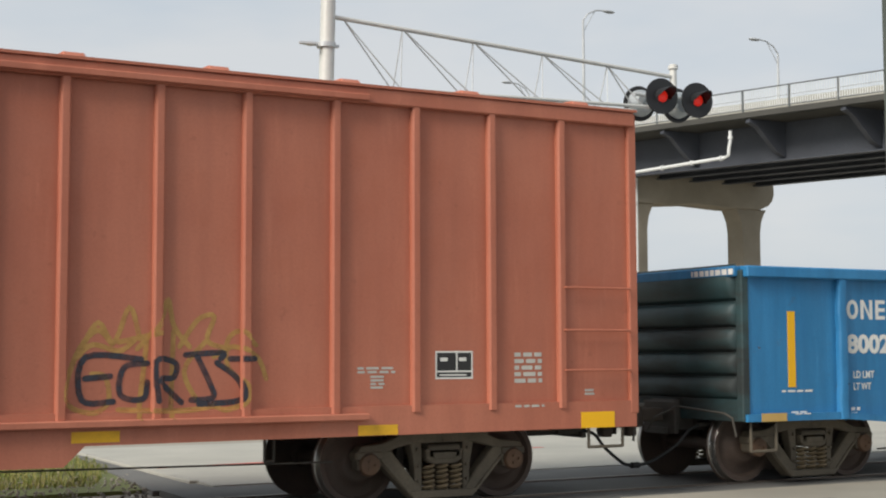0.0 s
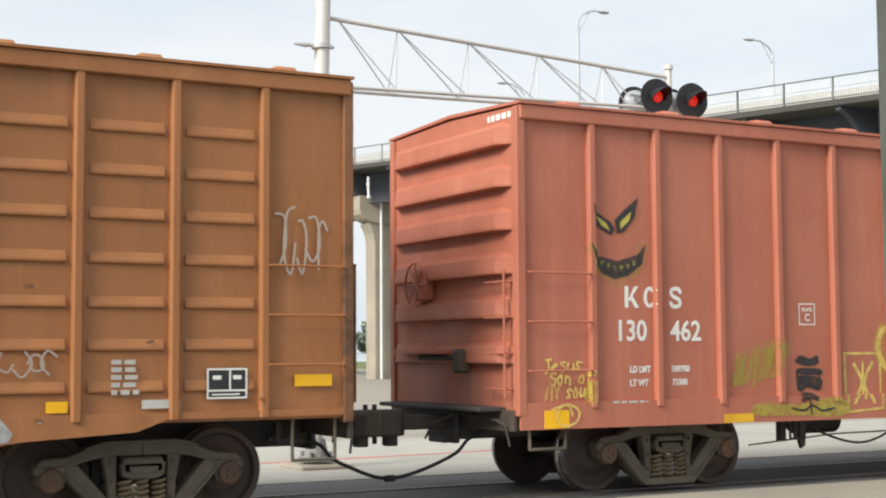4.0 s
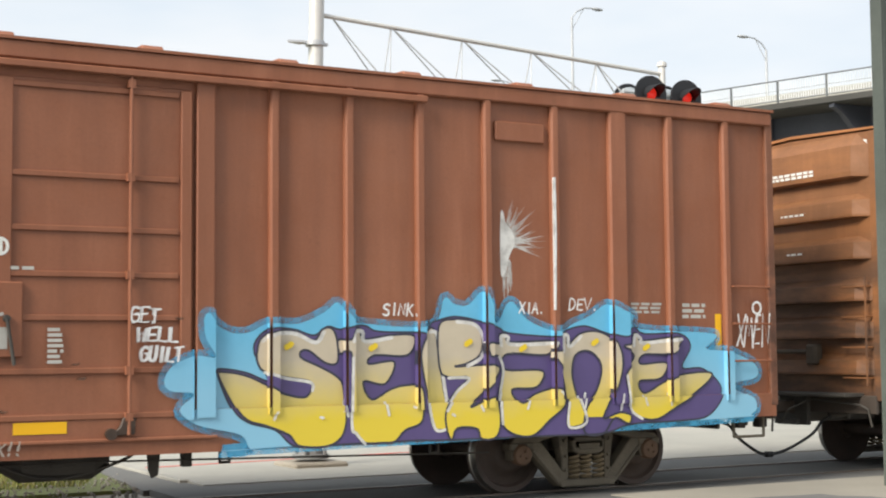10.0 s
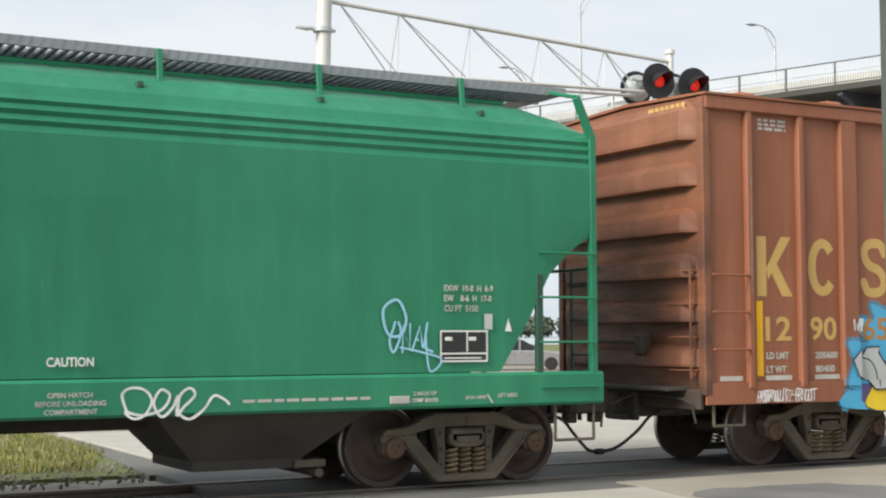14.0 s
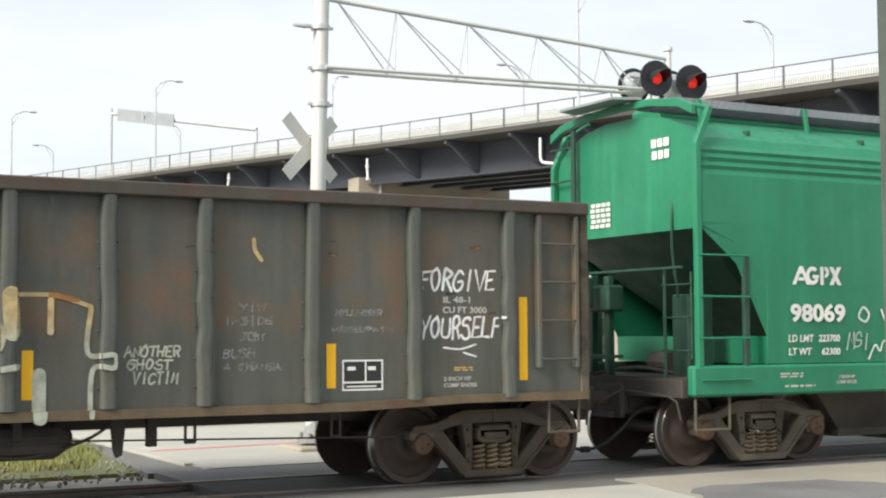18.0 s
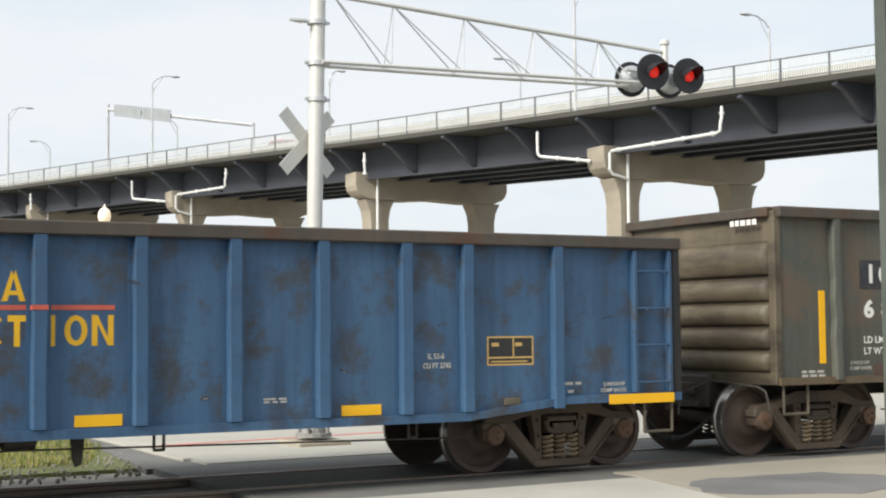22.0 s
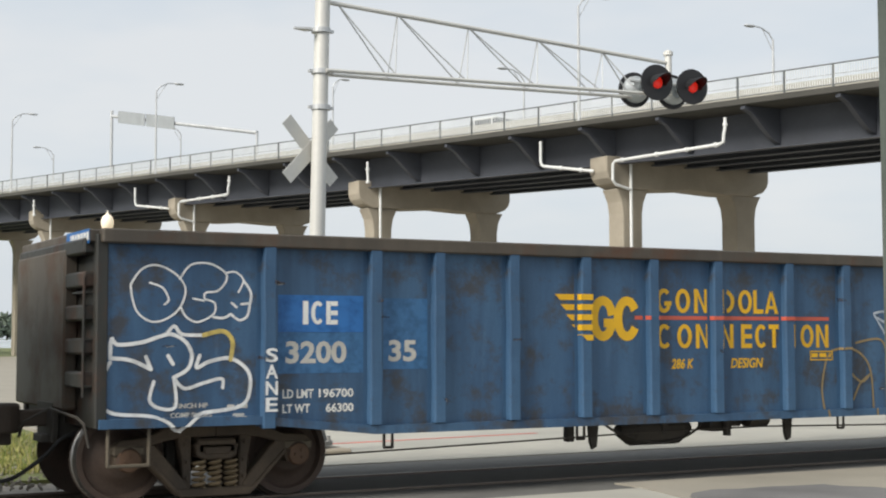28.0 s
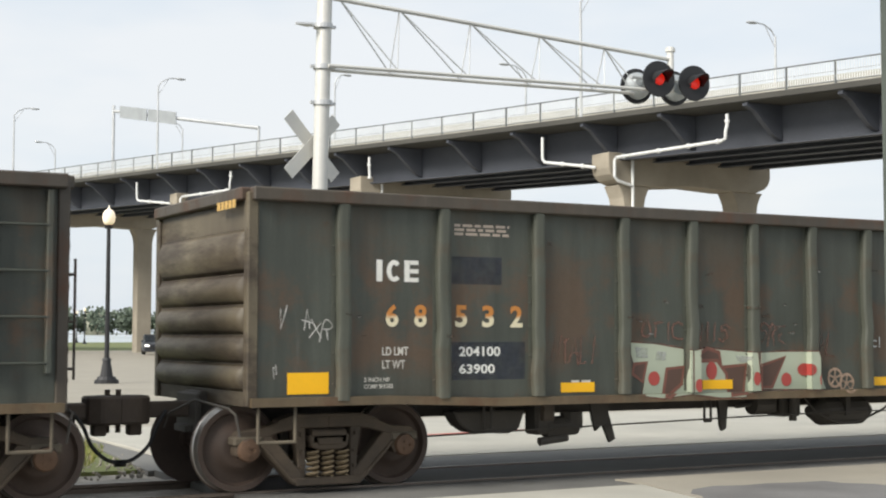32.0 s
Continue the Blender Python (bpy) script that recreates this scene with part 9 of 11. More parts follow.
paint(s3, "paint_streak", stroke([(-64.72, 4.1), (-64.715, 3.4), (-64.72, 2.5)], 0.018) + stroke([(-63.02, 4.2), (-63.01, 3.6), (-63.0, 2.6)], 0.022) + stroke([(-68.03, 3.9), (-68.04, 2.2)], 0.015), SP_GREYTHIN, "pale streaks down the posts", lift=2)
bars(s3, -61.85, -61.72, 2.26, 2.46, 2, SP_CHALK, 37)
# second piece, in rounded letters on a pale blue cloud
cloud = [(-57.84, 1.37), (-57.76, 1.52), (-57.53, 1.62), (-57.32, 1.61), (-57.42, 1.79), (-57.44, 1.99), (-57.38, 2.04), (-57.30, 1.94), (-57.14, 1.85), (-56.95, 1.85), (-56.74, 1.94), (-56.41, 1.94), (-56.12, 2.06), (-55.98, 2.16), (-55.86, 2.05), (-55.78, 1.97), (-55.66, 1.94), (-54.88, 1.92), (-54.71, 2.22), (-54.58, 2.15), (-54.41, 2.15), (-54.23, 2.30), (-54.13, 2.16), (-54.05, 1.95), (-53.92, 2.16), (-53.82, 2.17)]
cloud += [(-53.64, 1.98), (-53.25, 1.86), (-53.03, 1.95), (-52.80, 2.04), (-52.57, 2.17), (-52.31, 2.08), (-52.19, 2.05), (-52.12, 1.89), (-51.07, 1.84), (-50.99, 1.76), (-51.12, 1.65), (-50.74, 1.61), (-50.37, 1.46), (-50.35, 1.30), (-50.67, 1.24), (-50.72, 1.17), (-50.42, 1.04), (-50.47, 0.86), (-51.10, 0.81), (-56.79, 0.70), (-56.95, 0.70), (-57.06, 0.84), (-57.50, 0.95), (-57.68, 1.10), (-57.53, 1.25), (-57.76, 1.28)]
paint(s3, "cloud_halo", stroke(cloud, 0.13, True, True), SP_CYAN_HAZE, "thin sky blue overspray")
paint(s3, "cloud", fill(cloud, True), SP_SKY, "sky blue sprayed cloud")
shadow_ = [(-56.89, 1.64), (-56.86, 1.79), (-56.71, 1.89), (-56.46, 1.88), (-56.24, 1.82), (-56.09, 1.91), (-55.95, 1.88), (-55.81, 1.91), (-55.66, 1.92), (-55.51, 1.86), (-55.06, 1.85), (-54.94, 1.84), (-54.88, 1.94), (-54.78, 1.98), (-54.58, 2.02), (-54.31, 1.98), (-54.03, 1.90), (-53.89, 1.84), (-53.25, 1.80), (-53.14, 1.87), (-52.88, 1.92), (-52.58, 1.84), (-52.31, 1.80), (-52.19, 1.91), (-52.04, 1.83), (-51.52, 1.83), (-51.36, 1.68), (-51.49, 1.43), (-51.17, 1.41), (-50.90, 1.16), (-51.14, 0.86), (-51.59, 0.81), (-52.30, 0.79), (-52.68, 0.70), (-53.41, 0.70), (-54.79, 0.70), (-55.07, 0.71), (-56.01, 0.70), (-56.46, 0.70), (-56.68, 0.87), (-56.98, 0.96), (-57.14, 1.11), (-57.28, 1.44), (-57.23, 1.49), (-56.98, 1.45), (-56.74, 1.37)]
paint(s3, "purple_cloud", fill(shadow_, True), SP_PURPLE, "deep purple sprayed shadow")
paint(s3, "cloud_edge", stroke(shadow_, 0.02, True, True), SP_DARK)
shape_ba = [(-56.86, 1.66), (-56.82, 1.79), (-56.68, 1.86), (-56.46, 1.86), (-56.24, 1.77), (-56.15, 1.88), (-56.04, 1.89), (-55.98, 1.76), (-55.98, 1.54), (-56.12, 1.54), (-56.29, 1.66), (-56.38, 1.66), (-56.38, 1.59), (-56.18, 1.50), (-55.98, 1.39), (-55.91, 1.26), (-55.91, 0.87), (-56.07, 0.70), (-56.41, 0.70), (-56.54, 0.82), (-56.79, 0.92), (-56.98, 0.98), (-57.12, 1.14), (-57.27, 1.43), (-57.22, 1.46), (-56.98, 1.42), (-56.71, 1.30), (-56.57, 1.23), (-56.35, 1.19), (-56.27, 1.27), (-56.29, 1.35), (-56.57, 1.40), (-56.79, 1.46), (-56.86, 1.56)]
shape_bb = [(-55.97, 1.77), (-55.84, 1.78), (-55.79, 1.88), (-55.71, 1.88), (-55.68, 1.78), (-55.37, 1.82), (-55.08, 1.81), (-55.16, 1.61), (-55.55, 1.61), (-55.62, 1.52), (-55.32, 1.54), (-55.43, 1.31), (-55.68, 1.34), (-55.59, 1.15), (-55.37, 1.25), (-55.19, 1.29), (-55.02, 1.26), (-55.01, 0.92), (-55.22, 0.82), (-55.34, 0.71), (-55.49, 0.70), (-55.70, 0.71), (-55.80, 0.82), (-55.85, 0.92), (-55.84, 1.60), (-55.95, 1.63)]
shape_bc = [(-55.03, 1.65), (-54.91, 1.88), (-54.83, 1.86), (-54.79, 1.62), (-54.73, 1.24), (-54.66, 0.86), (-54.81, 0.81), (-54.89, 0.87), (-54.95, 1.14), (-55.01, 1.41)]
shape_bd = [(-54.78, 1.92), (-54.58, 1.99), (-54.34, 1.95), (-54.24, 1.77), (-54.28, 1.60), (-54.45, 1.51), (-54.58, 1.48), (-54.07, 1.49), (-54.06, 1.36), (-54.28, 1.16), (-54.42, 1.04), (-54.11, 1.15), (-54.06, 1.03), (-54.05, 0.83), (-54.12, 0.70), (-54.29, 0.70), (-54.35, 0.81), (-54.59, 0.82), (-54.66, 0.70), (-54.72, 0.82), (-54.72, 1.02), (-54.58, 1.22), (-54.42, 1.36), (-54.68, 1.37), (-54.78, 1.48)]
shape_be = [(-54.19, 1.73), (-54.02, 1.73), (-54.02, 1.83), (-53.93, 1.82), (-53.89, 1.74), (-53.32, 1.75), (-53.40, 1.60), (-53.93, 1.61), (-53.95, 1.44), (-53.47, 1.42), (-53.55, 1.24), (-53.87, 1.22), (-53.76, 1.07), (-53.55, 1.17), (-53.26, 1.22), (-53.19, 1.04), (-53.41, 0.87), (-53.63, 0.71), (-53.87, 0.73), (-54.03, 0.86), (-54.04, 1.15), (-53.99, 1.44), (-54.04, 1.59), (-54.17, 1.59)]
shape_bf = [(-53.36, 1.62), (-53.20, 1.66), (-53.20, 1.83), (-53.14, 1.83), (-53.12, 1.71), (-52.96, 1.83), (-52.73, 1.86), (-52.51, 1.77), (-52.41, 1.55), (-52.46, 1.27), (-52.60, 1.03), (-52.67, 0.87), (-52.45, 0.93), (-52.29, 0.89), (-52.33, 0.80), (-52.52, 0.87), (-52.68, 0.70), (-52.94, 0.72), (-52.90, 1.00), (-52.74, 1.18), (-52.66, 1.43), (-52.74, 1.58), (-52.88, 1.64), (-53.03, 1.58), (-53.07, 1.37), (-53.01, 1.13), (-52.92, 0.85), (-53.16, 0.80), (-53.15, 1.07), (-53.22, 1.43)]
shape_bg = [(-52.39, 1.69), (-52.22, 1.72), (-52.20, 1.84), (-52.12, 1.80), (-52.08, 1.75), (-51.52, 1.79), (-51.65, 1.60), (-52.05, 1.59), (-52.11, 1.48), (-51.73, 1.49), (-51.82, 1.31), (-52.13, 1.28), (-52.06, 1.14), (-51.78, 1.26), (-51.50, 1.35), (-51.09, 1.37), (-51.09, 1.28), (-51.38, 1.09), (-51.63, 0.97), (-51.91, 0.84), (-52.14, 0.86), (-52.29, 0.96), (-52.33, 1.17), (-52.36, 1.36), (-52.20, 1.58)]
for pts in (shape_ba, shape_bb, shape_bc, shape_bd, shape_be, shape_bf, shape_bg):
    paint(s3, "letter_fill", fill(pts, True), SP_FILL, "beige and yellow sprayed letter")
    paint(s3, "letter_outline", stroke(pts, 0.024, True, True), SP_DARK)
    paint(s3, "letter_shine", stroke([(x + 0.02, z - 0.025) for x, z in pts[1:6]], 0.040), SP_CHALK)
    paint(s3, "letter_shine", stroke([(x + 0.012, z - 0.012) for x, z in pts[-5:-1]], 0.032), SP_CHALK)
rg = random.Random(31)
for q in range(14):
    x = -56.6 + q * 0.37 + rg.uniform(-0.1, 0.1)
    paint(s3, "paint_spot", stroke([(x, rg.uniform(0.95, 1.2)), (x + 0.03, rg.uniform(0.95, 1.2))], 0.028), SP_CHALK)
for x, z in ((-56.55, 1.70), (-55.6, 1.68), (-54.45, 1.72), (-53.75, 1.66), (-52.78, 1.72), (-52.05, 1.66)):
    paint(s3, "paint_spot", stroke([(x, z), (x + 0.05, z + 0.03)], 0.06), SP_GOLD)
bars(s3, -52.98, -52.76, 1.28, 1.50, 4, SP_CHALK, 36)
for n_, (txt, a, z, h, w) in enumerate((("GET", -58.19, 1.95, 0.14, 0.30), ("WELL", -58.12, 1.76, 0.14, 0.42), ("GUILT", -58.08, 1.57, 0.14, 0.42), ("SURE", -60.36, 1.78, 0.14, 0.46), ("SHOT", -60.34, 1.60, 0.13, 0.44), ("SINEK..", -60.30, 1.43, 0.13, 0.60), ("WIA", -61.03, 1.70, 0.18, 0.32), ("FACT", -60.99, 1.48, 0.18, 0.46), ("SINK.", -55.47, 2.03, 0.13, 0.46), ("XIA.", -53.78, 2.06, 0.12, 0.34), ("DEV.", -53.12, 2.10, 0.13, 0.42), ("POPQUIZ-RIOT", -67.98, 0.86, 0.14, 0.92), ("WH", -66.44, 1.72, 0.16, 0.24), ("PYRITE-GUILT.ROSEK!!", -60.72, 0.73, 0.11, 1.55))):
    hand(s3, txt, a, z, w, h, 0.015 if txt[0] == "P" else 0.020, SP_WHITE if n_ < 13 else SP_FAINT, "white hand-sprayed words", seed=20 + n_, wob=0.006)
hand(s3, "XMEN", -50.68, 1.68, 0.52, 0.36, 0.024, SP_WHITE, "white hand-sprayed tag", seed=70, wob=0.02)
paint(s3, "graffiti_tag", mark_ring(-50.42, 2.06, 0.16, 0.17, 0.03, 0, 360) + stroke([(-50.34, 2.05), (-50.34, 1.95)], 0.03, False), SP_WHITE)
end_bars(c3, C3[0] - o3 - 0.06, -1, -1.3, -0.55, 4.42, 4.54, 1, 4, M_TANMARK)

scuffs(s2, -47.9, -30.0, 1.0, 2.4, 10, 22, SP_GRIME, SP_FAINT)
scuffs(s2, -40.6, -37.1, 1.05, 2.5, 14, 23, SP_GRIME, SP_RUSTDARK)
scuffs(s3, -61.1, -57.6, 1.0, 2.4, 12, 25, SP_GRIME, SP_RUSTDARK)

# green hopper
paint(sh, "company_mark", [[(-84.89, 2.26), (-84.83, 2.26), (-84.76, 2.40), (-84.72, 2.40), (-84.65, 2.26), (-84.59, 2.26), (-84.71, 2.49), (-84.77, 2.49)], [(-84.79, 2.31), (-84.69, 2.31), (-84.70, 2.35), (-84.78, 2.35)]] + mark_ring(-84.66, 2.26, 0.22, 0.23, 0.055, 45, 335) + mark_bar(-84.55, 2.34, 0.11, 0.045) + mark_bar(-84.42, 2.26, 0.055, 0.23) + mark_ring(-84.42, 2.35, 0.15, 0.14, 0.05, -90, 90) + [[(-84.27, 2.26), (-84.20, 2.26), (-84.06, 2.49), (-84.13, 2.49)], [(-84.27, 2.49), (-84.20, 2.49), (-84.06, 2.26), (-84.13, 2.26)]], M_WHITE, "white company mark", lift=1)
letters(sh, "98069", -84.93, 1.79, 0.235, 0.92, bold=0.035)
for i, (l_, n_) in enumerate((("LD LMT", "223700"), ("LT WT", "62300"))):
    letters(sh, l_, -84.97, 1.545 - 0.165 * i, 0.09, 0.42 if i == 0 else 0.38, slant=0.1)
    letters(sh, n_, -84.47 + 0.05 * i, 1.545 - 0.165 * i, 0.09, 0.36 if i == 0 else 0.31, slant=0.1)
plate_mark(sh, -82.43, 1.97, 0.27, "C")
data_box(sh, -72.37, -71.78, 1.39, 1.73)
for i, (txt, w) in enumerate((("EXW  10-8  H  6-9", 0.61), ("EW    8-6  H  17-0", 0.59), ("CU FT  5150", 0.42))):
    letters(sh, txt, -72.32, 2.15 - 0.109 * i, 0.07, w, M_OFFWHITE)
letters(sh, "CAUTION", -76.53, 1.39, 0.09, 0.44)
for i, (txt, a, w) in enumerate((("OPEN HATCH", -76.52, 0.42), ("BEFORE UNLOADING", -76.63, 0.66), ("COMPARTMENT", -76.55, 0.50))):
    letters(sh, txt, a, 1.10 - 0.078 * i, 0.05, w, M_OFFWHITE)
bars(sh, -74.6, -73.2, 1.0, 1.05, 1, M_OFFWHITE, 53)
letters(sh, "2 INCH HP", -72.70, 1.04, 0.045, 0.28, M_OFFWHITE)
letters(sh, "COMP SHOES", -72.73, 0.97, 0.045, 0.33, M_OFFWHITE)
part("card_plate", new_box(hx(-72.98), hx(-72.75), -1.62, -1.603, 0.96, 1.04, bevel=0.006), M_OFFWHITE, ch, "small grey metal card plate")
letters(sh, "JACK HERE", -72.07, 0.98, 0.045, 0.26, M_OFFWHITE)
paint(sh, "arrow", stroke([(-71.79, 1.03), (-71.73, 0.95)], 0.02, False), M_OFFWHITE)
letters(sh, "LIFT HERE", -71.66, 1.0, 0.045, 0.25, M_OFFWHITE)
bars(sh, -85.12, -84.75, 1.10, 1.17, 2, M_OFFWHITE, 56)
bars(sh, -85.05, -84.55, 0.98, 1.02, 1, M_OFFWHITE, 57)
letters(sh, "2 INCH HP", -84.15, 1.08, 0.045, 0.27, M_OFFWHITE)
letters(sh, "COMP SHOES", -84.19, 1.015, 0.045, 0.34, M_OFFWHITE)
bars(sh, -83.3, -81.9, 1.08, 1.13, 1, M_OFFWHITE, 58)
bars(sh, -79.6, -78.4, 1.08, 1.13, 1, M_OFFWHITE, 59)
sticker(sh, -71.82, 1.74, 0.10, 0.17, SP_GREY)["label"] = "pale grey label"
paint(sh, "decal", fill([(-71.56, 1.72), (-71.47, 1.72), (-71.515, 1.86)]), M_WHITE, lift=1)
outline_blob(sh, [(-81.0, 1.25), (-81.12, 1.6), (-80.95, 1.85), (-80.7, 1.8), (-80.65, 1.5), (-80.8, 1.25)], 0.035, SP_WHITE)
outline_blob(sh, [(-80.55, 1.25), (-80.6, 1.55), (-80.45, 1.85), (-80.2, 1.75), (-80.25, 1.55), (-80.06, 1.4), (-80.2, 1.22)], 0.03, SP_WHITE)
paint(sh, "graffiti_tag", stroke([(-80.95, 1.6), (-80.9, 1.45), (-80.85, 1.62)], 0.025, False) + stroke([(-80.4, 1.4), (-80.35, 1.5), (-80.3, 1.4)], 0.02), SP_WHITE)
hand(sh, "MSI", -84.0, 1.46, 0.42, 0.20, 0.018, SP_GREY, "faint silver tag", seed=75, wob=0.02)
star = []
for k in range(9):
    a = 0.35 + k * 0.7
    r = 0.16 + 0.12 * ((k * 7) % 4) / 3
    star += stroke([(-82.95 + 0.05 * math.cos(a), 1.62 + 0.05 * math.sin(a)), (-82.95 + r * math.cos(a), 1.62 + r * 1.1 * math.sin(a))], 0.022, False)
paint(sh, "graffiti_tag", star, SP_WHITE, "white spiky tag")
hand(sh, "SAER", -83.25, 1.52, 0.55, 0.20, 0.022, SP_WHITE, "white hand-sprayed tag", seed=76, wob=0.03)
paint(sh, "graffiti_tag", stroke([(-83.38, 1.95), (-83.30, 1.8), (-83.2, 1.72)], 0.03) + stroke([(-83.62, 1.32), (-83.5, 1.5), (-83.42, 1.42), (-83.35, 1.55), (-83.25, 1.5)], 0.024), SP_WHITE)
outline_blob(sh, [(-83.78, 1.86), (-83.7, 1.98), (-83.6, 1.9), (-83.66, 1.8)], 0.03, SP_WHITE)
hand(sh, "ONAL", -73.0, 1.52, 0.55, 0.30, 0.024, SP_PALEBLUE, "pale blue tag", seed=77, wob=0.03)
paint(sh, "graffiti_tag", stroke([(-72.85, 1.55), (-72.6, 1.5), (-72.35, 1.42), (-72.5, 1.3), (-72.55, 1.7)], 0.022), SP_PALEBLUE)
outline_blob(sh, [(-73.0, 1.7), (-73.05, 1.95), (-72.88, 2.05), (-72.78, 1.85), (-72.85, 1.68)], 0.03, SP_PALEBLUE)
scribble(sh, -78.35, 1.35, 0.65, 0.55, 4, 0.025, SP_PALEBLUE, 64)
outline_blob(sh, [(-78.3, 1.55), (-78.33, 1.85), (-78.1, 1.9), (-78.05, 1.65)], 0.03, SP_PALEBLUE)
paint(sh, "graffiti_tag", stroke([(-75.76, 0.93), (-75.82, 1.11), (-75.74, 1.18), (-75.60, 1.16), (-75.53, 1.05), (-75.60, 0.92), (-75.71, 0.89), (-75.79, 0.96), (-75.63, 0.92), (-75.43, 0.97), (-75.35, 1.10), (-75.44, 1.16), (-75.51, 1.03), (-75.43, 0.90), (-75.32, 0.99), (-75.27, 1.10), (-75.28, 0.91), (-75.21, 0.99), (-75.10, 1.10), (-75.15, 1.17), (-75.25, 1.10), (-75.26, 0.94), (-75.15, 0.87), (-75.01, 0.96), (-74.91, 1.09), (-74.81, 1.06), (-74.75, 1.01)], 0.026), SP_WHITE, "white looping signature tag")
end_bars(ch, hx(-86.30), -1, -0.98, -0.62, 3.82, 4.12, 2, 5)
end_bars(ch, hx(-86.30), -1, 0.28, 0.74, 3.05, 3.4, 5, 6)

# grey gondola with hollow letters
for a, b, z0, z1 in ((-101.37, -100.75, 2.12, 2.50), (-100.55, -99.85, 2.14, 2.48), (-100.52, -99.60, 1.22, 1.56)):
    paint(s4, "painted_patch", [rect(a, b, z0, z1)], SP_NAVY, "dark painted-out patch", lift=0)


def three_marks(side, places, mat):
    (x0, z0, w0, h0), (x1, z1, w1, h1), (x2, z2, w2, h2) = places
    polys = mark_bar(x0, z0, w0, h0) + mark_ring(x1, z1, w1, h1, w1 * 0.3, 45, 315) + mark_bar(x2, z2, w2 * 0.38, h2) + sum([mark_bar(x2 + w2 * 0.40, z2 + h2 * k, w2 * 0.6, h2 * 0.2) for k in (0.0, 0.4, 0.8)], [])
    paint(side, "company_mark", polys, mat, "white company mark", lift=2)


three_marks(s4, [(-101.20, 2.20, 0.06, 0.25), (-101.03, 2.20, 0.18, 0.24), (-100.44, 2.18, 0.18, 0.24)], M_WHITE)
for txt, a, w in (("6", -101.31, 0.18), ("8", -101.0, 0.19), ("6", -100.45, 0.18), ("4", -100.13, 0.19), ("3", -99.80, 0.17)):
    letters(s4, txt, a, 1.75, 0.24, w, M_WHITE, 0.04)
letters(s4, "LD LMT", -101.32, 1.425, 0.09, 0.44)
letters(s4, "LT WT", -101.32, 1.28, 0.09, 0.38)
bars(s4, -100.44, -99.70, 2.77, 2.90, 3, M_OFFWHITE, 71)
letters(s4, "2 INCH HP", -101.57, 1.155, 0.045, 0.33, M_OFFWHITE)
letters(s4, "COMP SHOES", -101.58, 1.085, 0.045, 0.38, M_OFFWHITE)
bars(s4, -102.4, -102.0, 1.0, 1.1, 2, M_OFFWHITE, 73)
letters(s4, "VALVE", -98.95, 1.13, 0.05, 0.17, M_OFFWHITE)
letters(s4, "IL 48-1", -89.80, 2.0, 0.07, 0.33, M_OFFWHITE)
letters(s4, "CU FT 3000", -89.81, 1.89, 0.07, 0.55, M_OFFWHITE)
hand(s4, "FORGIVE", -90.10, 2.14, 0.95, 0.22, 0.030, SP_WHITE, seed=8)
hand(s4, "YOURSELF", -90.10, 1.62, 1.02, 0.23, 0.030, SP_WHITE, seed=9)
paint(s4, "graffiti_tag", stroke([(-89.8, 1.52), (-89.6, 1.50), (-89.4, 1.55)], 0.02) + stroke([(-89.55, 1.46), (-89.4, 1.42)], 0.02), SP_WHITE)
for a, z0, h in ((-102.09, 1.18, 0.92), (-99.26, 1.12, 0.46), (-96.89, 1.09, 0.46), (-94.26, 1.07, 0.46), (-91.18, 1.11, 0.46), (-88.84, 1.15, 0.92)):
    sticker(s4, a, z0, 0.105, h)
data_box(s4, -91.0, -90.53, 1.08, 1.40)
bars(s4, -89.67, -89.44, 1.26, 1.31, 2, M_TANMARK, 74)
letters(s4, "2 INCH HP", -89.80, 1.16, 0.045, 0.34, M_OFFWHITE)
letters(s4, "COMP SHOES", -89.80, 1.09, 0.045, 0.41, M_OFFWHITE)
for n_, (txt, a, z, w, h) in enumerate((("YIW", -92.14, 1.90, 0.29, 0.075), ("INSIDE", -92.30, 1.77, 0.53, 0.075), ("JOB!", -92.12, 1.61, 0.28, 0.075), ("BUSH &", -92.31, 1.44, 0.52, 0.08), ("A CHANSA", -92.30, 1.31, 0.62, 0.07), ("MYLLLOSER", -91.08, 1.86, 0.54, 0.06), ("WAKEUPATM", -91.13, 1.69, 0.72, 0.05))):
    hand(s4, txt, a, z, w, h, 0.012, SP_GREYTHIN, "faint rubbed-out chalky words", seed=130 + n_, wob=0.006)
hand(s4, "ANOTHER", -93.30, 1.46, 0.56, 0.10, 0.020, SP_RUSTWHITE, seed=10, wob=0.008)
hand(s4, "GHOST", -93.28, 1.34, 0.46, 0.09, 0.018, SP_RUSTWHITE, seed=11, wob=0.008)
hand(s4, "VICTIM", -93.22, 1.20, 0.46, 0.11, 0.020, SP_RUSTWHITE, seed=12, wob=0.008)
scribble(s4, -96.95, 1.35, 0.4, 0.2, 5, 0.018, SP_RUSTWHITE, 76)
scribble(s4, -99.36, 1.40, 0.32, 0.22, 5, 0.022, SP_RUSTWHITE, 78)
paint(s4, "blanked_hole", [rect(-101.16, -100.91, 1.01, 1.16)], SP_BROWNGAP, "dark blanked inspection hole", lift=0)
paint(s4, "rust_run", sum([stroke([(x, 1.97), (x + 0.02, 1.9), (x - 0.01, 1.82)], 0.028, False) for x in (-100.93, -100.37, -100.06, -99.98)], []), SP_TAN_THIN, "rust runs on the numerals")
shape_ca = ([(-99.12, 0.92), (-98.98, 1.25), (-98.72, 1.88)], 0.11)
shape_cb = ([(-98.72, 1.88), (-98.35, 1.98), (-98.05, 1.99)], 0.035)
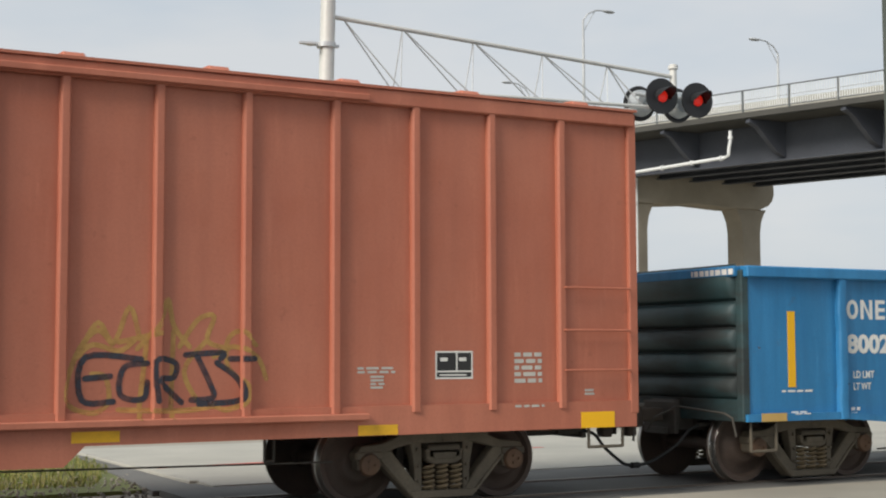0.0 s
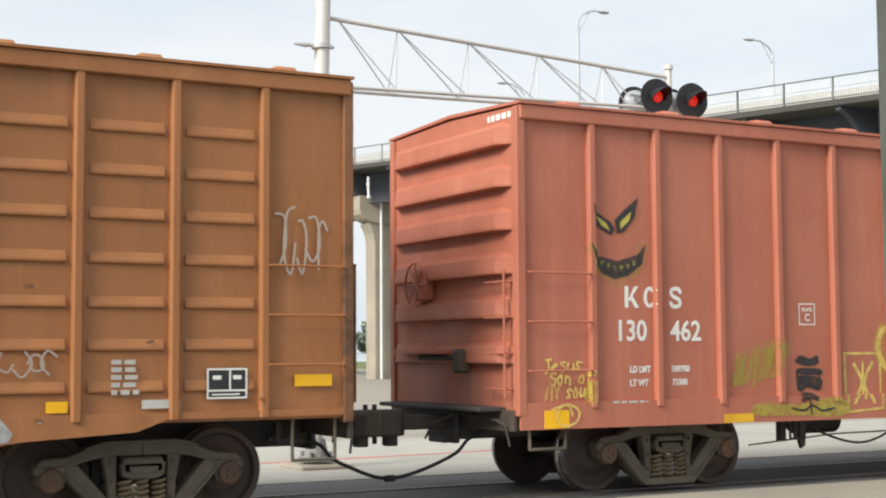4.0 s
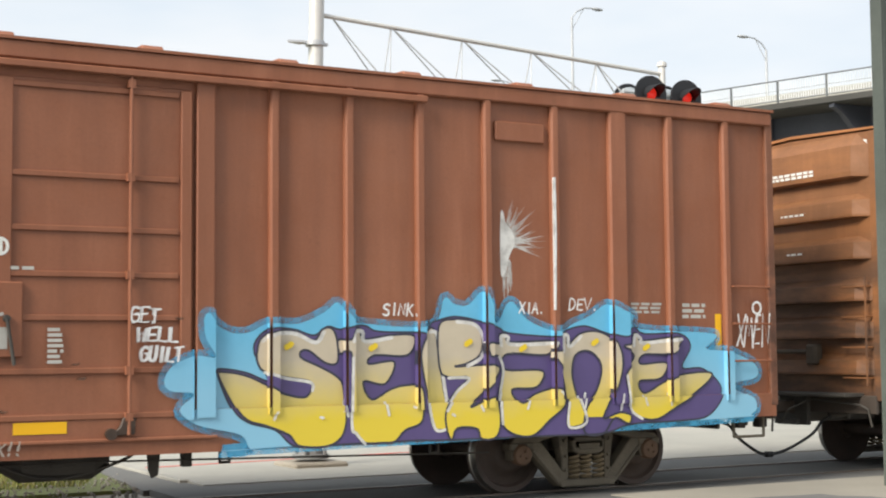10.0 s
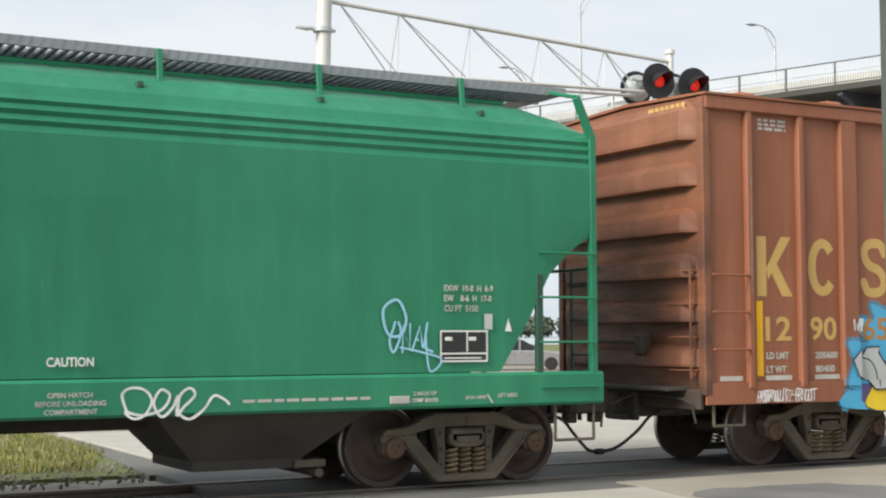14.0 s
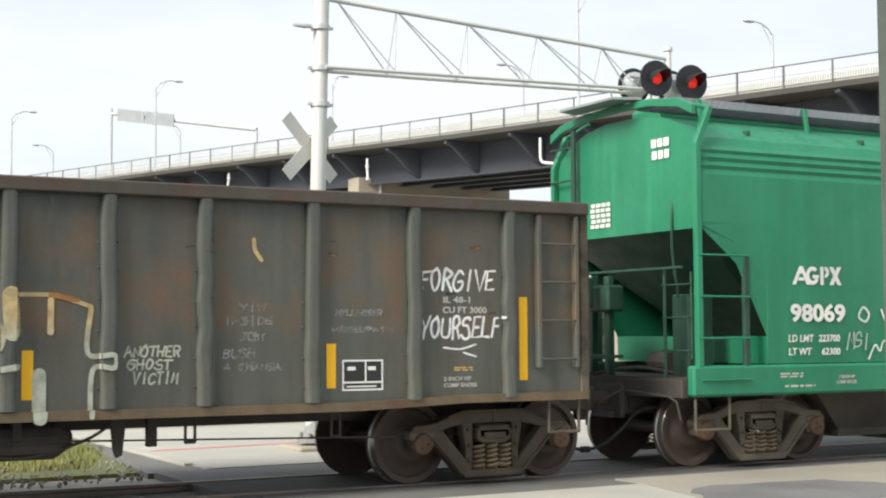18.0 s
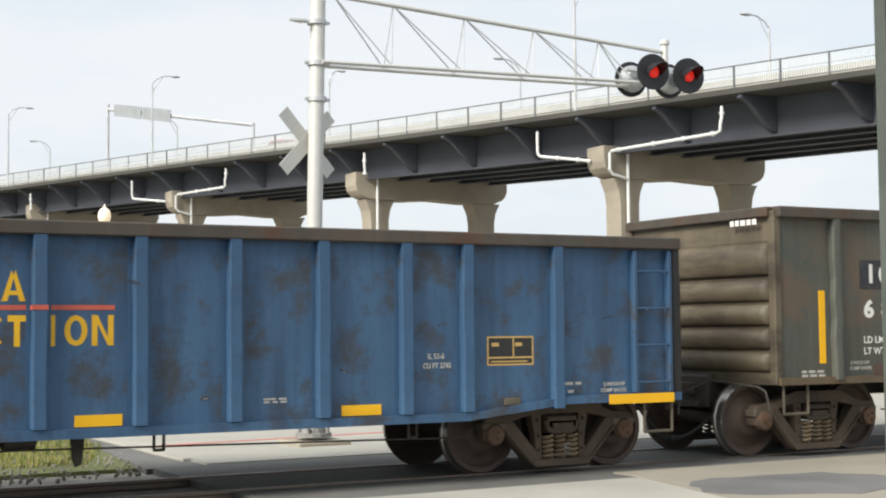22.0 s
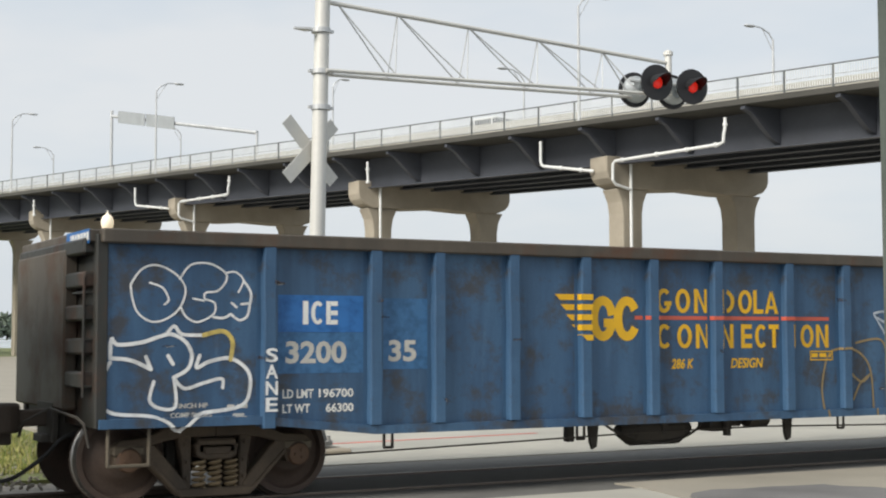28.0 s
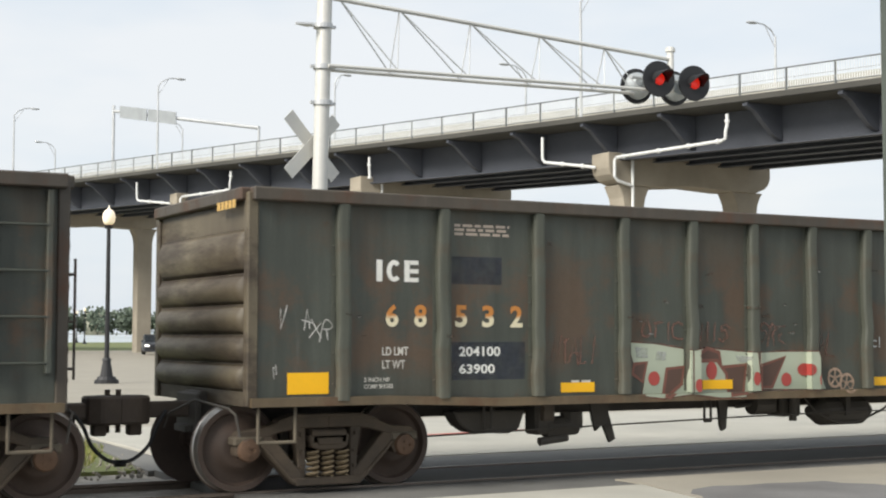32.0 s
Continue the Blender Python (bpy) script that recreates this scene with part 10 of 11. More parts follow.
shape_cc = ([(-98.05, 1.97), (-98.10, 1.5), (-97.85, 1.5)], 0.045)
shape_cd = ([(-97.80, 1.5), (-97.70, 2.0)], 0.12)
shape_ce = ([(-97.70, 2.0), (-97.2, 1.97)], 0.04)
shape_cf = ([(-98.15, 1.22), (-97.85, 1.26)], 0.05)
shape_cg = ([(-97.85, 1.26), (-97.90, 0.92)], 0.12)
shape_ch = ([(-97.17, 0.92), (-97.2, 1.5), (-97.18, 1.9), (-96.95, 2.02), (-96.5, 2.06), (-96.2, 1.93)], 0.04)
shape_ci = ([(-96.12, 1.95), (-96.10, 1.6), (-96.2, 1.2), (-96.2, 0.98)], 0.035)
shape_cj = ([(-96.1, 2.0), (-95.44, 2.07), (-95.28, 1.92), (-95.08, 1.67), (-95.2, 1.4), (-95.5, 1.33), (-95.62, 1.1), (-95.64, 0.94)], 0.045)
shape_ck = ([(-95.3, 1.35), (-95.32, 0.9)], 0.09)
shape_cl = ([(-95.2, 2.04), (-94.72, 2.07), (-94.6, 1.9), (-94.45, 1.68), (-94.55, 1.45), (-94.8, 1.32), (-94.9, 1.15), (-94.72, 1.1)], 0.05)
shape_cm = ([(-94.72, 1.1), (-94.5, 1.35), (-94.3, 1.38)], 0.06)
shape_cn = ([(-94.38, 2.04), (-94.36, 1.7)], 0.17)
shape_co = ([(-94.3, 2.05), (-93.95, 2.05), (-93.62, 1.94)], 0.04)
shape_cp = ([(-94.0, 2.0), (-94.0, 1.7)], 0.06)
shape_cq = ([(-93.62, 1.92), (-93.65, 1.5), (-93.42, 1.48), (-93.42, 1.36), (-93.6, 1.34), (-93.62, 0.9)], 0.05)
shape_cr = ([(-94.1, 1.3), (-94.1, 0.9)], 0.13)
hollow = (shape_ca, shape_cb, shape_cc, shape_cd, shape_ce, shape_cf, shape_cg, shape_ch, shape_ci, shape_cj, shape_ck, shape_cl, shape_cm, shape_cn, shape_co, shape_cp, shape_cq, shape_cr)
paint(s4, "hollow_letters", sum([stroke(p, w, len(p) > 3) for p, w in hollow], []), SP_RUSTWHITE, "hollow off-white letters with rust runs")
paint(s4, "rust_run", sum([stroke(p, w, False) for p, w in (([(-98.74, 1.93), (-98.82, 1.72)], 0.12), ([(-98.4, 1.99), (-98.1, 2.0)], 0.05), ([(-97.7, 2.02), (-97.72, 1.85)], 0.13), ([(-96.15, 1.98), (-96.1, 1.75)], 0.11), ([(-95.22, 2.03), (-95.2, 1.85)], 0.09), ([(-94.95, 2.06), (-94.7, 2.08)], 0.06), ([(-94.0, 2.05), (-93.75, 2.0)], 0.05), ([(-95.32, 1.1), (-95.32, 0.9)], 0.07))], []), SP_RUSTORANGE, "rust stain runs")
end_bars(c4, -102.80 - o4 - 0.10, -1, -1.3, -0.8, 2.92, 3.02, 1, 7)

scuffs(s4, -102.5, -88.2, 1.6, 2.7, 12, 6, SP_RUSTDARK, SP_RUSTORANGE)
paint(s4, "scrape_edge", stroke([(-91.98, 2.62), (-91.97, 2.52), (-91.90, 2.42)], 0.045), SP_RUSTWHITE, "bare bright scrape")

# blue gondolas


def word_shapes(side, places, z, h, mat, t=0.055):
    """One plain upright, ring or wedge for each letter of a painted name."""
    polys = []
    for kind, x, w in places:
        if kind == "o":
            polys += mark_ring(x, z, w, h, t, 0, 360)
        elif kind == "g":
            polys += mark_ring(x, z, w, h, t, 45, 330) + mark_bar(x + w * 0.52, z + h * 0.30, w * 0.48, h * 0.18)
        elif kind == "d":
            polys += mark_bar(x, z, t, h) + mark_ring(x - w * 0.35, z, w * 1.35, h, t, -75, 75)
        elif kind == "c":
            polys += mark_ring(x, z, w, h, t, 45, 315)
        elif kind == "n":
            polys += mark_bar(x, z, t, h) + mark_bar(x + w - t, z, t, h) + [[(x + t, z + h), (x + t, z + h * 0.72), (x + w - t, z), (x + w - t, z + h * 0.28)]]
        elif kind == "e":
            polys += mark_bar(x, z, t, h) + sum([mark_bar(x + t, z + h * k, w - t, h * 0.19) for k in (0, 0.4, 0.81)], [])
        elif kind == "l":
            polys += mark_bar(x, z, t, h) + mark_bar(x + t, z, w - t, h * 0.19)
        elif kind == "a":
            polys += [[(x, z), (x + t, z), (x + w * 0.52, z + h * 0.8), (x + w * 0.42, z + h)], [(x + w, z), (x + w - t, z), (x + w * 0.48, z + h * 0.8), (x + w * 0.58, z + h)], rect(x + w * 0.28, x + w * 0.72, z + h * 0.2, z + h * 0.34)]
        elif kind == "t":
            polys += mark_bar(x, z + h * 0.8, w, h * 0.2) + mark_bar(x + w / 2 - t / 2, z, t, h * 0.8)
        else:
            polys += mark_bar(x, z, t, h)
    paint(side, "company_name", polys, mat, "bold yellow painted company name", lift=1)


def stencil_gaps(side, s, z, w, h, count, mat):
    """Bridges of a stencil: thin upright gaps at the top and foot of each numeral."""
    for k in range(count):
        x = s + w * (k + 0.5) / count
        paint(side, "stencil_gap", [rect(x - 0.010, x + 0.010, z - 0.01, z + h * 0.32), rect(x - 0.010, x + 0.010, z + h * 0.70, z + h + 0.01)], mat)


def gondola_marks(side, d):
    word_shapes(side, [("g", -113.84 + d, 0.22), ("o", -113.56 + d, 0.22), ("n", -113.28 + d, 0.21), ("d", -112.88 + d, 0.22), ("o", -112.60 + d, 0.22), ("l", -112.36 + d, 0.16), ("a", -112.18 + d, 0.22)], 1.95, 0.29, M_YELLOW_MARK)
    word_shapes(side, [("c", -113.84 + d, 0.22), ("o", -113.54 + d, 0.22), ("n", -113.26 + d, 0.21), ("n", -112.88 + d, 0.20), ("e", -112.56 + d, 0.17), ("c", -112.34 + d, 0.20), ("t", -112.12 + d, 0.17), ("i", -111.74 + d, 0.06), ("o", -111.60 + d, 0.22), ("n", -111.34 + d, 0.21)], 1.53, 0.29, M_YELLOW_MARK)
    wings = []
    for k in range(5):
        z = 2.10 - 0.115 * k
        wings.append([(-115.27 + 0.075 * k + d, z + 0.055), (-115.20 + 0.075 * k + d, z - 0.012), (-114.74 + d, z - 0.012), (-114.74 + d, z + 0.055)])
    paint(side, "company_emblem", wings + mark_ring(-114.80 + d, 1.62, 0.38, 0.52, 0.12, 10, 350) + mark_ring(-114.46 + d, 1.62, 0.38, 0.52, 0.12, 30, 330) + mark_bar(-114.60 + d, 1.78, 0.14, 0.10), M_YELLOW_MARK, "yellow winged round emblem", lift=1)
    paint(side, "red_rule", [rect(-114.16 + d, -111.12 + d, 1.87, 1.915)], M_RED_MARK, "thin red painted rule", lift=2)
    letters(side, "286 K", -113.63 + d, 1.29, 0.12, 0.33, M_YELLOW_MARK, slant=0.2)
    letters(side, "DESIGN", -112.73 + d, 1.29, 0.12, 0.51, M_YELLOW_MARK, slant=0.2)
    paint(side, "painted_patch", [rect(-118.66 + d, -117.66 + d, 1.72, 2.10)], SP_BRIGHT, "bright blue repainted patch", lift=0)
    for patch_ in (rect(-118.66 + d, -117.66 + d, 1.30, 1.715), rect(-117.46 + d, -116.90 + d, 1.33, 2.08)):
        paint(side, "painted_patch", [patch_], SP_MID, "mid blue repainted patch", lift=0)
    three_marks(side, [(-118.35 + d, 1.80, 0.06, 0.24), (-118.26 + d, 1.80, 0.15, 0.24), (-118.09 + d, 1.80, 0.13, 0.24)], M_WHITE)
    letters(side, "LD LMT", -118.57 + d, 1.05, 0.09, 0.34)
    letters(side, "LT WT", -118.57 + d, 0.90, 0.09, 0.30)
    data_box(side, -106.98 + d, -106.38 + d, 1.25, 1.57, M_TANMARK)
    letters(side, "IL 53-6", -107.72 + d, 1.335, 0.06, 0.20, M_OFFWHITE)
    letters(side, "CU FT 2743", -107.78 + d, 1.235, 0.06, 0.34, M_OFFWHITE)
    letters(side, "2 INCH HP", -119.72 + d, 0.975, 0.05, 0.36, M_OFFWHITE)
    letters(side, "COMP SHOES", -119.74 + d, 0.885, 0.05, 0.42, M_OFFWHITE)
    bars(side, -119.16 + d, -118.90 + d, 0.95, 1.01, 1, M_OFFWHITE, 82)
    bars(side, -119.10 + d, -118.98 + d, 0.87, 0.92, 1, M_OFFWHITE, 86)
    bars(side, -105.96 + d, -105.74 + d, 1.0, 1.05, 1, M_OFFWHITE, 83)
    bars(side, -105.92 + d, -105.80 + d, 0.91, 0.96, 1, M_OFFWHITE, 87)
    letters(side, "2 INCH HP", -105.43 + d, 0.985, 0.045, 0.30, M_OFFWHITE)
    letters(side, "COMP SHOES", -105.47 + d, 0.915, 0.045, 0.36, M_OFFWHITE)
    bars(side, -109.6 + d, -109.35 + d, 0.92, 0.98, 2, M_OFFWHITE, 84)
    part("card_plate", new_box(-106.775 + d - side.o, -106.56 + d - side.o, -1.53, -1.507, 0.81, 0.89, bevel=0.006), M_TRUCK, side.car, "small grey metal card plate")


gondola_marks(s5, 0.0)
letters(s5, "3200", -118.48, 1.40, 0.23, 0.66, M_OFFWHITE, 0.03)
letters(s5, "23", -117.39, 1.40, 0.23, 0.31, M_OFFWHITE, 0.03)
stencil_gaps(s5, -118.48, 1.40, 0.66, 0.23, 4, SP_MID)
stencil_gaps(s5, -117.39, 1.40, 0.31, 0.23, 2, SP_MID)
stencil_gaps(s5, -118.26, 1.80, 0.15, 0.24, 1, SP_BRIGHT)
letters(s5, "219800", -118.16, 1.05, 0.09, 0.39)
letters(s5, "66200", -118.08, 0.90, 0.09, 0.31)
letters(s5, "RETAINER VALVE", -112.70, 0.82, 0.06, 0.5, M_OFFWHITE)
paint(s5, "placard_diamond", fill([(-116.47, 1.52), (-116.30, 1.36), (-116.13, 1.52), (-116.30, 1.68)]), M_WHITE, "worn white diamond placard", lift=1)
scribble(s5, -116.42, 1.47, 0.24, 0.10, 4, 0.03, SP_BLACK, 85, "black smudge on the placard")
for a, z0, w in ((-120.33, 0.77, 0.89), (-116.59, 0.765, 0.457), (-113.81, 0.765, 0.457), (-111.50, 0.765, 0.457), (-108.74, 0.765, 0.457), (-105.40, 0.78, 0.93)):
    sticker(s5, a, z0, w, 0.11)
end_bars(c5, -120.47 - o5 - 0.09, -1, -1.45, -0.9, 2.58, 2.70, 1, 8)

D6 = -17.53
gondola_marks(s6, D6)
letters(s6, "3200", -136.07, 1.40, 0.23, 0.68, M_OFFWHITE, 0.03)
letters(s6, "35", -134.90, 1.41, 0.23, 0.33, M_OFFWHITE, 0.03)
stencil_gaps(s6, -136.07, 1.40, 0.68, 0.23, 4, SP_MID)
stencil_gaps(s6, -134.90, 1.41, 0.33, 0.23, 2, SP_MID)
letters(s6, "196700", -135.70, 1.05, 0.09, 0.39)
letters(s6, "66300", -135.62, 0.90, 0.09, 0.31)
for i, ch_ in enumerate("SANE"):
    letters(s6, ch_, -136.32, 1.42 - 0.165 * i, 0.14, 0.13, SP_WHITE)
shape_da = ([[(-137.68, 2.18), (-137.57, 2.33), (-137.41, 2.37), (-137.22, 2.28), (-137.13, 2.14), (-137.18, 1.97), (-137.30, 1.86), (-137.46, 1.82), (-137.60, 1.90), (-137.66, 2.04), (-137.68, 2.18)], [(-137.49, 2.20), (-137.36, 2.15), (-137.30, 2.04), (-137.34, 1.99)], [(-137.19, 2.24), (-137.08, 2.38), (-136.89, 2.40), (-136.73, 2.32), (-136.71, 2.23), (-136.80, 2.13), (-136.92, 2.11), (-136.93, 2.05), (-136.83, 2.01), (-136.84, 1.90), (-137.00, 1.82), (-137.12, 1.87), (-137.18, 1.97)], [(-137.05, 2.05), (-136.94, 2.03)], [(-136.71, 2.31), (-136.61, 2.32), (-136.53, 2.24), (-136.58, 2.12)]], 0.020)
shape_db = ([[(-136.53, 2.24), (-136.45, 2.12), (-136.46, 1.99), (-136.49, 1.88), (-136.57, 1.84), (-136.66, 1.90)], [(-136.65, 2.01), (-136.60, 1.97)], [(-136.55, 2.00), (-136.46, 2.01)], [(-136.84, 1.87), (-136.74, 1.86), (-136.66, 1.90)]], 0.026)
shape_dc = ([[(-137.87, 1.48), (-137.86, 1.66), (-137.80, 1.60), (-137.57, 1.62), (-137.41, 1.67), (-137.27, 1.70), (-137.13, 1.63), (-137.06, 1.50), (-137.10, 1.36), (-137.24, 1.28)], [(-137.87, 1.47), (-137.67, 1.45), (-137.47, 1.36)], [(-137.52, 1.48), (-137.47, 1.36)], [(-137.96, 1.02), (-137.98, 1.18), (-137.90, 1.38), (-137.87, 1.43)], [(-137.30, 1.49), (-137.25, 1.41)], [(-136.98, 1.49), (-137.01, 1.37), (-136.88, 1.43), (-136.66, 1.46), (-136.48, 1.34), (-136.45, 1.17), (-136.54, 0.99), (-136.93, 0.93)]], 0.038)
shape_dd = ([[(-137.24, 1.28), (-137.22, 1.00), (-137.37, 0.98), (-137.48, 1.06), (-137.44, 1.24)], [(-137.24, 1.27), (-137.13, 1.17), (-136.94, 1.22), (-136.75, 1.26), (-136.74, 1.17)], [(-137.96, 1.02), (-137.82, 0.94), (-137.48, 0.91), (-137.32, 0.85), (-137.19, 0.76), (-137.02, 0.89), (-136.93, 0.93)], [(-137.31, 1.71), (-137.24, 1.78), (-137.16, 1.70), (-136.94, 1.69)]], 0.034)
for lines, wd in (shape_da, shape_db, shape_dc, shape_dd):
    paint(s6, "graffiti_tag", sum([stroke(p, wd) for p in lines], []), SP_WHITE, "white outlined bubble tag")
paint(s6, "graffiti_tag", sum([stroke(p, 0.045) for p in [[(-136.94, 1.69), (-136.74, 1.73), (-136.64, 1.63), (-136.66, 1.45)]]], []), SP_YELLOW, "yellowed stroke of a tag")
shape_ea = [[(-127.86, 1.97), (-127.67, 1.99), (-127.41, 1.89), (-127.12, 1.76), (-126.96, 1.79), (-126.98, 1.99), (-126.75, 2.03), (-126.68, 2.17), (-126.49, 2.27)], [(-127.86, 1.95), (-127.67, 1.70), (-127.54, 1.51), (-127.37, 1.30), (-127.10, 1.43), (-126.87, 1.42), (-126.74, 1.27), (-126.60, 1.09), (-126.42, 1.12), (-126.37, 1.30)], [(-127.80, 1.91), (-127.50, 1.78), (-127.10, 1.66), (-126.87, 1.70), (-126.90, 1.54), (-126.78, 1.46)], [(-126.93, 2.17), (-126.86, 2.26), (-126.73, 2.25), (-126.70, 2.09), (-126.82, 1.99), (-126.91, 2.05), (-126.93, 2.17)]]
shape_eb = [[(-126.84, 2.15), (-126.77, 2.17), (-126.75, 2.07), (-126.82, 2.05), (-126.84, 2.15)], [(-126.37, 2.33), (-126.25, 2.37), (-126.06, 2.33), (-125.92, 2.17), (-125.83, 1.97), (-125.81, 1.81)], [(-126.30, 2.29), (-126.21, 2.34), (-126.11, 2.27), (-126.21, 2.21), (-126.30, 2.29)], [(-126.75, 1.93), (-126.78, 1.50), (-126.64, 1.44), (-126.61, 1.93), (-126.45, 1.97), (-126.32, 1.49), (-126.41, 1.46), (-126.51, 1.22)], [(-126.26, 2.15), (-126.02, 1.97), (-125.83, 1.81), (-125.93, 1.69), (-126.03, 1.73)]]
shape_ec = [[(-126.31, 1.93), (-126.27, 1.49), (-126.08, 1.43), (-125.93, 1.45), (-125.79, 1.61), (-125.83, 1.77), (-125.98, 1.71), (-125.96, 1.55)], [(-125.81, 1.87), (-125.53, 1.91), (-125.44, 1.81), (-125.28, 2.18), (-125.20, 2.24), (-125.13, 2.18), (-125.34, 1.73), (-125.24, 1.48), (-125.32, 1.42), (-125.49, 1.55), (-125.69, 1.45), (-125.84, 1.21), (-125.97, 0.99), (-126.01, 1.13), (-125.94, 1.31), (-126.32, 1.30)], [(-125.76, 1.77), (-125.59, 1.73), (-125.54, 1.51), (-125.36, 1.77), (-125.26, 2.10)]]
for lines in (shape_ea, shape_eb, shape_ec):
    paint(s6, "graffiti_tag", sum([stroke(p, 0.030) for p in lines], []), SP_PALEWHITE, "white wild outline tag")
paint(s6, "graffiti_tag", sum([stroke(p, 0.030) for p in [[(-128.73, 0.67), (-128.79, 0.98), (-128.74, 1.27), (-128.64, 1.47), (-128.35, 1.52), (-128.10, 1.44), (-127.94, 1.21), (-127.90, 0.67)], [(-128.19, 1.59), (-127.76, 1.63), (-127.65, 1.36), (-127.64, 0.83)], [(-128.31, 1.22), (-128.11, 1.09), (-127.96, 1.18), (-128.13, 1.07), (-128.25, 0.87)], [(-127.64, 0.83), (-127.59, 1.70), (-127.41, 1.72), (-127.19, 1.62), (-126.98, 1.68), (-127.19, 1.47), (-127.29, 0.70)]]], []), SP_TANLINE, "tan sprayed outline tag")
paint(s6, "graffiti_tag", sum([stroke(p, 0.020, False) for p in [[(-123.40, 1.72), (-122.72, 1.77), (-122.73, 1.36), (-123.41, 1.34), (-123.40, 1.72)], [(-123.32, 1.65), (-123.18, 1.67), (-123.19, 1.39), (-123.33, 1.39), (-123.32, 1.65)], [(-122.95, 1.72), (-123.11, 1.66), (-122.96, 1.52), (-123.10, 1.41)], [(-122.86, 1.71), (-122.75, 1.58), (-122.86, 1.39)]]], []), SP_OLIVEPALE, "pale yellow boxed tag")
paint(s6, "panel_frame", [rect(-128.98, -128.60, 1.37, 1.385), rect(-128.98, -128.60, 1.475, 1.49), rect(-128.98, -128.965, 1.385, 1.475), rect(-128.615, -128.60, 1.385, 1.475)], M_YELLOW_MARK, "thin yellow frame of a small panel")
bars(s6, -128.95, -128.62, 1.39, 1.47, 1, M_YELLOW_MARK, 92)
scribble(s6, -124.25, 0.98, 0.45, 0.14, 5, 0.02, SP_GREY, 93)
end_bars(c6, -137.98 - o6 - 0.09, -1, -1.45, -0.75, 2.58, 2.70, 1, 9)
blue_end = bmesh.new()
box(blue_end, -137.98 - o6 - 0.096, -137.98 - o6 - 0.092, -1.46, -0.6, 2.57, 2.71)
part("painted_patch", blue_end, SP_BRIGHT, c6, "bright blue patch on the end rail")

# last full grey gondola
three_marks(s7, [(-152.84, 2.21, 0.07, 0.23), (-152.72, 2.21, 0.18, 0.23), (-152.51, 2.21, 0.17, 0.23)], M_WHITE)
for txt, a, w, m_ in (("6", -152.73, 0.15, SP_STENCIL), ("8", -152.39, 0.15, SP_STENCIL), ("5", -151.89, 0.15, SP_STENCIL), ("3", -151.55, 0.15, SP_STENCIL), ("2", -151.19, 0.16, SP_STENCIL)):
    letters(s7, txt, a, 1.73, 0.24, w, m_, 0.03)
for patch_ in (rect(-151.97, -151.00, 1.16, 1.57), rect(-151.95, -151.3, 2.2, 2.5)):
    paint(s7, "painted_patch", [patch_], SP_NAVY, "dark painted-out patch", lift=0)
letters(s7, "LD LMT", -152.77, 1.43, 0.09, 0.31, M_OFFWHITE)
letters(s7, "LT WT", -152.77, 1.29, 0.09, 0.27, M_OFFWHITE)
letters(s7, "204100", -151.84, 1.415, 0.105, 0.52)
letters(s7, "63900", -151.84, 1.225, 0.105, 0.45)
letters(s7, "2 INCH HP", -152.98, 1.155, 0.045, 0.30, M_OFFWHITE)
letters(s7, "COMP SHOES", -152.98, 1.085, 0.045, 0.34, M_OFFWHITE)
bars(s7, -151.9, -151.2, 2.72, 2.86, 3, SP_FAINT, 102)
for a, z0, h in ((-153.84, 1.04, 0.22), (-150.52, 1.0, 0.11), (-145.74, 1.0, 0.11), (-143.71, 1.02, 0.11), (-140.38, 1.02, 0.22)):
    sticker(s7, a, z0, 0.457, h)
data_box(s7, -142.55, -142.09, 1.10, 1.41)
BLOCK_LETTERS = [
    [(-149.57, 1.56), (-149.2, 1.54), (-148.78, 1.48), (-148.71, 1.46), (-148.71, 0.95), (-149.13, 0.91), (-149.39, 0.94), (-149.31, 1.32), (-149.5, 1.30), (-149.54, 1.41)],
    [(-148.69, 1.46), (-148.41, 1.49), (-148.22, 1.47), (-147.71, 1.43), (-147.66, 0.96), (-147.85, 0.95), (-147.89, 0.90), (-148.27, 0.90), (-148.69, 0.95)],
    [(-147.66, 1.43), (-147.2, 1.44), (-146.72, 1.44), (-146.52, 0.97), (-147.64, 0.99)]]
for pts in BLOCK_LETTERS:
    paint(s7, "letter_outline", stroke(pts, 0.04, False, True), SP_BRICKTHIN)
    paint(s7, "letter_fill", fill(pts), SP_MINT, "pale green block letters edged in red")
for pts in [[(-149.5, 1.31), (-149.32, 1.33), (-149.38, 1.10), (-149.53, 1.20)], [(-149.03, 1.25), (-148.78, 1.27), (-148.81, 1.07), (-149.04, 0.91), (-149.09, 0.92)],
            [(-148.42, 1.49), (-148.24, 1.44), (-148.2, 1.26), (-147.82, 1.29), (-147.87, 0.94), (-148.1, 0.92), (-148.13, 1.18), (-148.27, 1.34), (-148.51, 1.34), (-148.59, 1.39)], [(-147.64, 1.26), (-147.19, 1.38), (-147.41, 1.01), (-147.64, 1.01)]]:
    paint(s7, "letter_gap", fill(pts), SP_BROWNGAP)
    paint(s7, "letter_outline", stroke(pts, 0.045, False, True), SP_BRICK)
for pts in [[(-149.49, 1.51), (-149.31, 1.50), (-149.31, 1.38), (-149.47, 1.38)], [(-149.18, 1.46), (-149.04, 1.45), (-149.05, 1.35), (-149.2, 1.35)], [(-147.98, 1.40), (-147.78, 1.39), (-147.80, 1.31), (-147.96, 1.33)]]:
    paint(s7, "letter_shade", fill(pts), SP_GREYTHIN, "thin grey shading")
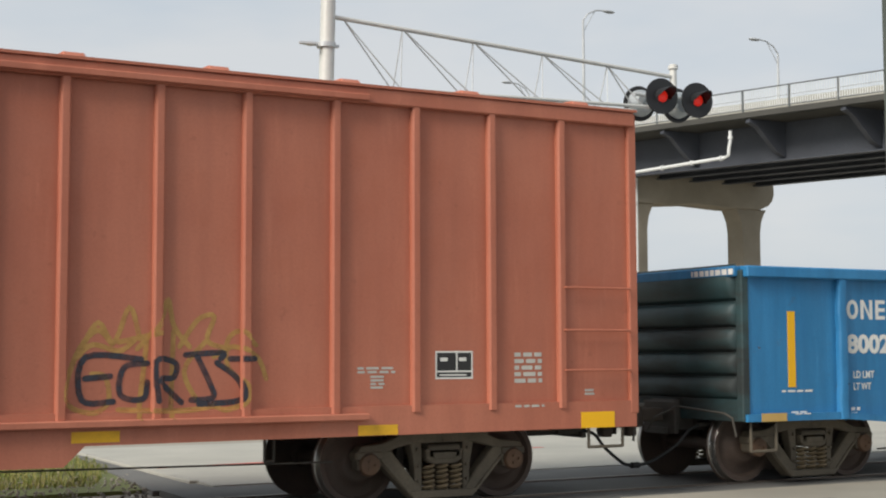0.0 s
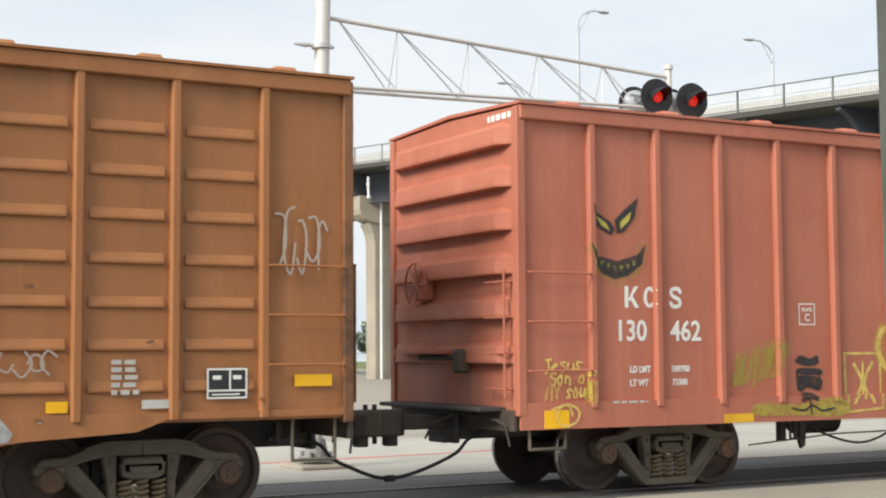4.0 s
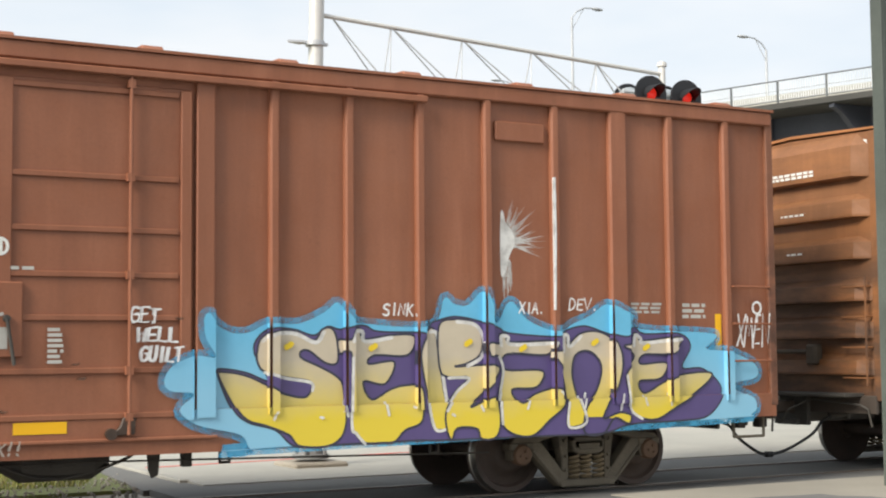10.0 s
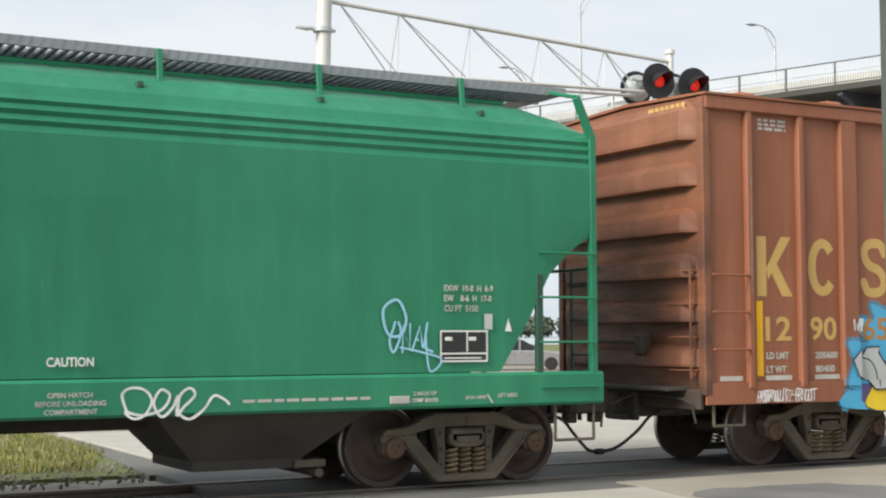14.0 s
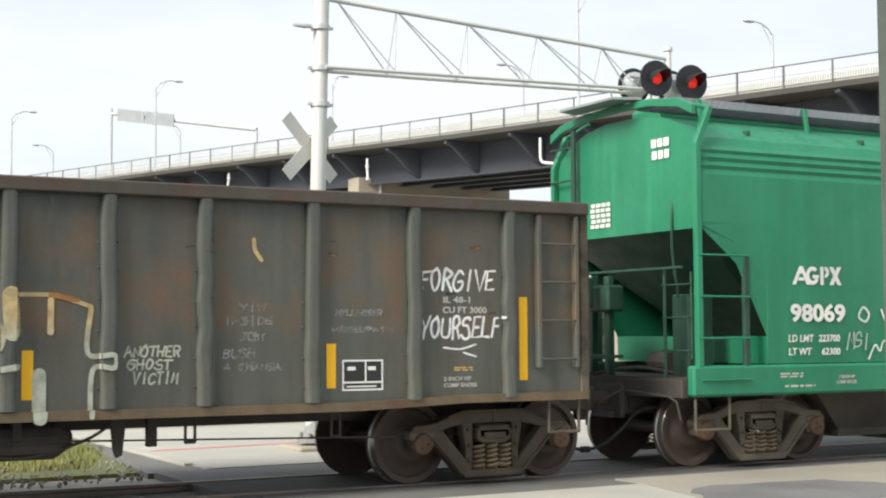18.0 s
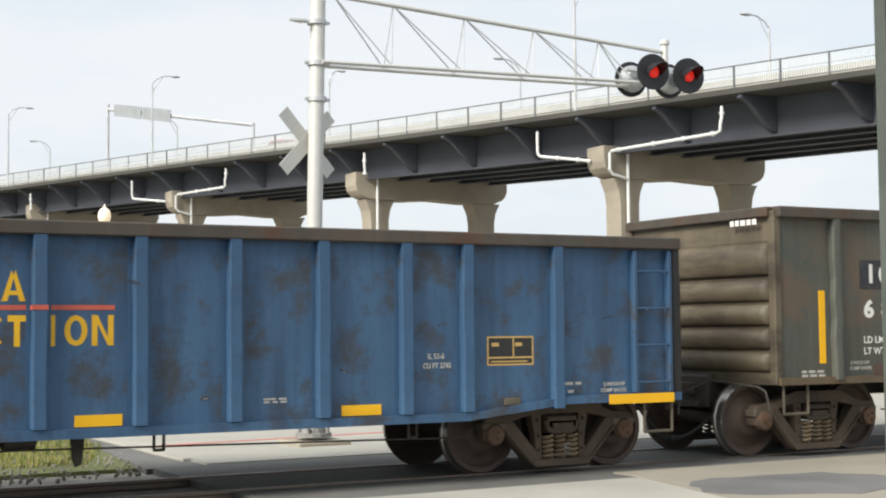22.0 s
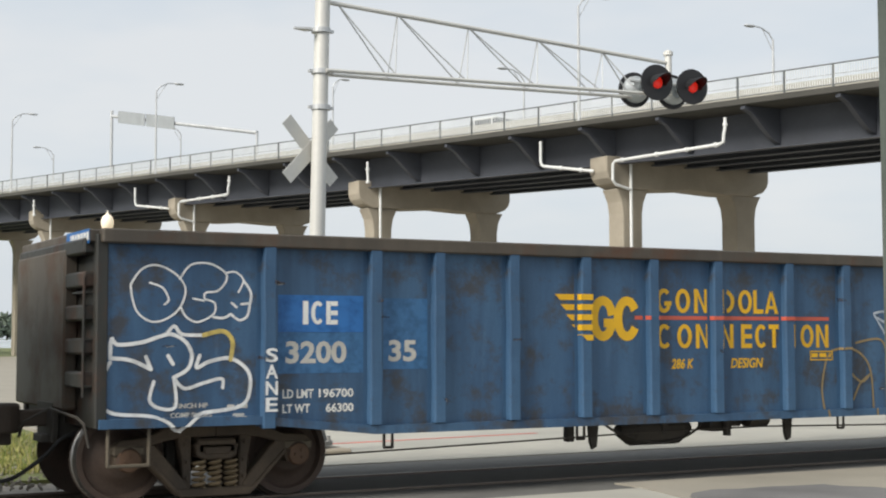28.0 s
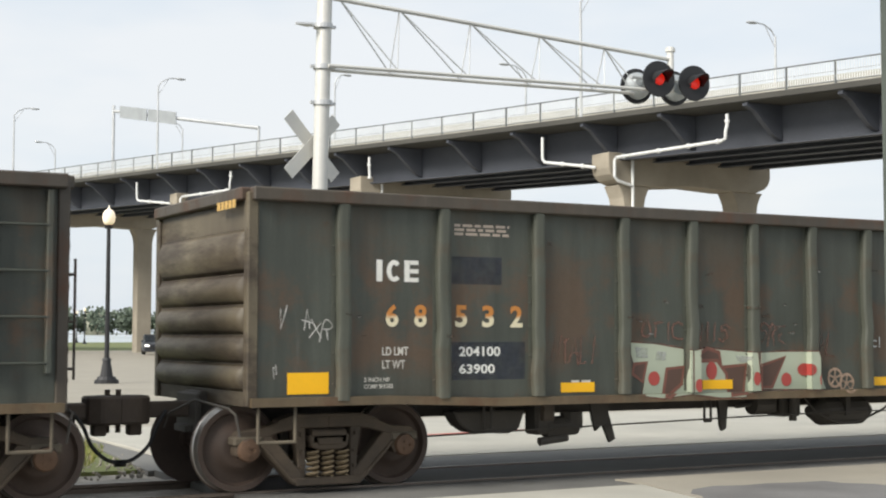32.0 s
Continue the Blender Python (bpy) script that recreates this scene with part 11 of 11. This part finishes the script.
for x, z, rx, rz in [(-149.22, 1.14, 0.085, 0.085), (-148.36, 1.22, 0.085, 0.11), (-147.73, 1.12, 0.055, 0.085), (-147.18, 1.10, 0.085, 0.085), (-146.88, 1.22, 0.12, 0.08), (-146.66, 1.09, 0.05, 0.085), (-148.62, 1.05, 0.06, 0.08)]:
    paint(s7, "red_dot", fill([(x + rx * math.cos(a), z + rz * math.sin(a)) for a in [k * math.tau / 12 for k in range(12)]]), SP_DULLRED, "red painted dot")
for x, z in [(-146.37, 1.11), (-146.17, 1.04)]:
    paint(s7, "graffiti_tag", mark_ring(x - 0.13, z - 0.13, 0.26, 0.26, 0.035, 0, 360) + [q for k in range(5) for q in stroke([(x, z), (x + 0.1 * math.cos(1.2566 * k + 0.3), z + 0.1 * math.sin(1.2566 * k + 0.3))], 0.026, False)], SP_PINK, "faded pink spoked wheel tag")
sticker(s7, -148.50, 1.0, 0.457, 0.11)
for txt, x, z, w, h, wd, m_ in (("NTALI", -150.68, 1.33, 0.66, 0.30, 0.022, SP_BRICKTHIN), ("OTIC", -149.42, 1.60, 0.62, 0.19, 0.024, SP_BRICKTHIN), ("MIS", -148.56, 1.57, 0.46, 0.23, 0.024, SP_BRICKTHIN), ("SRE", -147.62, 1.55, 0.42, 0.24, 0.024, SP_BRICKTHIN), ("AL", -146.68, 1.40, 0.32, 0.30, 0.020, SP_BRICKTHIN), ("WIZ", -143.82, 1.33, 0.58, 0.28, 0.022, SP_BRICKTHIN), ("YEUKA", -142.64, 1.50, 0.76, 0.28, 0.022, SP_OLIVE_THIN), ("NOR", -141.44, 1.46, 0.50, 0.24, 0.016, SP_GREYTHIN), ("V A", -153.98, 1.72, 0.42, 0.20, 0.013, SP_WHITE_THIN), ("XR", -153.62, 1.60, 0.26, 0.18, 0.013, SP_WHITE_THIN), ("Mb", -154.02, 1.22, 0.14, 0.12, 0.010, SP_WHITE_THIN)):
    hand(s7, txt, x, z, w, h, wd, m_, "faded hand-sprayed tag", seed=len(txt) + int(-x), wob=0.03)
bars(s7, -150.38, -150.10, 1.10, 1.14, 1, M_OFFWHITE, 112)
bars(s7, -141.2, -140.85, 1.95, 2.15, 4, SP_TAN_THIN, 110)
bars(s7, -141.2, -140.85, 1.12, 1.3, 3, M_OFFWHITE, 111)
paint(s7, "graffiti_tag", mark_ring(-145.72, 1.49, 0.1, 0.1, 0.02, 40, 320) + mark_bar(-145.6, 1.49, 0.02, 0.14), SP_GREY)
end_bars(c7, -154.25 - o7 - 0.10, -1, -1.35, -0.8, 2.92, 3.04, 1, 10, M_TANMARK)

scuffs(s7, -153.9, -139.8, 1.62, 1.9, 12, 7, SP_RUSTDARK, SP_GREYTHIN)
scuffs(s7, -153.9, -139.8, 1.9, 2.7, 8, 8, SP_RUSTDARK, SP_GREYTHIN)
for side_, d_ in ((s5, 0.0), (s6, D6)):
    scuffs(side_, -120.2 + d_, -104.6 + d_, 0.9, 2.5, 16, 9, SP_RUSTDARK, SP_GREYTHIN)

# bright blue gondola
scuffs(s0, -7.0, 2.0, 0.9, 2.4, 8, 10, SP_RUSTDARK, SP_GREYTHIN)
word_shapes(s0, [("o", -5.49, 0.20), ("n", -5.25, 0.21), ("e", -4.99, 0.17)], 2.06, 0.25, M_WHITE)
letters(s0, "80020", -5.50, 1.62, 0.25, 0.95, bold=0.04)
letters(s0, "LD LMT", -5.40, 1.31, 0.09, 0.36)
letters(s0, "LT WT", -5.40, 1.16, 0.09, 0.30)
sticker(s0, -6.49, 1.21, 0.12, 0.94)
sticker(s0, -6.99, 0.80, 0.40, 0.10, M_TANMARK)["label"] = "tan reflective strip"
bars(s0, -6.6, -6.1, 1.14, 1.18, 1, M_WHITE, 121)
bars(s0, -6.45, -6.2, 0.86, 0.92, 1, M_WHITE, 122)
bars(s0, -5.45, -5.3, 0.82, 0.95, 2, M_WHITE, 123)
end_bars(c0, -7.20 - o0 - 0.09, -1, -1.45, -0.65, 2.58, 2.68, 1, 12)


# ---- movement ----


def train_at(t):
    for (a, p), (b, q) in zip(TRAIN_ROWS, TRAIN_ROWS[1:]):
        if t <= b:
            return p + (q - p) * (t - a) / (b - a)
    return TRAIN_ROWS[-1][1]


def drive(car, t0, y0, near, far):
    """Drives a car down the viaduct lane at a steady 16 m/s, so that it is at depth y0 at time t0."""
    rows = []
    for k in range(33):
        y = min(far, max(near, y0 - 16.0 * (k - t0)))
        p = deck(y, 4.5, -0.12)
        rows.append((k, pose(p.x, p.y, p.z, 0, 0, -74.4)))
    walk(car, rows)


def motions():
    drive(red_car, 22.5, 70.1, 12.0, 228.0)
    drive(white_van, 29.0, 42.5, 18.0, 235.0)
    drive(white_car, 14.5, 40.3, 6.0, 221.0)
    for car, s_mid in TRAIN:
        walk(car, [(t, pose(s_mid + s, 0, 0)) for t, s in TRAIN_ROWS])
    times = [k * 4 / 30 for k in range(241)]
    turns = [(t, math.degrees((train_at(t) - train_at(0)) / WHEEL_R)) for t in times]
    for w in AXLES:
        x, y, z = w.location
        walk(w, [(t, pose(x, y, z, 0, a % 360, 0)) for t, a in turns])


motions()
